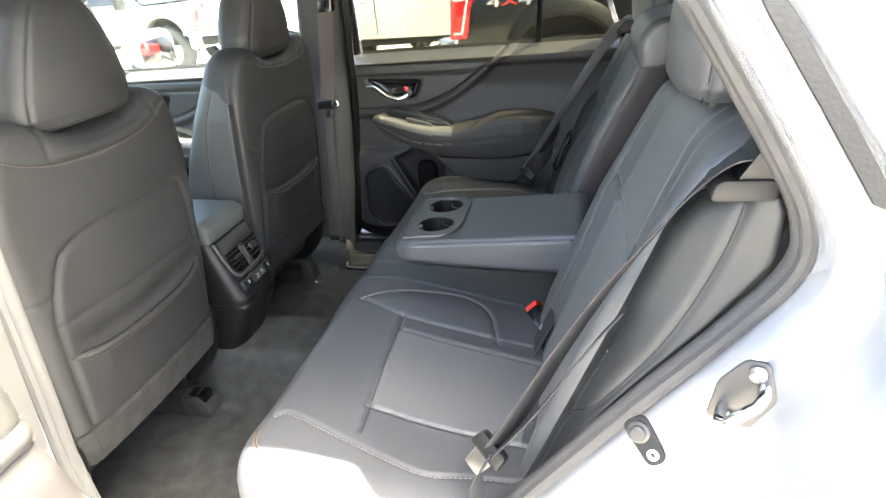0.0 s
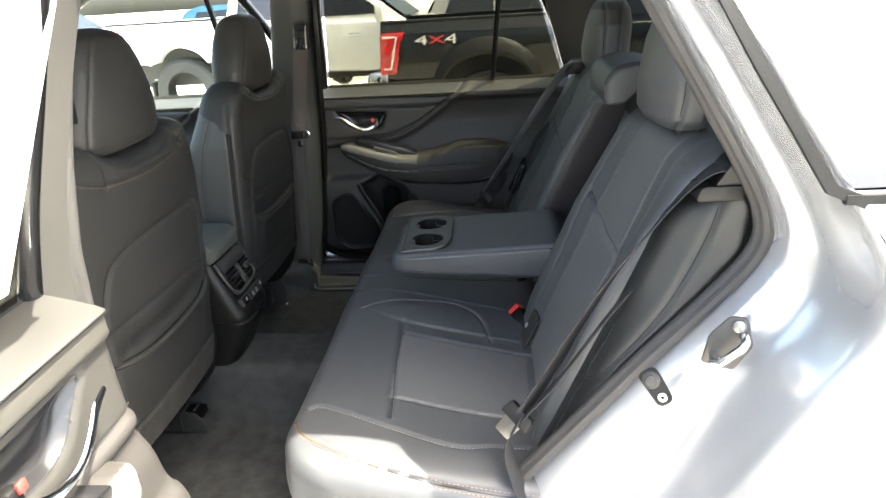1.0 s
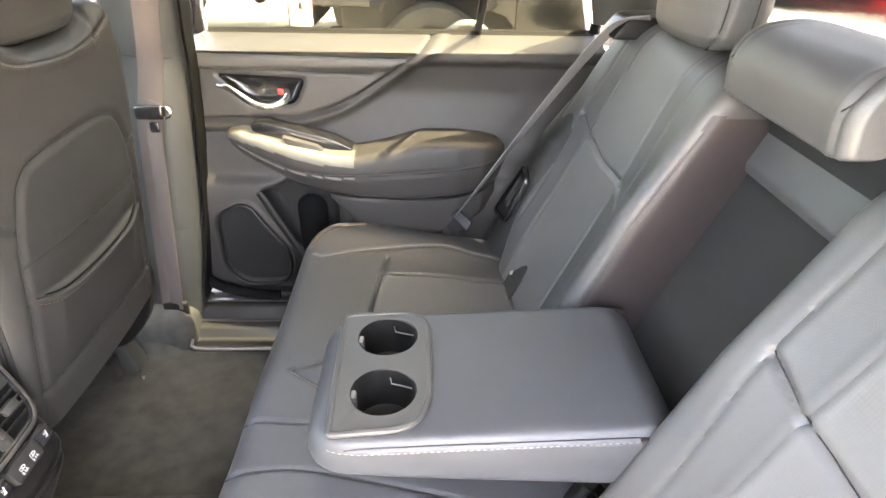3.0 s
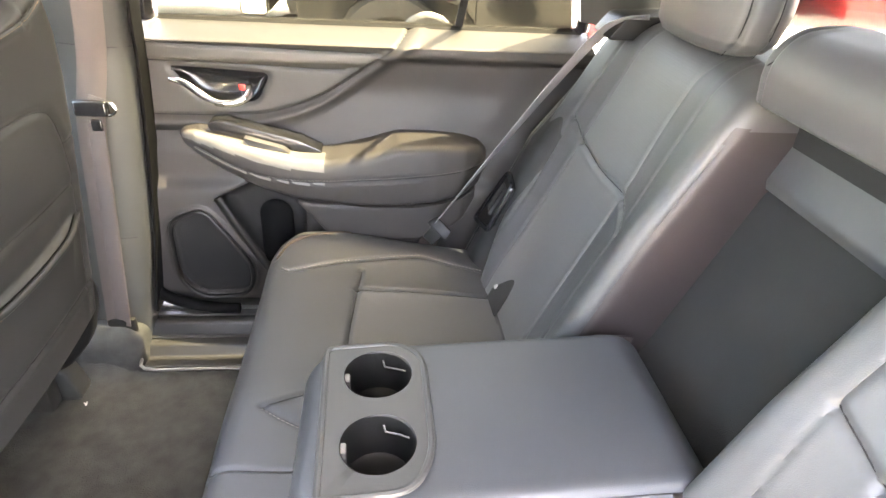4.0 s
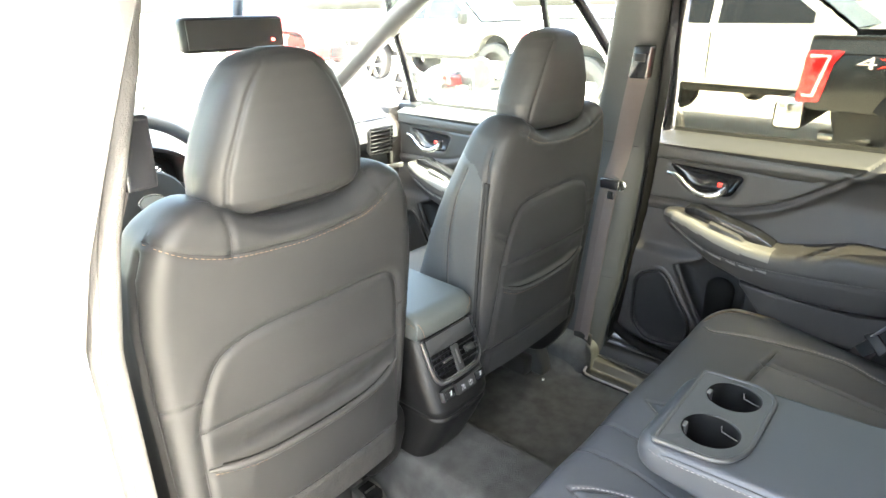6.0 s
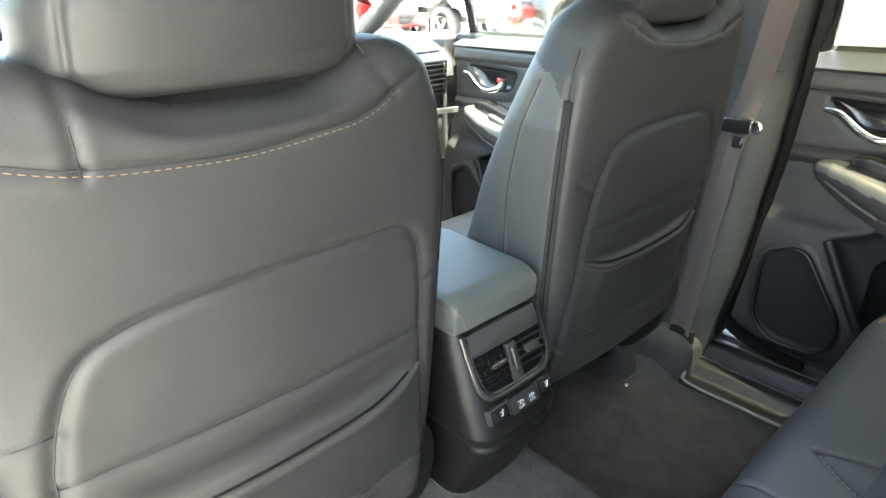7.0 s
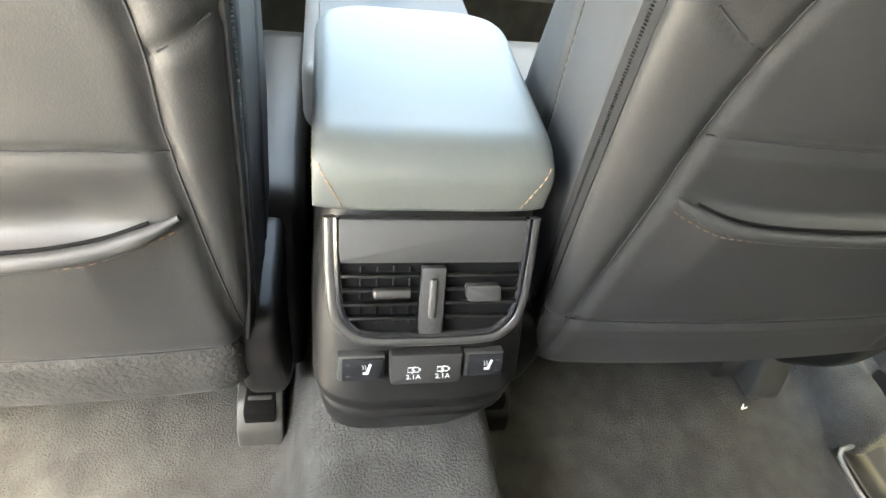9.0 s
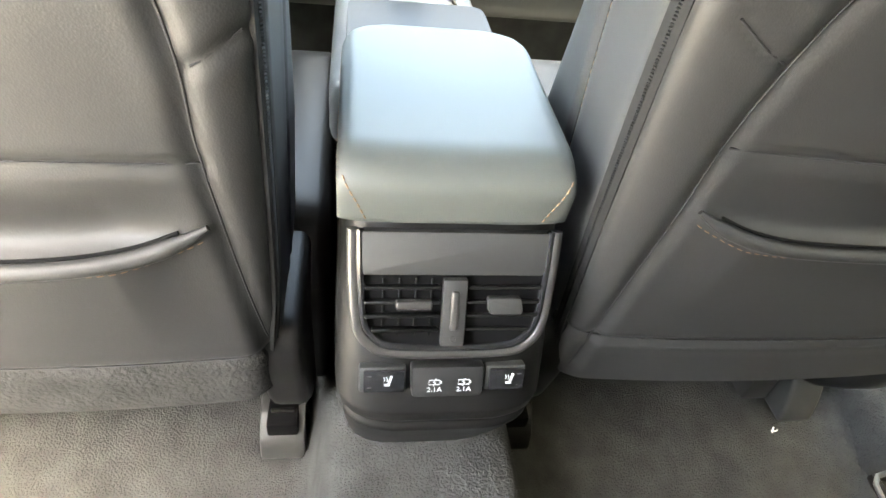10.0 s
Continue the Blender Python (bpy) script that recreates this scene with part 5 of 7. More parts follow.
flip = pose(0, 0, 0, 0, 180, 0)
reparent(part("striker_plate", moved(pl, M @ flip), DARK_METAL, None, "plated mounting plate"), st)
lp = [(-0.012, -0.022, 0.004), (-0.012, -0.022, 0.030), (-0.006, -0.020, 0.036), (0.010, 0.010, 0.036), (0.012, 0.016, 0.030), (0.012, 0.016, 0.004)]
reparent(part("striker_loop", moved(tube(lp, 0.0058, 12), M @ flip), CHROME, None, "bright steel loop"), st)
for a in ((0.002, 0.026), (-0.004, -0.032)):
    reparent(part("screw_head", moved(lathe([(0.0085, 0.0045), (0.0085, 0.009), (0.006, 0.011), (0.0005, 0.011)], Matrix.Translation((a[0], a[1], 0)), 12), M @ flip), STEEL, None, "plated screw head"), st)
hb = thing("frame_bracket", "small dark steel bracket with a bolt on the silver door frame", "bracket", at=(0.142, -0.70, 0.897))
MB = look((0.140, -0.686, 0.880), (0.140 - 0.30, -0.686 - 0.9, 0.880 + 0.35), -40) @ flip @ Matrix.Diagonal((0.8, 0.8, 0.9, 1))
plate2 = prism(fillet([(-0.014, -0.036, 0.012), (0.014, -0.036, 0.012), (0.018, 0.006, 0.008), (0.018, 0.030, 0.012), (-0.016, 0.030, 0.012), (-0.015, 0.0, 0.006)], 0.01), "z", 0.0, 0.007, 0.002)
reparent(part("bracket_plate", moved(plate2, MB), RUBBER, None, "dark steel plate"), hb)
reparent(part("bolt_head", moved(lathe([(0.0145, 0.006), (0.0145, 0.012), (0.0105, 0.013), (0.0105, 0.019), (0.008, 0.021), (0.0005, 0.021)], Matrix.Translation((0.001, 0.012, 0)), 6 * 4), MB), DARK_METAL, None, "steel bolt head"), hb)
reparent(part("rivet", moved(lathe([(0.009, 0.006), (0.007, 0.0075), (0.0045, 0.0075), (0.0005, 0.006)], Matrix.Translation((0.0, -0.022, 0)), 16), MB), PALE_LENS, None, "pale plugged hole"), hb)


# roof, glass area and the closed side
def roof_shape(X, Y):
    Z = 1.63 - 0.08 * ((Y - MID) / 0.60) ** 2 - 0.02 * ((X + 0.1) / 1.3) ** 2
    Z = np.where(X < -1.15, Z - 0.55 * (-1.15 - X) ** 1.15, Z)
    return np.stack([X, Y, Z], -1)


ry = np.linspace(-0.555, 0.575, 22)
rs = grid(np.linspace(-1.28, 1.45, 30), ry, roof_shape)
inner = grid(np.linspace(-1.28, 1.45, 30), ry, lambda X, Y: roof_shape(X, Y) - np.array([0, 0, 0.05]))
reparent(part("roof", rs, PAINT, None, "silver roof panel"), body)
tagged(part("ceiling", inner, HEADLINER), "light grey woven headliner", "headliner", "", "structure")
for sg, yy in ((-1, 0.555), (1, 0.606)):
    rail = [(-1.28, sg * yy, 1.50), (-0.8, sg * yy, 1.535), (-0.2, sg * yy, 1.545), (0.6, sg * yy, 1.54), (1.45, sg * yy, 1.50)]
    reparent(part("roof_rail", tube(smooth_line(rail, 30), 0.035, 12, flat=1.0), PLASTIC_GREY, None, "padded roof edge"), body)
    # front pillars
    ap = smooth_line([(-1.30, sg * yy, 1.50), (-1.55, sg * (yy + 0.035), 1.37), (-1.85, sg * (yy + 0.075), 1.20), (-2.10, sg * (yy + 0.10), 1.06)], 24)
    reparent(part("front_pillar", tube(ap, 0.040, 12, flat=0.8), PLASTIC_GREY, None, "grey front pillar trim"), body)
    reparent(part("tail_pillar", tube([(1.42, sg * yy, 1.50), (1.62, sg * (yy + 0.05), 1.30), (1.72, sg * (yy + 0.08), 1.05), (1.74, sg * (yy + 0.1), 0.6)], 0.055, 12), PLASTIC_GREY, None, "dark rear pillar"), body)

# far side: rear pillar behind the door, quarter glass and lower side
ty = lambda z: 0.835 - np.interp(z, [1.09, 1.3, 1.5], [0.0, 0.10, 0.215])
cp = [(0.10, 1.34), (0.175, 1.12), (0.30, 1.10), (0.36, 1.12), (0.27, 1.34), (0.16, 1.53), (0.02, 1.53)]
V = [(x, ty(z) - 0.02, z) for x, z in cp] + [(x, ty(z) + 0.03, z) for x, z in cp]
n = len(cp)
F = [tuple(range(n)), tuple(range(2 * n - 1, n - 1, -1))] + [(i, i + n, (i + 1) % n + n, (i + 1) % n) for i in range(n)]
reparent(part("rear_pillar", (V, F), PLASTIC_GREY, None, "dark grey pillar trim", 30), body)
low = [(-0.2, 0.70, 0.45), (0.3, 0.72, 0.45)]
side_prof = fillet([(0.715, 1.10), (0.76, 1.135, 0.02), (0.83, 1.12, 0.03), (0.88, 0.9, 0.05), (0.88, 0.5, 0.05), (0.83, 0.36)], 0.02, 5, False) + [(0.80, 0.36), (0.84, 0.52), (0.84, 0.88), (0.79, 1.07), (0.715, 1.07)]
reparent(part("side_panel", loft([[(x, y, z) for y, z in side_prof] for x in (0.24, 0.8, 1.4, 1.75)]), PAINT, None, "silver rear side panel"), body)
reparent(part("cargo_trim", prism([(0.20, 1.09), (1.70, 1.06), (1.70, 0.5), (0.20, 0.5)], "y", 0.70, 0.725, 0.006), PLASTIC_GREY, None, "dark cargo side trim"), body)
reparent(part("cargo_trim", prism([(0.44, 1.09), (1.70, 1.06), (1.70, 0.5), (0.44, 0.5)], "y", -0.70, -0.675, 0.006), PLASTIC_GREY, None, "dark cargo side trim"), body)
reparent(part("cargo_floor", box(0.25, 1.72, -0.70, 0.72, 0.60, 0.64, 0.01), FELT, None, "grey felt cargo floor"), body)
reparent(part("tailgate", box(1.72, 1.78, -0.72, 0.74, 0.45, 1.04, 0.02), PAINT, None, "silver tailgate"), body)
reparent(part("bulkhead", box(-2.16, -2.10, -0.78, 0.80, 0.2, 1.03, 0.02), PLASTIC, None, "dark bulkhead under the windscreen"), body)
reparent(part("bonnet", grid(np.linspace(-3.15, -2.0, 16), np.linspace(-0.82, 0.84, 20), lambda X, Y: np.stack([X, Y, 1.03 - 0.05 * ((Y - MID) / 0.8) ** 2 - 0.16 * ((-2.0 - X) / 1.15) ** 2], -1)), PAINT, None, "silver bonnet"), body)
reparent(part("underbody", box(-3.1, 1.75, -0.76, 0.78, 0.27, 0.33, 0.02), DARK_METAL, None, "dark underbody"), body)


def pane(name, quad, material, label, parent=body):
    q = [Vector(p) for p in quad]
    nrm = (q[1] - q[0]).cross(q[2] - q[0]).normalized() * 0.004
    V = [tuple(p) for p in q] + [tuple(p + nrm) for p in q]
    m = len(q)
    F = [tuple(range(m)), tuple(range(2 * m - 1, m - 1, -1))] + [(i, i + m, (i + 1) % m + m, (i + 1) % m) for i in range(m)]
    ob = part(name, (V, F), material, None, label, 20)
    reparent(ob, parent)
    ob.visible_shadow = material is not CLEAR
    return ob


pane("windscreen", [(-1.27, -0.55, 1.545), (-1.27, 0.58, 1.545), (-2.08, 0.66, 1.045), (-2.08, -0.63, 1.045)], CLEAR, "clear windscreen")
pane("rear_window", [(1.46, -0.55, 1.52), (1.46, 0.58, 1.52), (1.74, 0.62, 1.06), (1.74, -0.6, 1.06)], PRIVACY, "rear window glass")
pane("quarter_glass", [(0.37, ty(1.12), 1.12), (1.40, 0.80, 1.09), (1.38, 0.63, 1.48), (0.19, ty(1.5), 1.50)], PRIVACY, "tinted rear side glass")
wheel = lathe([(0.20, -0.1), (0.33, -0.11), (0.355, -0.08), (0.355, 0.08), (0.33, 0.11), (0.20, 0.1), (0.19, 0.0)], pose(0.62, -0.78, 0.355, 90, 0, 0), 56)
wh = reparent(part("wheel", wheel, TYRE, None, "black rear tyre"), body)
rim_m = lathe([(0.205, -0.09), (0.2, -0.06), (0.08, -0.075), (0.03, -0.085), (0.001, -0.085)], pose(0.62, -0.78, 0.355, 90, 0, 0), 40, False)
reparent(part("rim", rim_m, GREY_PAINT, None, "grey alloy rim"), wh)

# ---- doors ----
SWEEP = smooth_line([(-0.73, 0.918), (-0.60, 0.918), (-0.50, 0.921), (-0.444, 0.930), (-0.37, 0.955), (-0.304, 0.993), (-0.22, 1.055), (-0.149, 1.112), (-0.12, 1.14)], 80)


DOOR_EDGE = fillet([(-0.697, 1.13, 0), (-0.705, 0.95, 0.05), (-0.722, 0.80, 0.05), (-0.742, 0.69, 0.05), (-0.764, 0.556, 0.05), (-0.755, 0.503, 0.03), (-0.724, 0.472, 0.03), (-0.668, 0.449, 0.04), (-0.60, 0.436, 0.04), (0.25, 0.436, 0), (0.25, 1.13, 0)], 0.05, 6)


def door_skin(X, Z):
    sw = np.interp(X, SWEEP[:, 0], SWEEP[:, 1])
    d = Z - sw
    Y = np.full(X.shape, 0.752)
    upper = 0.5 + 0.5 * np.tanh(d / 0.004)
    Y = Y + 0.012 * upper - 0.012 * np.exp(-((d + 0.016) / 0.014) ** 2)
    Y = Y - 0.010 * upper * (0.5 + 0.5 * np.tanh((Z - 1.027) / 0.004))
    Y = Y - 0.006 * upper * (0.5 + 0.5 * np.tanh((Z - 1.062) / 0.004))
    roll = np.clip((Z - 1.066) / 0.026, 0, 1)
    Y = Y + 0.090 * roll ** 1.3
    low = 0.5 - 0.5 * np.tanh((Z - 0.775) / 0.012)
    Y = Y - 0.022 * low * np.exp(-((Z - 0.70) / 0.16) ** 2)
    Y = Y + 0.016 * np.exp(-(((X + 0.20) / 0.26) ** 2 + ((Z - 0.97) / 0.05) ** 2)) * (1 - upper)
    Y = Y - 0.020 * (0.5 + 0.5 * np.tanh((Z - 1.04) / 0.006)) * (1 - upper)
    Y = Y + 0.016 * (0.5 + 0.5 * np.tanh((Z - 0.86) / 0.02)) * (1 - upper)
    Y = Y + 0.02 * np.clip((-0.690 - 0.05 * np.clip((0.9 - Z) / 0.35, 0, 1) - X) / 0.03, 0, 1) ** 2
    Y = Y + 0.03 * np.clip((0.50 - Z) / 0.05, 0, 1) ** 2
    return np.stack([X, Y, Z], -1)


def car_door(name, label, glass_mat, rear=True):
    root = thing(name, label, "car door", "car doors", "", (-0.3, 0.78, 0.46))
    s = Soft(grid(np.arange(-0.772, 0.20, 0.0043), np.r_[np.arange(0.434, 1.058, 0.0040), np.arange(1.060, 1.0935, 0.0018)], door_skin), keep=True)
    hole = fillet([(-0.648, 1.016, 0.012), (-0.452, 1.006, 0.02), (-0.482, 0.946, 0.02), (-0.588, 0.944, 0.03)], 0.02, 6)
    spk = fillet([(-0.690, 0.690, 0.03), (-0.615, 0.722, 0.03), (-0.520, 0.572, 0.04), (-0.535, 0.500, 0.05), (-0.645, 0.492, 0.06), (-0.690, 0.540, 0.05)], 0.03, 8)
    bin_ = fillet([(-0.578, 0.748, 0.012), (-0.500, 0.782, 0.012), (-0.395, 0.735, 0.03), (-0.40, 0.60, 0.03), (-0.49, 0.585, 0.02)], 0.02, 6)
    for line, w, dp in ((SWEEP, 0.004, 0.003), ([(-0.73, 1.062), (-0.235, 1.052)], 0.003, 0.003), ([(-0.73, 1.027), (-0.306, 1.016)], 0.003, 0.003), ([(-0.73, 0.882), (-0.645, 0.884)], 0.003, 0.002),
                        (hole + hole[:1], 0.005, 0.004), (spk + spk[:1], 0.006, 0.005), (bin_ + bin_[:1], 0.006, 0.004)):
        s.seam("y", -1, line, w, dp, snap=0.0024, lim=0.05)
    i = s.pick("y", -1, -2)
    P = s.V[i][:, (0, 2)]
    for poly, dp in ((hole, 0.022), (bin_, 0.035), (spk, 0.010)):
        d, _ = dist2(P, poly + poly[:1])
        s.V[i, 1] += np.where(inside(P, poly), dp * (1 - np.exp(-d / 0.008)), 0)
    d, _ = dist2(P, spk + spk[:1])
    s.V[i, 1] -= 0.006 * np.exp(-((d - 0.006) / 0.006) ** 2) * ~inside(P, spk)
    s.normals()
    C = s.V[s.quads].mean(1)
    keepf = inside(C[:, (0, 2)], DOOR_EDGE)
    s.F = [f for f, k in zip(s.F, keepf) if k]
    s.quads = s.quads[keepf]
    s.normals()
    sw = [tuple(p) for p in SWEEP]
    above = sw + [(0.3, 1.3), (-0.9, 1.3), (-0.9, 0.918)]
    strip = [(-0.73, 1.062), (-0.235, 1.052), (-0.306, 1.016), (-0.73, 1.027)]
    for o in s.panels(root, ("door_panel", SOFT_TRIM, "soft black door panel"), [
            ("handle_recess", GLOSS, "y", -1, hole, "gloss black handle recess"), ("speaker_grille", RUBBER, "y", -1, spk, "black speaker grille"), ("door_bin", RUBBER, "y", -1, bin_, "dark door bin"),
            ("accent_strip", ACCENT, "y", -1, strip, "matt olive-grey accent strip"), ("upper_trim", UPPER_TRIM, "y", -1, above, "dark brown-grey upper trim")]):
        reparent(o, root)
    reparent(part("inner_frame", prism([(-0.690, 1.07), (-0.700, 0.60), (-0.700, 0.44), (0.17, 0.44), (0.17, 1.07)], "y", 0.800, 0.812, 0.002), VOID, None, "dark inner door frame"), root)
    # speaker rim, and the ridge beside it
    reparent(part("speaker_rim", tube([(x, 0.727, z) for x, z in spk + spk[:1]], 0.005, 8, up=(0, 1, 0)), PLASTIC, None, "black speaker rim"), root)
    ridge = [(-0.578, 0.720, 0.752), (-0.545, 0.716, 0.690), (-0.49, 0.712, 0.590), (-0.47, 0.712, 0.56)]
    reparent(part("bin_rib", tube(smooth_line(ridge, 20), 0.010, 10, flat=0.6, up=(0, 1, 0)), PLASTIC, None, "black ridge between speaker and bin"), root)
    rings = []
    for z in np.concatenate([np.linspace(0.585, 0.70, 10), 0.70 + 0.035 * np.sin(np.linspace(0.05, math.pi / 2, 12))]):
        k = 1.0 if z <= 0.70 else math.sqrt(max(0.0004, 1 - ((z - 0.70) / 0.035) ** 2))
        rings.append([(-0.464 + 0.036 * k * math.cos(a), 0.752 - 0.020 * k * max(0, math.sin(a)), z) for a in np.linspace(-0.2, math.pi + 0.2, 24)])
    # The holder bulges; near-black colour stands for the shade of a recess.
    reparent(part("bottle_recess", loft(rings, (True, True)), VOID, None, "near-black bump for the shade in the bottle holder"), root)
    # armrest
    tab = [(-0.638, 0.742, 0.889, 0.878), (-0.628, 0.722, 0.897, 0.866), (-0.60, 0.700, 0.902, 0.852), (-0.55, 0.684, 0.894, 0.826), (-0.48, 0.672, 0.876, 0.794), (-0.40, 0.664, 0.860, 0.772), (-0.34, 0.660, 0.858, 0.764), (-0.27, 0.658, 0.872, 0.760), (-0.20, 0.658, 0.892, 0.760), (-0.12, 0.662, 0.892, 0.766), (-0.06, 0.676, 0.886, 0.778), (-0.025, 0.705, 0.876, 0.795), (-0.008, 0.735, 0.860, 0.82)]
    xs = np.concatenate([np.linspace(-0.638, -0.58, 18), np.arange(-0.575, -0.05, 0.006), np.linspace(-0.05, -0.008, 14)])
    rings = []
    for x in xs:
        yi, zt, zb = along(tab, x)
        r = min(0.02, (zt - zb) * 0.45)
        sec = resample(fillet([(0.775, zt + 0.002, 0.004), (yi + 0.004, zt, r), (yi, (zt + zb) / 2 - 0.004, 0.02), (yi + 0.010, zb, min(r, 0.008)), (0.775, zb + 0.004, 0.004)], r, 6), 70, True)
        rings.append([(x, y, z) for y, z in sec])
    a = Soft(loft(rings))
    line = smooth_line([(-0.60, 0.872), (-0.5, 0.83), (-0.40, 0.815), (-0.25, 0.822), (-0.12, 0.832), (-0.02, 0.84)], 80)
    a.seam("y", -1, line, 0.003, 0.0025, snap=0.0018, lim=0.1)
    a.normals()
    # The front of the armrest is paled where the sun strikes it.
    ar = a.panels(root, ("armrest", SOFT_TRIM, "soft black door armrest"), [("grip", GRIP, "z", 1, [(-0.7, 0.6), (-0.345, 0.6), (-0.345, 0.715), (-0.7, 0.735)], "plastic pull grip paled for the sun on it")])
    for o in ar:
        reparent(o, root)
    Pp, Nn = a.lift("y", -1, line[20:] + [0, 0.0035], 0.0003)
    reparent(part("armrest_stitching", stitches(Pp, Nn), THREAD_GREY, ar[-1], "tan seam stitching"), root)
    # padded panel under the armrest
    pad = [(-0.405, 0.757, 0.768), (-0.375, 0.720, 0.762), (-0.342, 0.682, 0.761), (-0.25, 0.669, 0.758), (-0.16, 0.668, 0.758), (-0.10, 0.684, 0.764), (-0.055, 0.715, 0.774), (-0.03, 0.752, 0.786)]
    rings = []
    for x in np.concatenate([np.linspace(-0.405, -0.33, 16), np.linspace(-0.32, -0.12, 22), np.linspace(-0.11, -0.03, 14)]):
        zb, zt = along(pad, x)
        yi = along(tab, x)[0] + 0.013
        r = max(0.001, min(0.012, (zt - zb) * 0.4))
        sec = resample(fillet([(0.772, zt, 0.002), (yi, zt, r * 0.5), (yi + 0.006, zb, r), (0.772, zb - 0.002, 0.002)], r, 6), 50, True)
        rings.append([(x, y, z) for y, z in sec])
    reparent(part("lower_pad", loft(rings), SOFT_TRIM, None, "soft black pad under the armrest"), root)
    bez = [(-0.575, 0.918), (-0.545, 0.922), (-0.40, 0.885), (-0.352, 0.862), (-0.365, 0.850), (-0.45, 0.868), (-0.57, 0.902)]
    reparent(part("switch_panel", prism(fillet(bez, 0.006, 4), "y", 0.712, 0.760, 0.003), GLOSS, None, "gloss black window switch panel"), root)
    reparent(part("window_switch", prism(fillet([(-0.505, 0.896), (-0.43, 0.875), (-0.412, 0.860), (-0.495, 0.878)], 0.004, 3), "y", 0.694, 0.716, 0.003), PLASTIC_GREY, None, "grey window switch"), root)
    # inside handle: a bright curved lever, and the red mark of the lock
    P = smooth_line([(-0.640, 0.738, 0.996), (-0.612, 0.732, 0.990), (-0.582, 0.726, 0.970), (-0.555, 0.724, 0.956), (-0.525, 0.726, 0.954), (-0.500, 0.732, 0.962), (-0.490, 0.742, 0.976)], 40)
    r = np.interp(np.linspace(0, 1, 40), [0, 0.15, 0.6, 0.9, 1], [0.004, 0.0065, 0.0065, 0.0075, 0.005])
    reparent(part("door_handle", tube(P, r, 10, flat=0.55, up=(0, 1, 0)), CHROME, None, "chrome inside handle"), root)
    reparent(part("lock_button", box(-0.508, -0.490, 0.744, 0.762, 0.958, 0.985, 0.004), PLASTIC, None, "black lock button"), root)
    reparent(part("lock_mark", box(-0.512, -0.500, 0.741, 0.7455, 0.976, 0.988, 0.002), RED, None, "red lock mark"), root)
    # outer skin, window frame and glass
    prof = fillet([(0.838, 1.086), (0.856, 1.090, 0.01), (0.876, 0.98, 0.05), (0.896, 0.80, 0.08), (0.882, 0.55, 0.05), (0.85, 0.42, 0.02)], 0.03, 6, False) + [(0.822, 0.42), (0.846, 0.56), (0.862, 0.8), (0.852, 0.97), (0.834, 1.076)]
    reparent(part("outer_skin", loft([[(x, y, z) for y, z in prof] for x in (-0.715, -0.4, -0.1, 0.13)]), PAINT, None, "silver outer door skin"), root)
    yy = lambda z: 0.837 - np.interp(z, [1.09, 1.3, 1.5], [0.0, 0.10, 0.215])
    fr = [(-0.695, 1.08), (-0.672, 1.20), (-0.645, 1.36), (-0.61, 1.47), (-0.57, 1.512), (-0.3, 1.522), (0.0, 1.512), (0.045, 1.46), (0.11, 1.33), (0.175, 1.18), (0.19, 1.10)]
    frp = smooth_line([(x, yy(z) + 0.002, z) for x, z in fr], 70)
    reparent(part("window_frame", tube(frp, 0.016, 10, flat=0.9, up=(0, 1, 0)), GLOSS, None, "black window frame"), root)
    reparent(part("window_divider", strap([(-0.074, yy(1.10), 1.10), (-0.055, yy(1.3), 1.30), (-0.035, yy(1.5), 1.51)], (1, 0, 0), 0.016, 0.012), RUBBER, None, "black window divider bar"), root)
    reparent(part("window_seal", strap([(-0.69, 0.834, 1.092), (-0.3, 0.834, 1.094), (0.19, 0.834, 1.094)], (0, 0.6, 1), 0.014, 0.006), RUBBER, None, "black window seal"), root)
    q = [(-0.67, yy(1.095), 1.095), (-0.075, yy(1.095), 1.095), (-0.056, yy(1.3), 1.30), (-0.04, yy(1.5), 1.50), (-0.59, yy(1.5), 1.50), (-0.645, yy(1.3), 1.3)]
    pane("window_glass", [q[0], q[1], q[3], q[4]], glass_mat, "car door window glass", root)
    pane("window_glass", [(-0.066, yy(1.095), 1.095), (0.17, yy(1.095), 1.095), (0.03, yy(1.49), 1.49), (-0.03, yy(1.49), 1.49)], glass_mat, "small fixed window glass", root)
    return root


door_r = car_door("rear_door", "closed rear door with chrome handle, speaker and sun-paled pull grip", TINTED)
seal = [(x + np.interp(z, [0.436, 0.5, 0.6], [0, 0.004, 0.006]), 0.733, z + np.interp(z, [0.436, 0.47, 0.55], [0.018, 0.014, 0.0])) for x, z in DOOR_EDGE if z < 1.0 and x < 0.2]
tagged(part("trim_door_seal", tube(resample(np.array(seal), 80), 0.0135, 12, up=(0, 1, 0)), VOID), "thick black rubber seal round the closed door", "door seal", "", "structure")
base = Matrix.Translation(door_r.location)
fd = copy_thing(door_r, Matrix.Translation((-0.94, -0.03, -0.005)) @ base)
tagged(fd, "closed front passenger door with chrome handle")
fd.name = "front_door"
for ob in fd.children:
    if ob.name.startswith("window_glass"):
        ob.data = ob.data.copy()
        ob.data.materials[0] = FRONT_GLASS
H = Vector((-0.654, -0.834, 0))
flip_y = Matrix.Translation((0, 2 * MID, 0)) @ Matrix.Diagonal((1, -1, 1, 1))
swing = Matrix.Translation(H) @ Matrix.Rotation(radians(-89), 4, "Z") @ Matrix.Translation(-H)


def mirrored(ob, m, name, label):
    """A copy of a thing, mirrored across the car and then moved by m."""
    c = copy_thing(ob, Matrix.Translation(ob.location))
    c.matrix_basis = m @ flip_y @ Matrix.Translation(ob.location)
    c.name = name
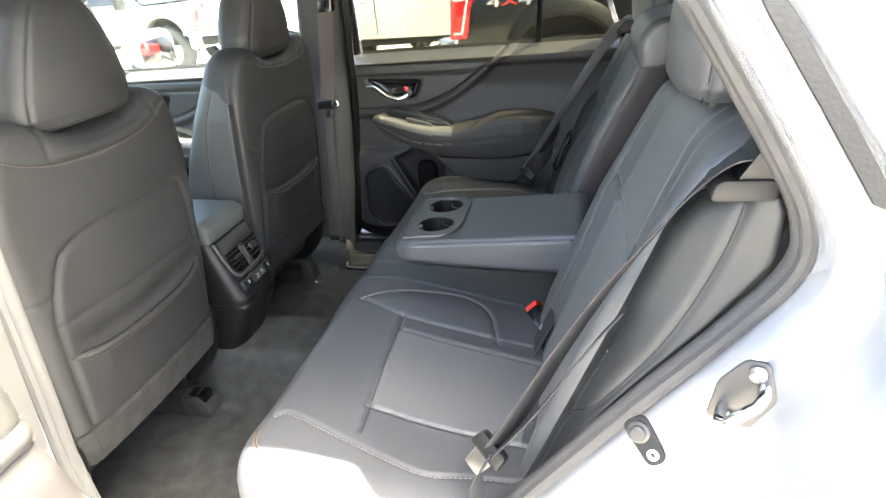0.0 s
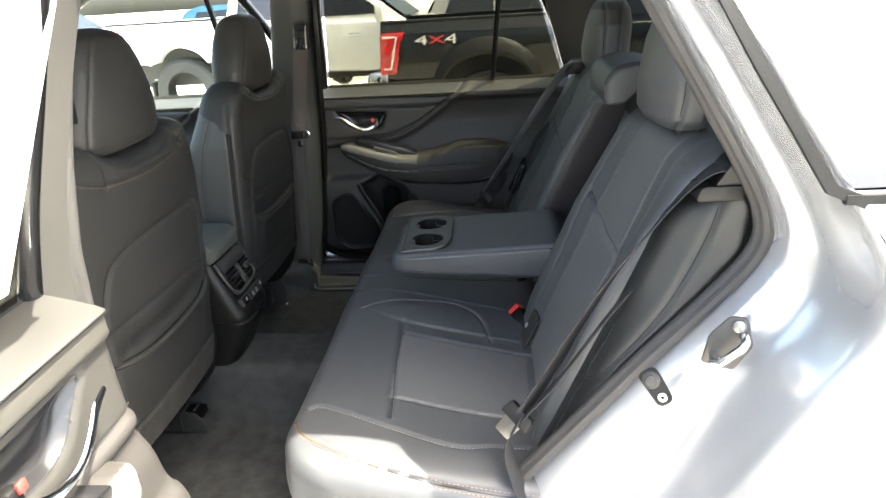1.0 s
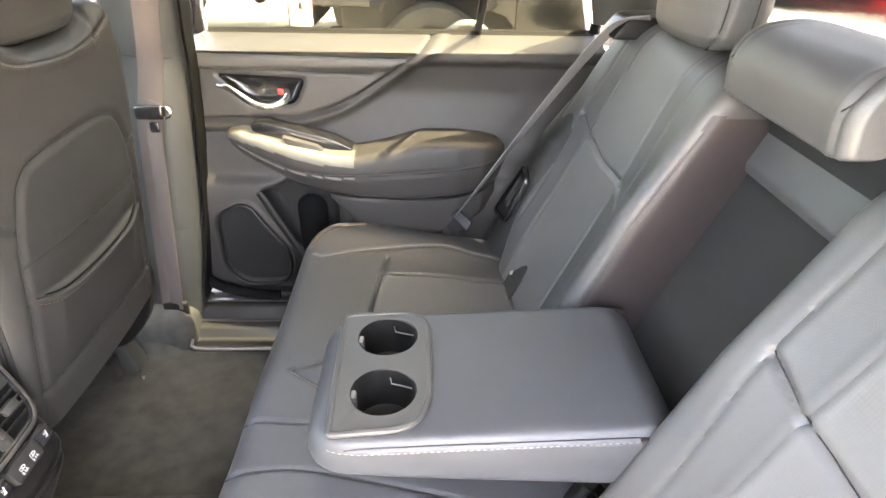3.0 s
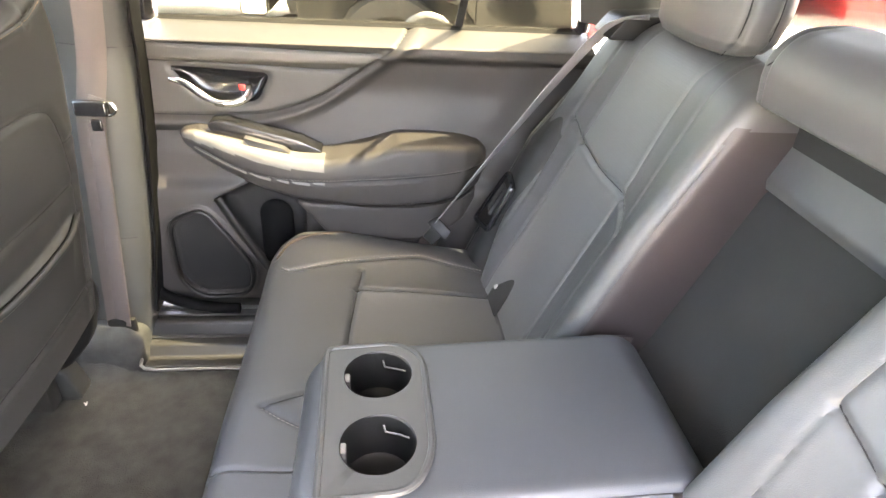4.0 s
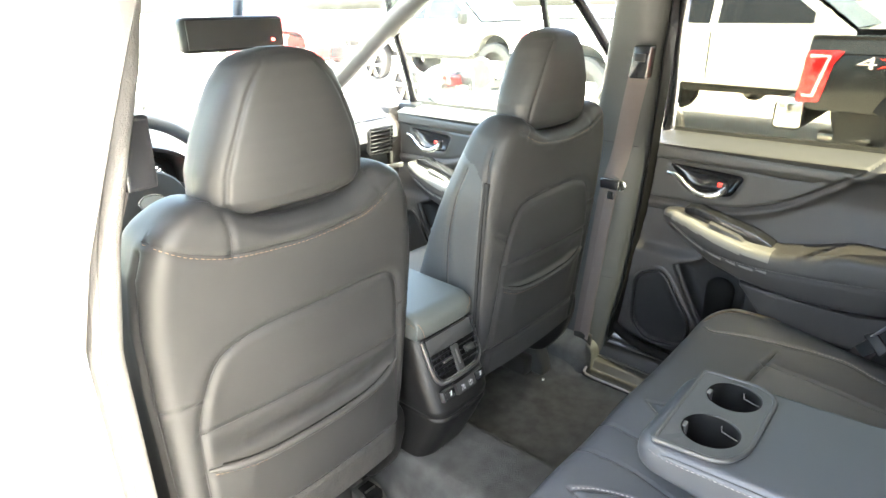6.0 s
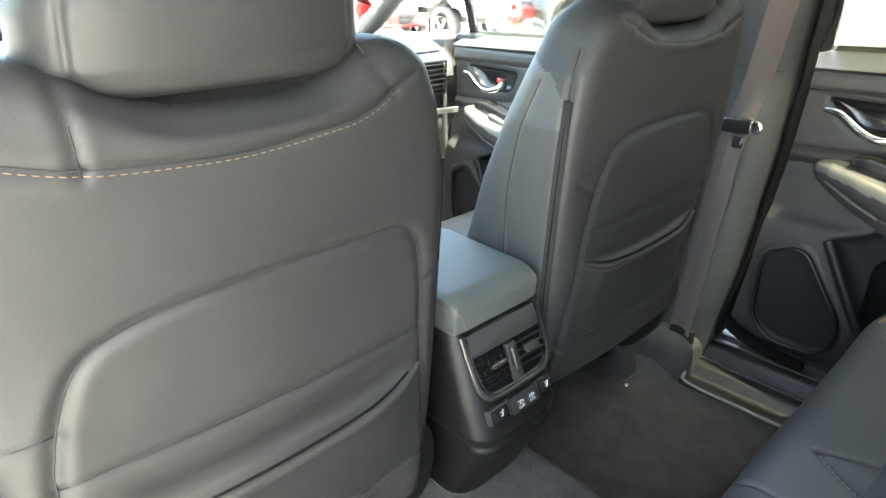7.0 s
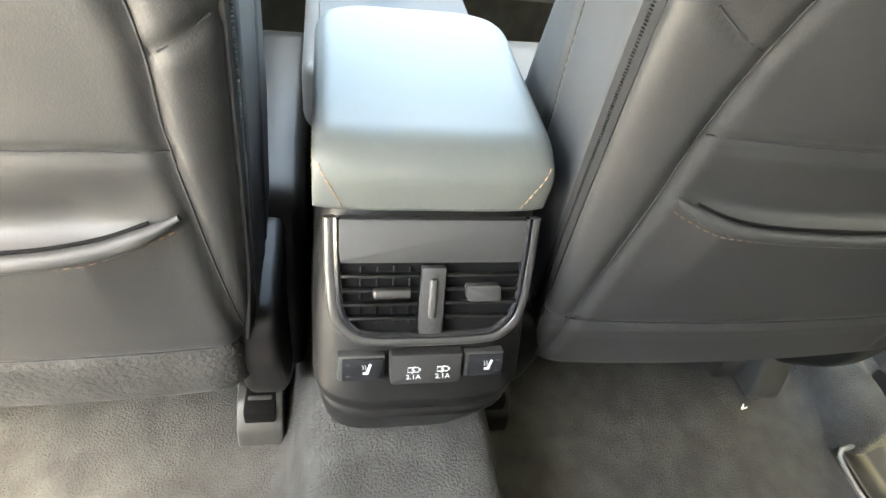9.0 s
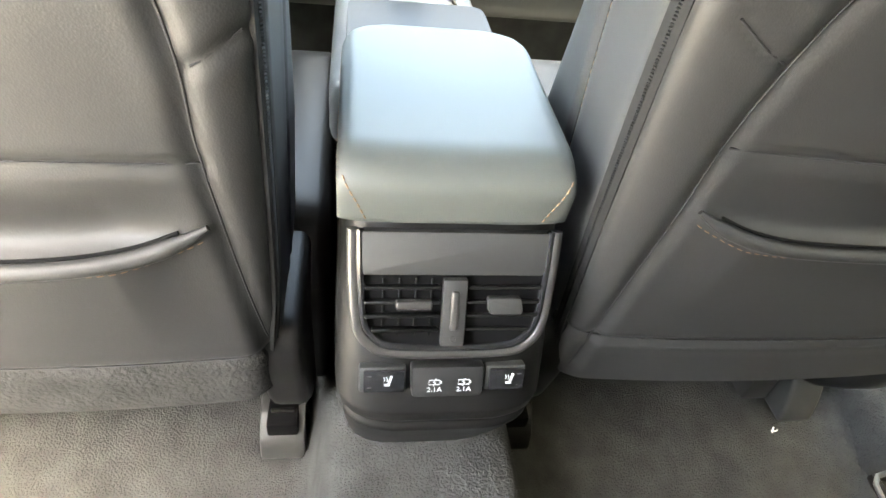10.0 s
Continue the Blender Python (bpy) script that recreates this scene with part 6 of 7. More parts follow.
    return tagged(c, label)


mirrored(door_r, swing, "rear_door", "rear door swung wide open, its pale trim in the sun")
# white price sheet on the open door's glass
sheet_m = swing @ flip_y
on_glass = lambda x, z, o: tuple(sheet_m @ Vector((x, 0.8346 - 0.2126 * (z - 1.095) / 0.405 - o, z)))
sticker = thing("window_sticker", "white printed price sheet taped to the open door's window", "sticker", at=sheet_m @ Vector((-0.43, 0.76, 1.13)))


def on_pane(x0, x1, z0, z1, a, b):
    V = [on_glass(x, z, o) for o in (a, b) for x, z in ((x0, z0), (x1, z0), (x1, z1), (x0, z1))]
    return V, [(0, 1, 2, 3), (7, 6, 5, 4), (0, 4, 5, 1), (1, 5, 6, 2), (2, 6, 7, 3), (3, 7, 4, 0)]


reparent(part("sheet", on_pane(-0.648, -0.25, 1.115, 1.45, 0.007, 0.0075), PAPER, None, "white paper sheet", 20), sticker)
rng = np.random.default_rng(12)
for k in range(26):
    z = 1.435 - k * 0.0118
    if k in (8, 9, 17):
        continue
    x = -0.545
    for w in rng.uniform(0.012, 0.05, 3):
        reparent(part("print_bar", on_pane(x, x + w, z - 0.0022, z + 0.0022, 0.0077, 0.0079), SATIN, None, "grey line of small print", 20), sticker)
        x += w + 0.008
mirrored(fd, Matrix(), "front_door", "closed driver's door beyond the seat")

# ---- centre console ----
con = thing("centre_console", "black centre console with rear air vents, heater buttons and charging ports", "car console", at=(-0.9, 0, 0.37))
tabx = [(0.372, -0.838, 0.074), (0.42, -0.815, 0.076), (0.50, -0.778, 0.079), (0.58, -0.738, 0.082), (0.625, -0.717, 0.083), (0.640, -0.7165, 0.086), (0.652, -0.7158, 0.0875), (0.70, -0.7362, 0.0875), (0.74, -0.7532, 0.086), (0.79, -0.7744, 0.084), (0.803, -0.780, 0.083)]
rings = []
for z in np.concatenate([np.linspace(0.372, 0.62, 40), np.linspace(0.624, 0.66, 20), np.linspace(0.664, 0.803, 34)]):
    x1, w = along(tabx, z)
    if z < 0.648:
        x1 -= 0.003 * math.exp(-((z - 0.635) / 0.004) ** 2)
        w -= 0.002 * math.exp(-((z - 0.635) / 0.004) ** 2)
    sec = resample(fillet([(x1, -w, 0.03), (x1, w, 0.03), (-1.2, w, 0.02), (-1.2, -w, 0.02)], 0.02, 8), 120, True)
    sec[:, 0] += np.where(sec[:, 0] > x1 - 0.1, -0.22 * (np.abs(sec[:, 1]) - w * 0.5).clip(0) , 0)
    rings.append([(x, y - 0.003, z) for x, y in sec])
reparent(part("console_body", loft(rings), PLASTIC, None, "black plastic console body"), con)
# padded lid
prof = resample(fillet([(-0.771, 0.804, 0.004), (-0.766, 0.840, 0.012), (-0.787, 0.856, 0.018), (-0.985, 0.862, 0.02), (-1.014, 0.840, 0.015), (-1.014, 0.804, 0.004)], 0.01, 8), 150, True)
cen = prof.mean(0)
rings = []
LW, LR = 0.0825, 0.013
for e in np.concatenate([LR * (1 - np.cos(np.linspace(0, math.pi / 2, 10))), np.arange(LR + 0.004, 2 * LW - LR, 0.004), 2 * LW - LR * (1 - np.sin(np.linspace(0, math.pi / 2, 10)))]):
    k = min(e, 2 * LW - e)
    ins = LR - math.sqrt(max(0, LR * LR - max(0, LR - k) ** 2))
    d = prof - cen
    p = prof.copy()
    p[:, 1] = np.where(d[:, 1] > 0, cen[1] + d[:, 1] * (1 - ins / 0.040), p[:, 1])
    R = 0.045
    back = R - math.sqrt(max(0, R * R - max(0, R - k) ** 2))
    p[:, 0] += np.where(p[:, 0] < -0.9, back * np.clip((-0.9 - p[:, 0]) / 0.09, 0, 1), 0) - np.where(p[:, 0] > -0.83, 0.12 * back * np.clip((p[:, 0] + 0.83) / 0.05, 0, 1), 0)
    rings.append([(x, -LW - 0.006 + e, z) for x, z in p])
ls = Soft(loft(rings))
for sg in (-1, 1):
    ls.seam("z", 1, [(-1.0, -0.008 + sg * 0.0755), (-0.79, -0.008 + sg * 0.0755)], 0.002, 0.0005, lim=0.2)
ls.normals()
lid = ls.panels(con, ("console_lid", LID, "padded grey leather armrest lid"), [])[0]
reparent(lid, con)
for sg in (-1, 1):
    P, N = ls.lift("x", 1, resample([(-0.006 + sg * 0.0785, 0.842), (-0.006 + sg * 0.070, 0.826), (-0.006 + sg * 0.062, 0.8065)], 30), 0.0004, 0.2)
    reparent(part("lid_stitching", stitches(P, N, 0.0042, 0.0016, 0.0007), THREAD, None, "tan seam stitching"), con)
    P, N = ls.lift("y", sg, resample([(-0.99, 0.838), (-0.90, 0.841), (-0.80, 0.839), (-0.780, 0.834)], 80), 0.0004, 0.2)
    reparent(part("lid_stitching", stitches(P, N, 0.004, 0.0025, 0.0005), THREAD, None, "tan seam stitching"), con)

# rear face of the console: u across, v down the face, w out of it
A, D = Vector((-0.7745, -0.003, 0.800)), Vector((0.0625, 0, -0.147)).normalized()
FACE = Matrix(((0, D.x, -D.z, A.x), (1, 0, 0, A.y), (0, D.z, D.x, A.z), (0, 0, 0, 1)))


def face(vf):
    return moved(vf, FACE)


def fpart(name, vf, mat, label="", parent=con):
    return reparent(part(name, face(vf), mat, None, label), con)


fpart("vent_plate", prism(fillet([(-0.0715, 0.003, 0.003), (0.0715, 0.003, 0.003), (0.0675, 0.036, 0.003), (-0.0675, 0.036, 0.003)], 0.003), "z", -0.006, 0.0045, 0.0012), PLATE, "dark grey plate above the vents")
U = [(-0.0745, 0.002), (-0.0735, 0.040), (-0.070, 0.078), (-0.060, 0.094), (-0.045, 0.100), (0.0, 0.1015), (0.045, 0.100), (0.060, 0.094), (0.070, 0.078), (0.0735, 0.040), (0.0745, 0.002)]
UL = smooth_line(U, 80)
fpart("vent_surround", tube([(u, v, 0.0005) for u, v in UL], 0.0045, 10, flat=0.9), DARK_SATIN, "dark satin vent surround")
fpart("vent_surround", tube([(u * 0.935, 0.002 + (v - 0.002) * 0.945, 0.002) for u, v in UL], 0.0032, 8), GLOSS, "black inner vent edge")
# The console is solid here; this plate paints the vent's dark depth.
fpart("vent_back", prism([(u * 0.93, v) for u, v in UL if v > 0.036] , "z", -0.006, -0.001, 0), VOID, "near-black plate for the shade in the vent")
for sgn in (-1, 1):
    for v in (0.0455, 0.0570, 0.0680, 0.0795):
        lim = 0.0655 if v < 0.07 else 0.060
        a, b = (0.011, lim) if sgn > 0 else (-lim, -0.010)
        sl = box(a, b, v - 0.0013, v + 0.0013, -0.001, 0.0075, 0.0008, 1)
        fpart("vent_slat", moved(sl, Matrix.Translation((0, v, 0.004)) @ Matrix.Rotation(0.35 if sgn > 0 else 0.15, 4, "X") @ Matrix.Translation((0, -v, -0.004))), SLAT, "black vent slat")
    if sgn < 0:
        for u in (-0.052, -0.040, -0.028, -0.016):
            fpart("vent_vane", box(u - 0.0007, u + 0.0007, 0.040, 0.086, -0.0005, 0.0012, 0.0003, 1), SLAT, "thin upright vane")
fpart("vent_knob", box(-0.0435, -0.0165, 0.054, 0.0605, 0.004, 0.0125, 0.002, 3), DARK_SATIN, "bright ribbed vent knob")
fpart("vent_knob", prism(fillet([(0.024, 0.051, 0.003), (0.050, 0.051, 0.003), (0.0525, 0.0645, 0.003), (0.0265, 0.0645, 0.003)], 0.003), "z", 0.004, 0.012, 0.002), PLATE, "grey vent knob")
fpart("vent_divider", box(-0.0085, 0.0095, 0.038, 0.092, 0.001, 0.009, 0.0015), PLATE, "grey bar between the vents")
fpart("thumb_wheel", box(-0.0025, 0.0035, 0.046, 0.078, 0.004, 0.0115, 0.002, 3), DARK_SATIN, "dark satin vent thumb wheel")
fpart("thumb_mark", tube([(0.0005 + 0.0022 * math.cos(a), 0.0855 + 0.0022 * math.sin(a), 0.0092) for a in np.linspace(0, 2 * math.pi, 14)], 0.0003, 5), PLASTIC_GREY, "grey vent symbol")
for u0, u1, nm in ((-0.065, -0.0335, "heater_button"), (0.033, 0.0615, "heater_button")):
    fpart("button_frame", box(u0 - 0.0035, u1 + 0.001, 0.1125, 0.1345, -0.008, 0.0025, 0.002), PLATE, "button surround")
    fpart(nm, box(u0, u1, 0.1145, 0.1335, 0.0, 0.0045, 0.0012), GLOSS, "gloss black seat heater button")
    c = (u0 + u1) / 2 + (0.001 if u0 < 0 else 0.0)
    icon = [box(c - 0.001, c + 0.0035, 0.1255, 0.1275, 0.0044, 0.0049, 0, 1), moved(box(-0.001, 0.001, -0.004, 0.004, 0.0044, 0.0049, 0, 1), Matrix.Translation((c + 0.0035, 0.1225, 0)) @ Matrix.Rotation(0.3, 4, "Z"))]
    icon += [tube([(c - 0.001 + k * 0.002, 0.1235, 0.0047), (c - 0.0005 + k * 0.002, 0.1215, 0.0047), (c - 0.0015 + k * 0.002, 0.1195, 0.0047)], 0.0003, 5) for k in (0, 1)]
    fpart("heater_icon", join(*icon), PRINT, "white seat heater symbol")
    e = u0 + 0.0045 if u0 < 0 else u1 - 0.0045
    fpart("button_lamp", join(box(e - 0.0016, e + 0.0016, 0.1185, 0.1192, 0.0044, 0.0048, 0, 1), box(e - 0.0016, e + 0.0016, 0.1285, 0.1292, 0.0044, 0.0048, 0, 1)), PLASTIC_GREY, "dim indicator bars")
fpart("port_cover", prism(fillet([(-0.029, 0.1105, 0.003), (0.0285, 0.1105, 0.003), (0.0275, 0.137, 0.004), (-0.028, 0.137, 0.004)], 0.003), "z", -0.008, 0.007, 0.0018), PORT, "grey charging port cover")


def lettering(text, size, depth=0.0003):
    cu = bpy.data.curves.new("lettering", "FONT")
    cu.body, cu.size, cu.align_x, cu.align_y, cu.extrude = text, size, "CENTER", "CENTER", depth
    ob = new("lettering", cu)
    me = bpy.data.meshes.new_from_object(ob.evaluated_get(bpy.context.evaluated_depsgraph_get()))
    vf = [tuple(v.co) for v in me.vertices], [tuple(p.vertices) for p in me.polygons]
    bpy.data.objects.remove(ob)
    bpy.data.curves.remove(cu)
    bpy.data.meshes.remove(me)
    return vf


for u in (-0.0105, 0.0125):
    t = moved(lettering("2.1A", 0.0056, 0.0002), Matrix.Translation((u, 0.130, 0.0073)) @ Matrix.Diagonal((1.12, -1, 1, 1)))
    fpart("port_print", (t[0], [f[::-1] for f in t[1]]), PRINT, "white lettering reading 2.1A")
    bat = [(u - 0.0045, 0.1215), (u + 0.0040, 0.1215), (u + 0.0040, 0.1255), (u - 0.0045, 0.1255)]
    fpart("port_icon", join(tube([(a, b, 0.0073) for a, b in bat + bat[:2]], 0.00035, 5), box(u + 0.0041, u + 0.0055, 0.1225, 0.1245, 0.0070, 0.0075, 0, 1), tube([(u + 0.001, 0.1205, 0.0073), (u - 0.0012, 0.1237, 0.0073), (u + 0.0008, 0.1237, 0.0073), (u - 0.0012, 0.1268, 0.0073)], 0.0004, 5)), PRINT, "white battery symbol")
# forward part: cup holders, gear lever surround
reparent(part("console_top", box(-1.75, -1.018, -0.104, 0.086, 0.70, 0.785, 0.02, 4), BOLSTER, None, "grey leather console flank"), con)
reparent(part("gear_surround", prism(fillet([(-1.19, -0.068), (-1.19, 0.056), (-1.42, 0.05), (-1.42, -0.062)], 0.035, 6), "z", 0.784, 0.794, 0.004), CHROME, None, "chrome gear surround"), con)
reparent(part("gear_gate", prism(fillet([(-1.199, -0.059), (-1.199, 0.047), (-1.41, 0.042), (-1.41, -0.054)], 0.028, 6), "z", 0.788, 0.797, 0.002), GLOSS, None, "gloss black gear gate"), con)
reparent(part("gear_slot", box(-1.225, -1.213, -0.035, 0.025, 0.796, 0.799, 0.001, 1), SATIN, None, "satin strip on the gear gate"), con)
reparent(part("gear_lever", box(-1.33, -1.29, -0.03, 0.02, 0.79, 0.88, 0.012, 4), LEATHER, None, "black leather gear lever"), con)

# ---- rear belts, buckles and brackets ----
lb = thing("seat_belt", "rear seat belt drawn down beside the open doorway, darkened for shade", "seat belt", "seat belts", "", (0.0, -0.62, 0.66))
P = smooth_line([(0.245, -0.578, 1.156), (0.222, -0.572, 1.148), (0.190, -0.567, 1.115), (0.150, -0.567, 1.06), (0.100, -0.570, 0.99), (0.048, -0.577, 0.905), (0.000, -0.589, 0.82), (-0.035, -0.598, 0.765)], 70)
reparent(part("webbing", strap(P, np.linspace((0.35, 0.9, 0.1), (0.65, 0.7, -0.2), 70), 0.047, 0.0022), WEBBING_SHADED, None, "woven webbing darkened for shade"), lb)
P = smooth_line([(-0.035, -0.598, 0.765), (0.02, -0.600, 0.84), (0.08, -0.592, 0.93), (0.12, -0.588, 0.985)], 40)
reparent(part("webbing", strap(P + [0.003, -0.003, -0.005], (0.35, 0.95, -0.1), 0.044, 0.0022), WEBBING_SHADED, None, "second run of webbing darkened for shade"), lb)
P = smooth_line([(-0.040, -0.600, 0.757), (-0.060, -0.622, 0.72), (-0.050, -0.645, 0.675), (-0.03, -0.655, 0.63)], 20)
reparent(part("webbing", strap(P, (0.25, 0.95, 0), 0.040, 0.0022), WEBBING_SHADED, None, "lower webbing darkened for shade"), lb)
TM = look((-0.042, -0.600, 0.760), (-0.30, -1.25, 1.05), 35) @ pose(0, 0, 0, 0, 180, 0)
tg = prism(fillet([(-0.028, -0.014), (0.028, -0.014), (0.024, 0.012), (-0.024, 0.012)], 0.006, 4), "z", -0.008, 0.008, 0.004)
reparent(part("belt_tongue", moved(tg, TM), PLASTIC, None, "grey plastic tongue housing"), lb)
reparent(part("tongue_plate", moved(prism(fillet([(-0.014, -0.045), (0.014, -0.045), (0.016, -0.012), (-0.016, -0.012)], 0.004, 3), "z", -0.0016, 0.0016, 0.001), TM), STEEL, None, "dull metal tongue"), lb)
rt = thing("belt_outlet", "grey plastic belt outlet above the side bolster", "belt outlet", at=(0.25, -0.64, 1.12))
reparent(part("outlet_cover", prism(fillet([(0.194, 1.112, 0.008), (0.256, 1.112, 0.004), (0.256, 1.134, 0.004), (0.20, 1.134, 0.01)], 0.006, 4), "y", -0.604, -0.556, 0.006), PLASTIC, None, "dark outlet cover"), rt)
reparent(part("outlet_hood", prism(fillet([(0.218, 1.132, 0.006), (0.262, 1.132, 0.004), (0.262, 1.168, 0.01), (0.24, 1.168, 0.015)], 0.006, 5), "y", -0.600, -0.552, 0.008, 3), PLASTIC, None, "dark grey outlet hood"), rt)
rb = thing("seat_belt", "rear passenger seat belt stretched from shoulder to side, brightened for sun", "seat belt", "seat belts", "", (-0.1, 0.69, 0.66))
P = smooth_line([(0.215, 0.565, 1.168), (0.180, 0.580, 1.160), (0.146, 0.600, 1.132), (0.078, 0.628, 1.028), (-0.006, 0.652, 0.893), (-0.093, 0.668, 0.757), (-0.112, 0.672, 0.728)], 60)
reparent(part("webbing", strap(P, np.linspace((0.62, 0.62, -0.3), (0.36, 0.93, -0.1), 60), 0.046, 0.0022), WEBBING_LIT, None, "woven webbing brightened for the sun"), rb)
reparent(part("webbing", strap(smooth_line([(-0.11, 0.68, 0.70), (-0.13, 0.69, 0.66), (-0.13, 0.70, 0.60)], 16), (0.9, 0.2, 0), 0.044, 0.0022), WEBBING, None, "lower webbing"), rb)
reparent(part("belt_tongue", moved(tg, look((-0.105, 0.672, 0.708), (-0.3, -0.3, 1.1), 40) @ pose(0, 0, 0, 0, 180, 0)), PLASTIC, None, "black tongue housing"), rb)
reparent(part("tongue_plate", moved(prism(fillet([(-0.014, -0.04), (0.014, -0.04), (0.016, 0.0), (-0.016, 0.0)], 0.004, 3), "z", 0.004, 0.007, 0.001), look((-0.105, 0.672, 0.708), (-0.3, -0.3, 1.1), 40) @ pose(0, 0, 0, 0, 180, 0)), RUBBER, None, "dark metal tongue"), rb)
rt2 = thing("belt_outlet", "dark plastic belt outlet on the passenger-side shelf", "belt outlet", at=(0.2, 0.6, 1.14))
reparent(part("outlet_hood", prism(fillet([(0.15, 1.130), (0.28, 1.130), (0.28, 1.172), (0.18, 1.168)], 0.01, 4), "y", 0.570, 0.66, 0.008, 3), PLASTIC, None, "dark outlet hood"), rt2)
lr = thing("release_bezel", "black plastic release lever frame on the outer bolster", "seat lever", at=(0.02, 0.66, 0.79))
fr = fillet([(0.707, 0.715), (0.664, 0.844), (0.607, 0.838), (0.604, 0.739)], 0.012, 5)
on_bolster = lambda y, z, o: (-0.322 + 0.42 * z - o, y, z)
reparent(part("bezel_frame", tube([on_bolster(y, z, 0.003) for y, z in fr + fr[:1]], 0.0055, 8, up=(1, 0, 0)), GLOSS, None, "gloss black frame"), lr)
inset = [(0.648 + (y - 0.648) * 0.9, 0.782 + (z - 0.782) * 0.9) for y, z in fr]
n = len(inset)
reparent(part("release_lever", ([on_bolster(y, z, 0.002) for y, z in inset] + [on_bolster(y, z, -0.02) for y, z in inset], [tuple(range(n)), tuple(range(2 * n - 1, n - 1, -1))] + [(i, i + n, (i + 1) % n + n, (i + 1) % n) for i in range(n)]), RUBBER, None, "dark release lever", 30), lr)
grip = [(0.640, 0.760), (0.628, 0.820), (0.650, 0.822), (0.662, 0.765)]
reparent(part("lever_grip", tube([on_bolster(y, z, 0.004) for y, z in grip + grip[:1]], 0.004, 8, up=(1, 0, 0)), PLASTIC_GREY, None, "grey lever grip"), lr)


def buckle(m, red, label):
    root = thing("belt_buckle", label, "seat belt buckle", "belt buckles", "", m.translation)
    reparent(part("buckle_body", moved(prism(fillet([(-0.019, -0.05), (0.019, -0.05), (0.021, 0.03), (-0.021, 0.03)], 0.006, 4), "z", -0.011, 0.011, 0.004), m), GLOSS, None, "black buckle housing"), root)
    reparent(part("release_button", moved(box(-0.0165, 0.0165, -0.006, 0.044, -0.008, 0.0140, 0.003), m), RED if red else PLASTIC, None, "red release button" if red else "dark release button"), root)
    reparent(part("tongue_slot", moved(box(-0.014, 0.014, 0.0425, 0.0446, -0.0075, -0.0045, 0.0005, 1), m), RUBBER, None, "tongue slot"), root)


buckle(look((-0.020, -0.108, 0.644), (-0.50, -0.45, 1.05), 0) @ pose(0, 0, 0, 0, 0, -62), True, "black belt buckle with a red button in the seat gap")
buckle(look((0.012, -0.045, 0.642), (-0.4, 0.05, 1.1), 0) @ pose(0, 0, 0, 0, 0, -40), False, "dark belt buckle tucked in the seat gap")
buckle(look((0.0, 0.15, 0.640), (-0.5, 0.25, 1.05), 0) @ pose(0, 0, 0, 0, 0, -60), True, "black belt buckle with a red button beside the armrest")
for yy, lab in ((-0.165, "small metal anchor stud in the seat gap"), (0.505, "small pale anchor stud in the seat gap")):
    ism = thing("anchor_flap", "black fabric flap with a snap over the child seat anchor", "anchor flap", "anchor flaps", "", (-0.01, yy, 0.63))
    reparent(part("flap", moved(prism(fillet([(-0.035, -0.05), (0.03, -0.05), (0.03, 0.05), (-0.035, 0.04)], 0.01, 4), "z", -0.002, 0.002, 0.0015), look((-0.004, yy - 0.02, 0.668), (-0.6, yy - 0.05, 1.0), 0) @ pose(0, 0, 0, 0, 0, -10)), FABRIC, None, "dark fabric flap"), ism)
    reparent(part("snap", lathe([(0.0065, 0.0), (0.006, 0.003), (0.0005, 0.004)], look((-0.008, yy, 0.668), (-0.6, yy - 0.05, 1.0), 0) @ pose(0, 0, 0, 0, 180, 0) @ pose(0, 0, 0, 0, 180, 0) , 14), PALE_LENS, None, "pale snap"), ism)

# ---- dashboard, wheel and mirror ----
dash = thing("dashboard", "black dashboard with side air vents and lit instruments", "dashboard", at=(-1.7, 0, 0.6))
prof = resample(fillet([(-2.10, 1.035), (-1.72, 1.082, 0.06), (-1.50, 1.070, 0.04), (-1.435, 1.020, 0.02), (-1.425, 0.965, 0.02), (-1.50, 0.93, 0.03), (-1.48, 0.82, 0.04), (-1.62, 0.55, 0.05), (-2.10, 0.5, 0.02)], 0.02, 6), 90, True)
reparent(part("dash_pad", loft([[(x - 0.20, y, z) for x, z in prof] for y in np.linspace(-0.675, 0.711, 20)]), DASH_SKIN, None, "soft black dash pad"), dash)
reparent(part("dash_seam", strap([(-1.652, y, 1.047) for y in np.linspace(-0.1, 0.68, 10)], (0.5, 0, 1), 0.006, 0.003), GLOSS, None, "dark joint line"), dash)
vent = thing("dash_vent", "black slatted air vent at the dashboard's end", "air vent", "", "", (-1.41, 0.53, 1.02))
# Flat black plate for the shaded depth behind the slats.
reparent(part("vent_back", prism(fillet([(0.435, 0.960), (0.60, 0.955), (0.615, 1.055), (0.45, 1.055)], 0.015, 4), "x", -1.428, -1.412, 0.004), RUBBER, None, "near-black plate for the shade in the vent"), vent)
for k in range(6):
    z = 0.968 + k * 0.016
    reparent(part("vent_slat", box(-1.416, -1.400, 0.440 + k * 0.002, 0.606 + k * 0.0015, z - 0.002, z + 0.002, 0.001, 1), PLASTIC, None, "black slat"), vent)
reparent(part("vent_rim", tube([(-1.408, y, z) for y, z in [(0.434, 0.958), (0.602, 0.952), (0.618, 1.058), (0.449, 1.060), (0.434, 0.958)]], 0.005, 8, up=(1, 0, 0)), PLASTIC, None, "black vent frame"), vent)
vent.matrix_basis = Matrix.Translation((-1.618, 0.615, 0.978)) @ Matrix.Diagonal((1, 0.62, 0.86, 1)) @ Matrix.Translation((1.41, -0.527, -1.006)) @ vent.matrix_basis
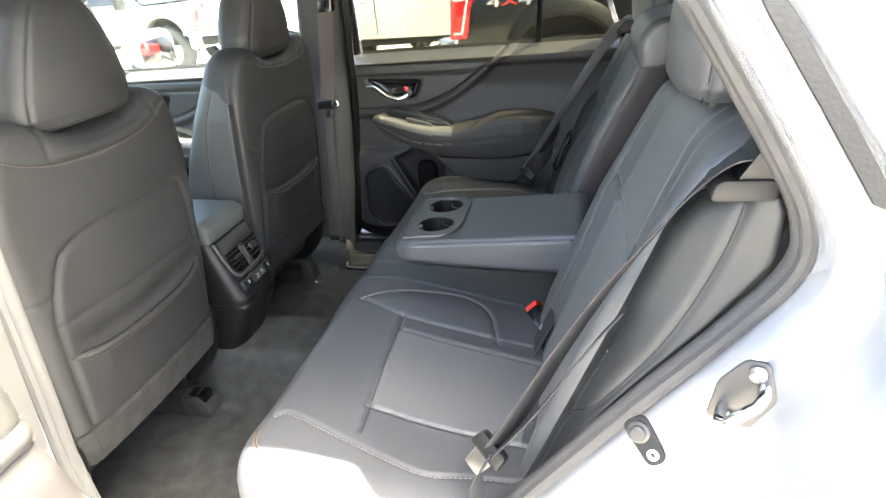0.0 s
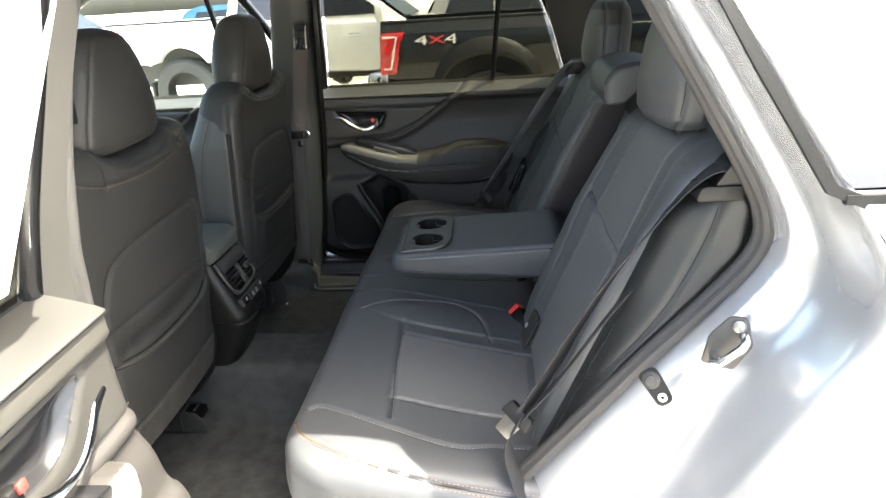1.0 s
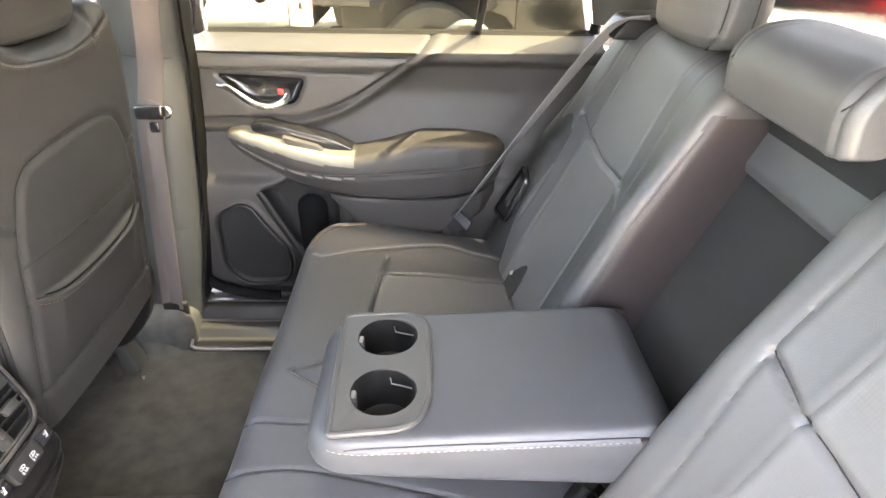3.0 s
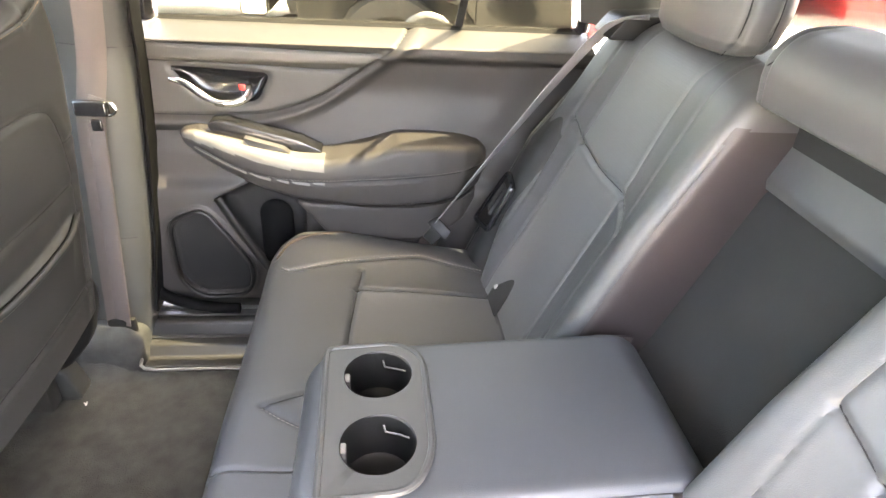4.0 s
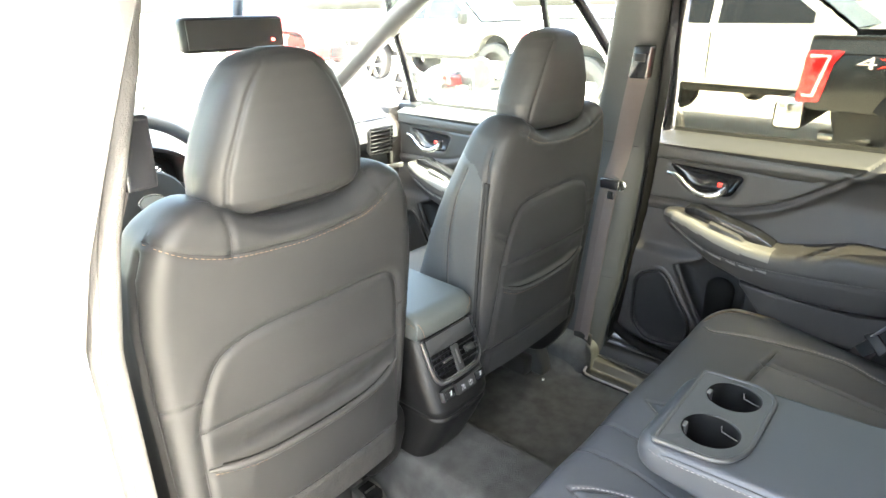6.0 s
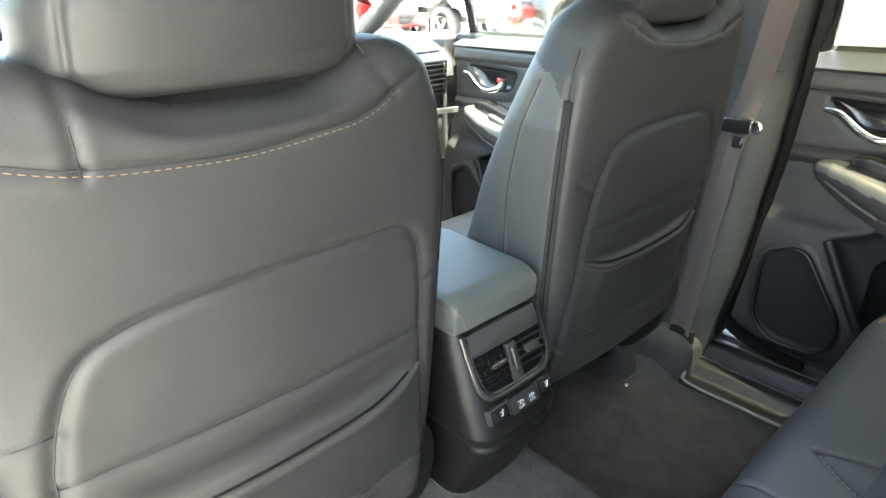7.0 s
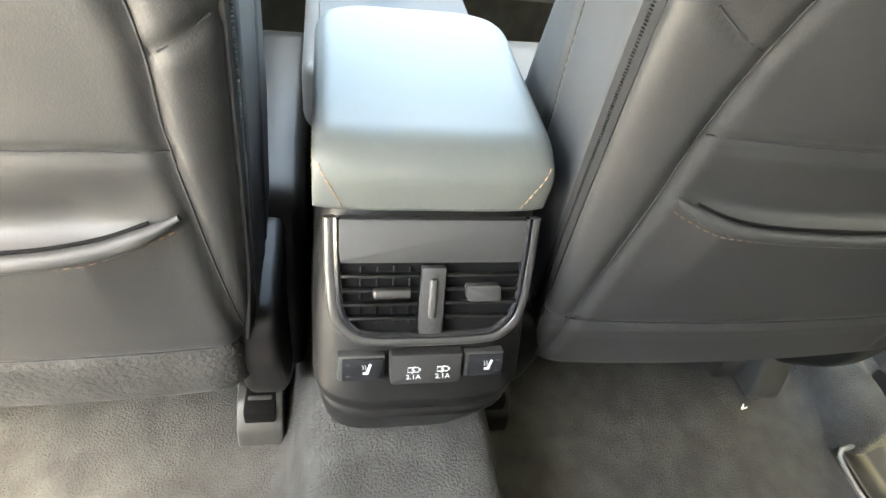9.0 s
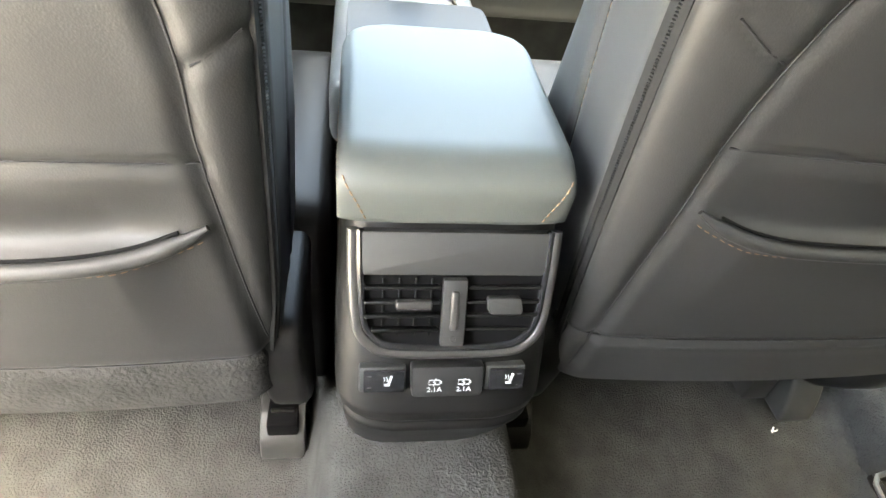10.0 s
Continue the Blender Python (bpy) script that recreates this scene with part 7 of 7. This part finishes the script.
reparent(part("glove_trim", strap([(-1.618 + 0.05 * max(0.0, (y - 0.55) / 0.12), y, 0.885 + 0.02 * abs(y - 0.45)) for y in np.linspace(0.1, 0.67, 12)], (0.2, 0, 1), 0.016, 0.006), SATIN, None, "satin dash trim"), dash)
cl = thing("instrument_cluster", "instrument cluster with two round dials and a red-framed screen", "instrument cluster", at=(-1.5, -0.36, 1.05))
hood = smooth_line([(-0.56, 1.02), (-0.55, 1.12), (-0.47, 1.165), (-0.36, 1.172), (-0.25, 1.165), (-0.17, 1.12), (-0.16, 1.02)], 40)
reparent(part("cluster_hood", loft([[(x, y, z + dz) for y, z in hood] for x, dz in ((-1.40, 0.0), (-1.395, 0.008), (-1.42, 0.014), (-1.75, -0.05))], (False, False), False), SOFT_TRIM, None, "soft black hood"), cl)
reparent(part("cluster_face", prism(fillet([(-0.555, 1.0), (-0.545, 1.115), (-0.47, 1.155), (-0.25, 1.155), (-0.175, 1.115), (-0.165, 1.0)], 0.02, 4), "x", -1.49, -1.48, 0.002), RUBBER, None, "black instrument face"), cl)
for cy0 in (-0.47, -0.25):
    reparent(part("dial", lathe([(0.058, 0.0), (0.058, 0.004), (0.054, 0.004), (0.053, 0.001), (0.0005, 0.001)], pose(-1.479, cy0, 1.075, 0, 90, 0), 40, False), GLOSS, None, "round black dial"), cl)
    tick = box(-1.4745, -1.4735, -0.0008, 0.0008, 0.044, 0.051, 0, 1)
    tk = join(*[moved(tick, Matrix.Translation((0, cy0, 1.075)) @ Matrix.Rotation(a, 4, "X")) for a in np.linspace(-2.3, 2.3, 25)])
    reparent(part("dial_marks", tk, LIT_WHITE, None, "lit white dial marks"), cl)
    reparent(part("needle", moved(box(-1.4735, -1.4725, -0.001, 0.001, 0.0, 0.042, 0, 1), Matrix.Translation((0, cy0, 1.075)) @ Matrix.Rotation(1.9, 4, "X")), LIT_WHITE, None, "lit needle"), cl)
sc = [(-0.392, 1.055), (-0.392, 1.13), (-0.328, 1.13), (-0.328, 1.055)]
reparent(part("screen_frame", tube([(-1.476, a, b) for a, b in sc + sc[:1]], 0.0022, 6, up=(1, 0, 0)), LIT_RED, None, "red lit screen border"), cl)
reparent(part("screen_symbol", join(box(-1.4765, -1.475, -0.372, -0.348, 1.075, 1.105, 0.003, 1)), LIT_WHITE, None, "pale lit car symbol"), cl)
reparent(part("warning_lamp", lathe([(0.005, 0), (0.0005, 0.001)], pose(-1.4735, -0.452, 1.105, 0, 90, 0), 12), LIT_RED, None, "red warning lamp"), cl)

cl.matrix_basis = Matrix.Translation((0.0, -0.012, -0.036)) @ cl.matrix_basis
wheel_t = thing("steering_wheel", "black leather steering wheel with a silver-edged hub", "steering wheel", at=(-1.30, -0.37, 1.04))
WM = look((-1.32, -0.325, 1.035), (-0.35, -0.325, 1.42), 0) @ pose(0, 0, 0, 0, 180, 0)
rimp = [(0.183 * math.cos(a), 0.183 * math.sin(a), 0) for a in np.linspace(0, 2 * math.pi, 73)]
reparent(part("rim", moved(tube(rimp[:-1], 0.0155, 12, True), WM), LEATHER, None, "black leather rim"), wheel_t)
reparent(part("hub", moved(lathe([(0.078, -0.03), (0.080, 0.0), (0.070, 0.018), (0.04, 0.028), (0.0005, 0.031)], Matrix.Diagonal((1.15, 0.95, 1, 1)), 40), WM), PLASTIC, None, "black hub"), wheel_t)
reparent(part("emblem", moved(lathe([(0.026, 0.029), (0.024, 0.033), (0.0005, 0.034)], Matrix.Diagonal((1.0, 0.6, 1, 1)), 30), WM), SATIN, None, "plain grey oval badge"), wheel_t)
reparent(part("emblem_rim", moved(tube([(0.027 * math.cos(a), 0.0165 * math.sin(a), 0.032) for a in np.linspace(0, 2 * math.pi, 40)], 0.0018, 6), WM), CHROME, None, "chrome badge rim"), wheel_t)
for sgx in (-1, 1):
    reparent(part("spoke", moved(prism(fillet([(sgx * 0.06, 0.03), (sgx * 0.172, 0.028), (sgx * 0.172, -0.02), (sgx * 0.06, -0.03)], 0.006, 3), "z", -0.014, 0.012, 0.004), WM), PLASTIC, None, "black spoke"), wheel_t)
    reparent(part("spoke_switches", moved(prism(fillet([(sgx * 0.085, 0.022), (sgx * 0.15, 0.02), (sgx * 0.15, -0.013), (sgx * 0.085, -0.018)], 0.006, 3), "z", 0.011, 0.016, 0.002), WM), GLOSS, None, "gloss black switch pad"), wheel_t)
    for a, b in ((0.10, 0.008), (0.118, -0.004), (0.135, 0.006)):
        reparent(part("switch_mark", moved(box(sgx * a - 0.004, sgx * a + 0.004, b - 0.0012, b + 0.0012, 0.0158, 0.0164, 0, 1), WM), PRINT, None, "pale switch mark"), wheel_t)
reparent(part("spoke", moved(prism(fillet([(-0.02, -0.06), (0.02, -0.06), (0.016, -0.172), (-0.016, -0.172)], 0.006, 3), "z", -0.012, 0.008, 0.004), WM), SATIN, None, "satin lower spoke"), wheel_t)
reparent(part("column", moved(lathe([(0.045, -0.25), (0.05, -0.03), (0.0005, -0.03)], Matrix(), 24), WM), PLASTIC, None, "black column shroud"), wheel_t)
mir = thing("rear_view_mirror", "black rear-view mirror with a red lamp", "mirror", at=(-1.25, -0.02, 1.36))
reparent(part("mirror_housing", box(-1.262, -1.222, -0.235, -0.005, 1.334, 1.402, 0.014, 4), PLASTIC, None, "black mirror housing"), mir)
reparent(part("mirror_glass", box(-1.2225, -1.2200, -0.227, -0.013, 1.341, 1.395, 0.0008, 1), PLASTIC_GREY, None, "dim mirror glass"), mir)
reparent(part("mirror_stem", tube([(-1.25, -0.10, 1.39), (-1.30, -0.06, 1.44), (-1.36, -0.02, 1.50)], 0.012, 10), PLASTIC, None, "black mirror stem"), mir)
reparent(part("mirror_lamp", box(-1.2195, -1.2185, -0.042, -0.036, 1.352, 1.356, 0, 1), LIT_RED, None, "tiny red lamp"), mir)
mo = thing("door_mirror", "silver door mirror outside the passenger window", "mirror", at=(-1.62, 0.93, 1.10))
rr = []
for t in np.linspace(0, 1, 14):
    k = math.sqrt(max(0.02, 1 - (1 - t) ** 2)) if t < 1 else 1
    rr.append([(-1.70 + 0.13 * t, 0.965 + 0.115 * k * np.sign(math.cos(a)) * abs(math.cos(a)) ** 0.6, 1.135 + 0.082 * k * np.sign(math.sin(a)) * abs(math.sin(a)) ** 0.6) for a in np.linspace(0, 2 * math.pi, 40, endpoint=False)])
reparent(part("mirror_shell", loft(rr), PAINT, None, "silver mirror shell"), mo)
reparent(part("mirror_glass", moved(prism(fillet([(0.86, 1.07), (1.065, 1.07), (1.065, 1.20), (0.86, 1.20)], 0.03, 5), "x", -1.568, -1.564, 0.001), Matrix()), CHROME, None, "mirror glass"), mo)
reparent(part("mirror_foot", box(-1.68, -1.58, 0.76, 0.88, 1.045, 1.09, 0.015), PLASTIC, None, "black mirror foot"), mo)

# ---- the car park outside ----


def ground_shape(X, Y):
    Z = -0.18 * (0.5 + 0.5 * np.tanh((Y - 2.6) / 0.8))
    return np.stack([X, Y, Z], -1)


gx = np.concatenate([[-900, -300, -100, -50], np.arange(-30, 30.1, 1.5), [50, 100, 300, 900]])
gy = np.concatenate([[-900, -300, -100, -40, -20], np.arange(-10, 14.1, 0.6), [20, 40, 100, 300, 900]])
tagged(part("ground", grid(gx, gy, ground_shape), ASPHALT), "sunlit pale concrete of a car park", "ground", "", "structure")
PARK_LINE = material("white_parking_paint", (0.62, 0.61, 0.57), 0.8, vary=0.25, blotch=20)
for k, x in enumerate((-6.4, -3.6, 1.9, 4.7)):
    tagged(part("bay_line", box(x - 0.05, x + 0.05, -4.0, 1.2, 0.003, 0.007, 0), PARK_LINE), "faded white parking bay line on concrete", "bay line", "bay lines")


def wheel_at(root, x, y, r, sg, label="black tyre on a grey alloy wheel"):
    m = pose(x, y, r, 90 if sg < 0 else -90, 0, 0)
    w = 0.12
    t = reparent(part("wheel", lathe([(r * 0.62, -w), (r * 0.92, -w), (r, -w * 0.7), (r, w * 0.7), (r * 0.92, w), (r * 0.62, w)], m, 48, False), TYRE, None, "black tyre"), root)
    barrel = part("barrel", lathe([(r * 0.60, w * 0.6), (r * 0.56, w * 0.3), (r * 0.0005, w * 0.3)], m, 40, False), TYRE, None, "dark brake and barrel")
    rim = part("rim", join(lathe([(r * 0.64, w), (r * 0.60, w * 0.85), (r * 0.57, w * 0.55)], m, 40, False),
                           *[moved(prism([(r * 0.06, -r * 0.05), (r * 0.58, -r * 0.08), (r * 0.58, r * 0.08), (r * 0.06, r * 0.05)], "z", w * 0.45, w * 0.85, 0.004, 1), m @ Matrix.Rotation(a, 4, "Z")) for a in np.linspace(0, 2 * math.pi, 6, endpoint=False)],
                           lathe([(r * 0.14, w * 0.4), (r * 0.13, w * 0.9), (0.001, w * 0.95)], m, 16, False)), STEEL, None, "grey alloy rim")
    for piece in (rim, barrel):
        reparent(piece, root)
        piece.parent = t
        piece.matrix_parent_inverse = Matrix.Translation(-Vector(root.location))
    return t


def arch_points(cx, zb, rx=0.425, rz=0.307, n=14):
    """An arch over a wheel, from its foot at zb on one side to the other."""
    a0 = math.asin(min(1, max(-1, (zb - 0.75) / rz)))
    return [(cx - rx * math.cos(a), 0.75 + rz * math.sin(a)) for a in np.linspace(a0, math.pi - a0, n)]


def pickup(name, paint, label, at, decal=False, flip=False):
    """A crew-cab pickup, tail at x = 0, near side at y = 0, facing +x."""
    root = thing(name, label, "pickup truck", "parked vehicles", "", (2.5, 1.0, 0))
    r = 0.45
    low = [(0.0, 0.90), (0.08, 0.86)] + arch_points(1.03, 0.85) + [(1.62, 0.80), (1.72, 0.66), (3.9, 0.62)] + arch_points(4.60, 0.72) + [(5.15, 0.62), (5.6, 0.66), (5.65, 0.95), (5.55, 1.16), (4.2, 1.26), (1.72, 1.29), (0.02, 1.29), (0.0, 1.26)]
    for pair in (((0.0, 1.280), (0.055, 1.385)), ((1.98, 1.280), (1.925, 1.385))):
        (ya, za), (yb, zb) = pair
        k = 0.06 if ya < 1 else -0.06
        side = [[(x, ya, za), (x, yb, zb), (x, yb + k, zb), (x, ya + k, za)] for x in (0.02, 1.70)]
        reparent(part("bed_side", loft(side), paint, None, "upper bed side leaning in", 20), root)
    reparent(part("body", prism(low, "y", 0.0, 1.98, 0.035, 3), paint, None, "painted lower body", 35), root)
    cab = [(1.75, 1.26), (1.86, 1.82), (2.1, 1.90), (3.2, 1.90), (3.47, 1.80), (4.23, 1.24)]
    rings = []
    for y, k in ((0.04, 0.0), (0.10, 0.0), (0.2, 1.0), (1.78, 1.0), (1.88, 0.0), (1.94, 0.0)):
        rings.append([(x, y, z) for x, z in cab])
    cabv = []
    for y in (0.03, 1.95):
        sgn = 1 if y < 1 else -1
        cabv.append([(x, y + sgn * 0.22 * max(0, z - 1.26) / 0.64, z) for x, z in cab])
    reparent(part("cab", loft(cabv), paint, None, "painted cab", 30), root)
    for wpts in ([(1.91, 1.34), (1.97, 1.74), (2.13, 1.81), (2.71, 1.81), (2.71, 1.34)], [(2.80, 1.34), (2.80, 1.81), (3.19, 1.81), (3.40, 1.74), (3.95, 1.34)]):
        V = [(x, 0.022 + 0.22 * (z - 1.26) / 0.64, z) for x, z in wpts]
        q = part("side_window", (V + [(x, y + 0.01, z) for x, y, z in V], [tuple(range(5)), tuple(range(9, 4, -1))]), GLOSS, None, "dark side window", 20)
        reparent(q, root)
    wsv = [(3.51, 0.26, 1.80), (3.51, 1.72, 1.80), (4.21, 1.86, 1.28), (4.21, 0.12, 1.28)]
    reparent(part("windscreen", ([(x + 0.015, y, z + 0.015) for x, y, z in wsv] + wsv, [(0, 1, 2, 3), (7, 6, 5, 4)]), GLOSS, None, "dark windscreen", 20), root)
    reparent(part("bed_rail", box(0.02, 1.70, 0.045, 0.13, 1.375, 1.405, 0.012), PLASTIC, None, "black bed rail cap"), root)
    for x in (1.70, 2.75):
        reparent(part("door_gap", box(x, x + 0.012, -0.006, 0.01, 0.7, 1.27, 0.002, 1), RUBBER, None, "door joint"), root)
    for x in (2.47, 3.45):
        reparent(part("door_handle", box(x, x + 0.17, -0.035, -0.008, 1.08, 1.12, 0.01), CHROME, None, "bright door handle"), root)
    for cx, zb in ((1.03, 0.85), (4.60, 0.72)):
        outer = arch_points(cx, zb + 0.03, 0.54, 0.474, 24)
        inner = arch_points(cx, zb - 0.01, 0.43, 0.315, 24)
        rim = [[(ix, 0.0, iz), (ix, -0.045, iz), (ix * 0.75 + ox * 0.25, -0.058, iz * 0.75 + oz * 0.25), (ix * 0.25 + ox * 0.75, -0.034, iz * 0.25 + oz * 0.75), (ox, -0.004, oz), (ox, 0.004, oz)] for (ix, iz), (ox, oz) in zip(inner, outer)]
        reparent(part("wheel_flare", loft(rim), PLASTIC if paint is BLACK_PAINT else paint, None, "broad wheel arch flare", 30), root)
        wheel_at(root, cx, 0.13, r, -1)
        wheel_at(root, cx, 1.85, r, 1)
    reparent(part("chassis", box(0.25, 5.45, 0.26, 1.72, 0.52, 1.20, 0.03), TYRE, None, "black underbody and wheel wells"), root)
    tlp = fillet([(-0.012, 0.92), (0.02, 1.30), (0.26, 1.30), (0.20, 1.20), (0.15, 0.92)], 0.02, 3)
    reparent(part("tail_light", prism(tlp, "y", -0.016, 0.25, 0.012), TAILLIGHT, None, "red tail light"), root)
    reparent(part("reverse_light", tube([(0.04, -0.018, 1.26), (0.17, -0.018, 1.26), (0.13, -0.018, 1.10), (0.10, -0.018, 0.97), (0.03, -0.018, 0.97)], 0.013, 6, up=(0, 1, 0)), PALE_LENS, None, "pale light band"), root)
    reparent(part("tail_bumper", box(-0.16, 0.06, 0.02, 1.96, 0.68, 0.92, 0.05, 4), CHROME if not decal else PLASTIC, None, "rear bumper"), root)
    reparent(part("bumper_end", box(-0.14, 0.07, -0.012, 0.10, 0.70, 0.94, 0.04, 3), CHROME, None, "bright bumper end"), root)
    reparent(part("mud_flap", box(0.50, 0.54, 0.05, 0.35, 0.26, 0.60, 0.005), RUBBER, None, "black mud flap"), root)
    reparent(part("exhaust", tube([(0.15, 0.32, 0.62), (0.5, 0.30, 0.62), (0.8, 0.4, 0.65)], 0.045, 12), STEEL, None, "steel exhaust pipe"), root)
    reparent(part("mirror", box(3.87, 3.99, -0.26, -0.02, 1.24, 1.48, 0.04, 3), paint if paint is WHITE_PAINT else PLASTIC, None, "door mirror"), root)
    reparent(part("grille", box(5.62, 5.69, 0.35, 1.63, 0.76, 1.08, 0.03), GLOSS, None, "dark grille"), root)
    if decal:
        for ch, x, mt in (("4", 0.41, PALE_LENS), ("X", 0.555, RED), ("4", 0.695, PALE_LENS)):
            t = moved(lettering(ch, 0.20 if ch == "4" else 0.17, 0.002), Matrix.Translation((x, -0.006, 1.215)) @ pose(0, 0, 0, 90, 0, 0) @ Matrix.Diagonal((1.35, 0.62, 1, 1)))
            reparent(part("decal", t, mt, None, "decal lettering reading 4X4"), root)
    root.matrix_basis = at @ Matrix.Translation(root.location)
    return root


pickup("pickup_truck", BLACK_PAINT, "black crew-cab pickup with a 4X4 decal parked side-on", Matrix.Translation((-1.16, 4.6, -0.24)), True)
pickup("pickup_truck", WHITE_PAINT, "white crew-cab pickup parked beyond the black one", Matrix.Translation((-5.45, 7.0, -0.16)))
pickup("pickup_truck", GREY_PAINT, "tan-grey pickup parked beyond a white pickup", Matrix.Translation((-12.2, 9.2, -0.16)))


def wagon(name, paint, label, at, category="car"):
    """A parked hatchback, tail at x = 0, near side at y = 0, facing +x."""
    root = thing(name, label, category, "parked vehicles", "", (2.2, 0.9, 0))
    r = 0.35
    low = [(0.0, 0.50), (0.08, 0.36)] + arch_points(0.88, r, 0.4) + [(1.4, 0.30), (3.1, 0.30)] + arch_points(3.6, r, 0.4) + [(4.1, 0.32), (4.42, 0.42), (4.45, 0.70), (4.25, 0.88), (3.3, 1.02), (0.12, 1.06), (0.02, 0.95)]
    reparent(part("body", prism(low, "y", 0.0, 1.82, 0.05, 3), paint, None, "painted lower body", 35), root)
    cab = [(0.14, 1.03), (0.42, 1.52), (0.75, 1.60), (2.1, 1.60), (2.5, 1.52), (3.32, 1.0)]
    cabv = []
    for y in (0.05, 1.77):
        sgn = 1 if y < 1 else -1
        cabv.append([(x, y + sgn * 0.22 * max(0, z - 1.03) / 0.57, z) for x, z in cab])
    reparent(part("cabin", loft(cabv), paint, None, "painted cabin", 30), root)
    for wpts in ([(0.48, 1.08), (0.66, 1.48), (1.45, 1.50), (1.45, 1.08)], [(1.53, 1.08), (1.53, 1.50), (2.40, 1.47), (3.0, 1.08)]):
        for y0, sgn in ((0.042, 1), (1.778, -1)):
            V = [(x, y0 + sgn * 0.22 * (z - 1.03) / 0.57, z) for x, z in wpts]
            reparent(part("side_window", (V + [(x, y + 0.01 * sgn, z) for x, y, z in V], [(0, 1, 2, 3), (7, 6, 5, 4)]), GLOSS, None, "dark side window", 20), root)
    for pts, nm in (([(2.55, 0.26, 1.50), (2.55, 1.56, 1.50), (3.30, 1.72, 1.03), (3.30, 0.10, 1.03)], "windscreen"), ([(0.36, 0.26, 1.46), (0.36, 1.56, 1.46), (0.13, 1.70, 1.07), (0.13, 0.12, 1.07)], "rear_window")):
        o = 0.02 if nm == "windscreen" else -0.02
        reparent(part(nm, ([(x + o, y, z + 0.012) for x, y, z in pts] + pts, [(0, 1, 2, 3), (7, 6, 5, 4)]), GLOSS, None, "dark window glass", 20), root)
    for cx in (0.88, 3.6):
        wheel_at(root, cx, 0.11, r, -1)
        wheel_at(root, cx, 1.71, r, 1)
    for y in (0.02, 1.55):
        reparent(part("tail_light", box(-0.012, 0.10, y, y + 0.25, 0.78, 0.98, 0.02, 2), TAILLIGHT, None, "red tail light"), root)
        reparent(part("headlight", box(4.20, 4.42, y, y + 0.25, 0.66, 0.80, 0.03, 2), PALE_LENS, None, "clear headlight"), root)
    reparent(part("sill_trim", box(1.35, 3.15, -0.012, 0.05, 0.29, 0.40, 0.01), PLASTIC, None, "black sill trim"), root)
    reparent(part("grille", box(4.40, 4.462, 0.45, 1.37, 0.42, 0.68, 0.02), GLOSS, None, "dark grille"), root)
    for x in (1.25, 2.15):
        reparent(part("door_handle", box(x, x + 0.14, -0.02, -0.004, 0.90, 0.93, 0.006), CHROME, None, "bright door handle"), root)
    root.matrix_basis = at @ Matrix.Translation(root.location)
    return root


wagon("parked_car", RED_PAINT, "red hatchback parked close behind the pickup", Matrix.Translation((1.45, 3.3, 0.02)))
wagon("parked_car", WHITE_PAINT, "white hatchback parked ahead of the windscreen", pose(-9.6, -1.2, 0, 0, 0, 62))
wagon("parked_car", GREY_PAINT, "grey hatchback parked in a farther row", Matrix.Translation((-1.5, 10.6, -0.18)))
wagon("parked_car", BLUE, "blue hatchback parked in a farther row", Matrix.Translation((-7.4, 12.5, -0.18)))
wagon("parked_car", WHITE_PAINT, "white hatchback parked in a farther row", Matrix.Translation((3.6, 11.0, -0.18)))
wagon("parked_car", RED_PAINT, "red hatchback parked in a farther row", Matrix.Translation((-17.5, 9.0, -0.18)))
wagon("parked_car", WHITE_PAINT, "white hatchback parked behind the open door", pose(0.6, -5.4, 0, 0, 0, 178))


def tree(x, y, h, seed, label):
    rng = np.random.default_rng(seed)
    root = thing("tree", label, "tree", "trees", "", (x, y, -0.18))
    zs = np.linspace(-0.18, h * 0.62, 10)
    trunk = [(x + 0.12 * math.sin(z), y + 0.08 * math.cos(1.3 * z), z) for z in zs]
    limbs = [tube(trunk, list(np.linspace(0.17, 0.06, 10)), 9)]
    for k in range(9):
        a, z = rng.uniform(0, 6.28), h * rng.uniform(0.35, 0.6)
        L = h * rng.uniform(0.18, 0.33)
        limbs.append(tube([(x, y, z), (x + 0.5 * L * math.cos(a), y + 0.5 * L * math.sin(a), z + 0.35 * L), (x + L * math.cos(a), y + L * math.sin(a), z + 0.8 * L)], [0.05, 0.035, 0.015], 6))
    reparent(part("trunk", join(*limbs), BARK, None, "brown branching trunk"), root)
    V, F = [], []
    for k in range(26):
        c = np.array((x, y, h * 0.72)) + rng.normal(0, 1, 3) * (h * 0.2, h * 0.2, h * 0.13)
        for j in range(90):
            p = c + rng.normal(0, h * 0.055, 3)
            u, w = rng.normal(0, 1, 3), rng.normal(0, 1, 3)
            u /= np.linalg.norm(u)
            w = np.cross(u, w)
            w /= np.linalg.norm(w)
            s0 = rng.uniform(0.05, 0.10)
            n = len(V)
            V += [p - u * s0, p + w * s0 * 0.45, p + u * s0, p - w * s0 * 0.45]
            F.append((n, n + 1, n + 2, n + 3))
    reparent(part("crown", (V, F), LEAF, None, "loose green leaves"), root)


tree(-14, 13.5, 6.0, 1, "green leafy tree behind the parked pickups")
tree(3.5, 17.0, 7.0, 2, "green leafy tree behind the parked pickups")
tree(-12.5, -1.5, 5.0, 3, "green leafy tree ahead of the car")
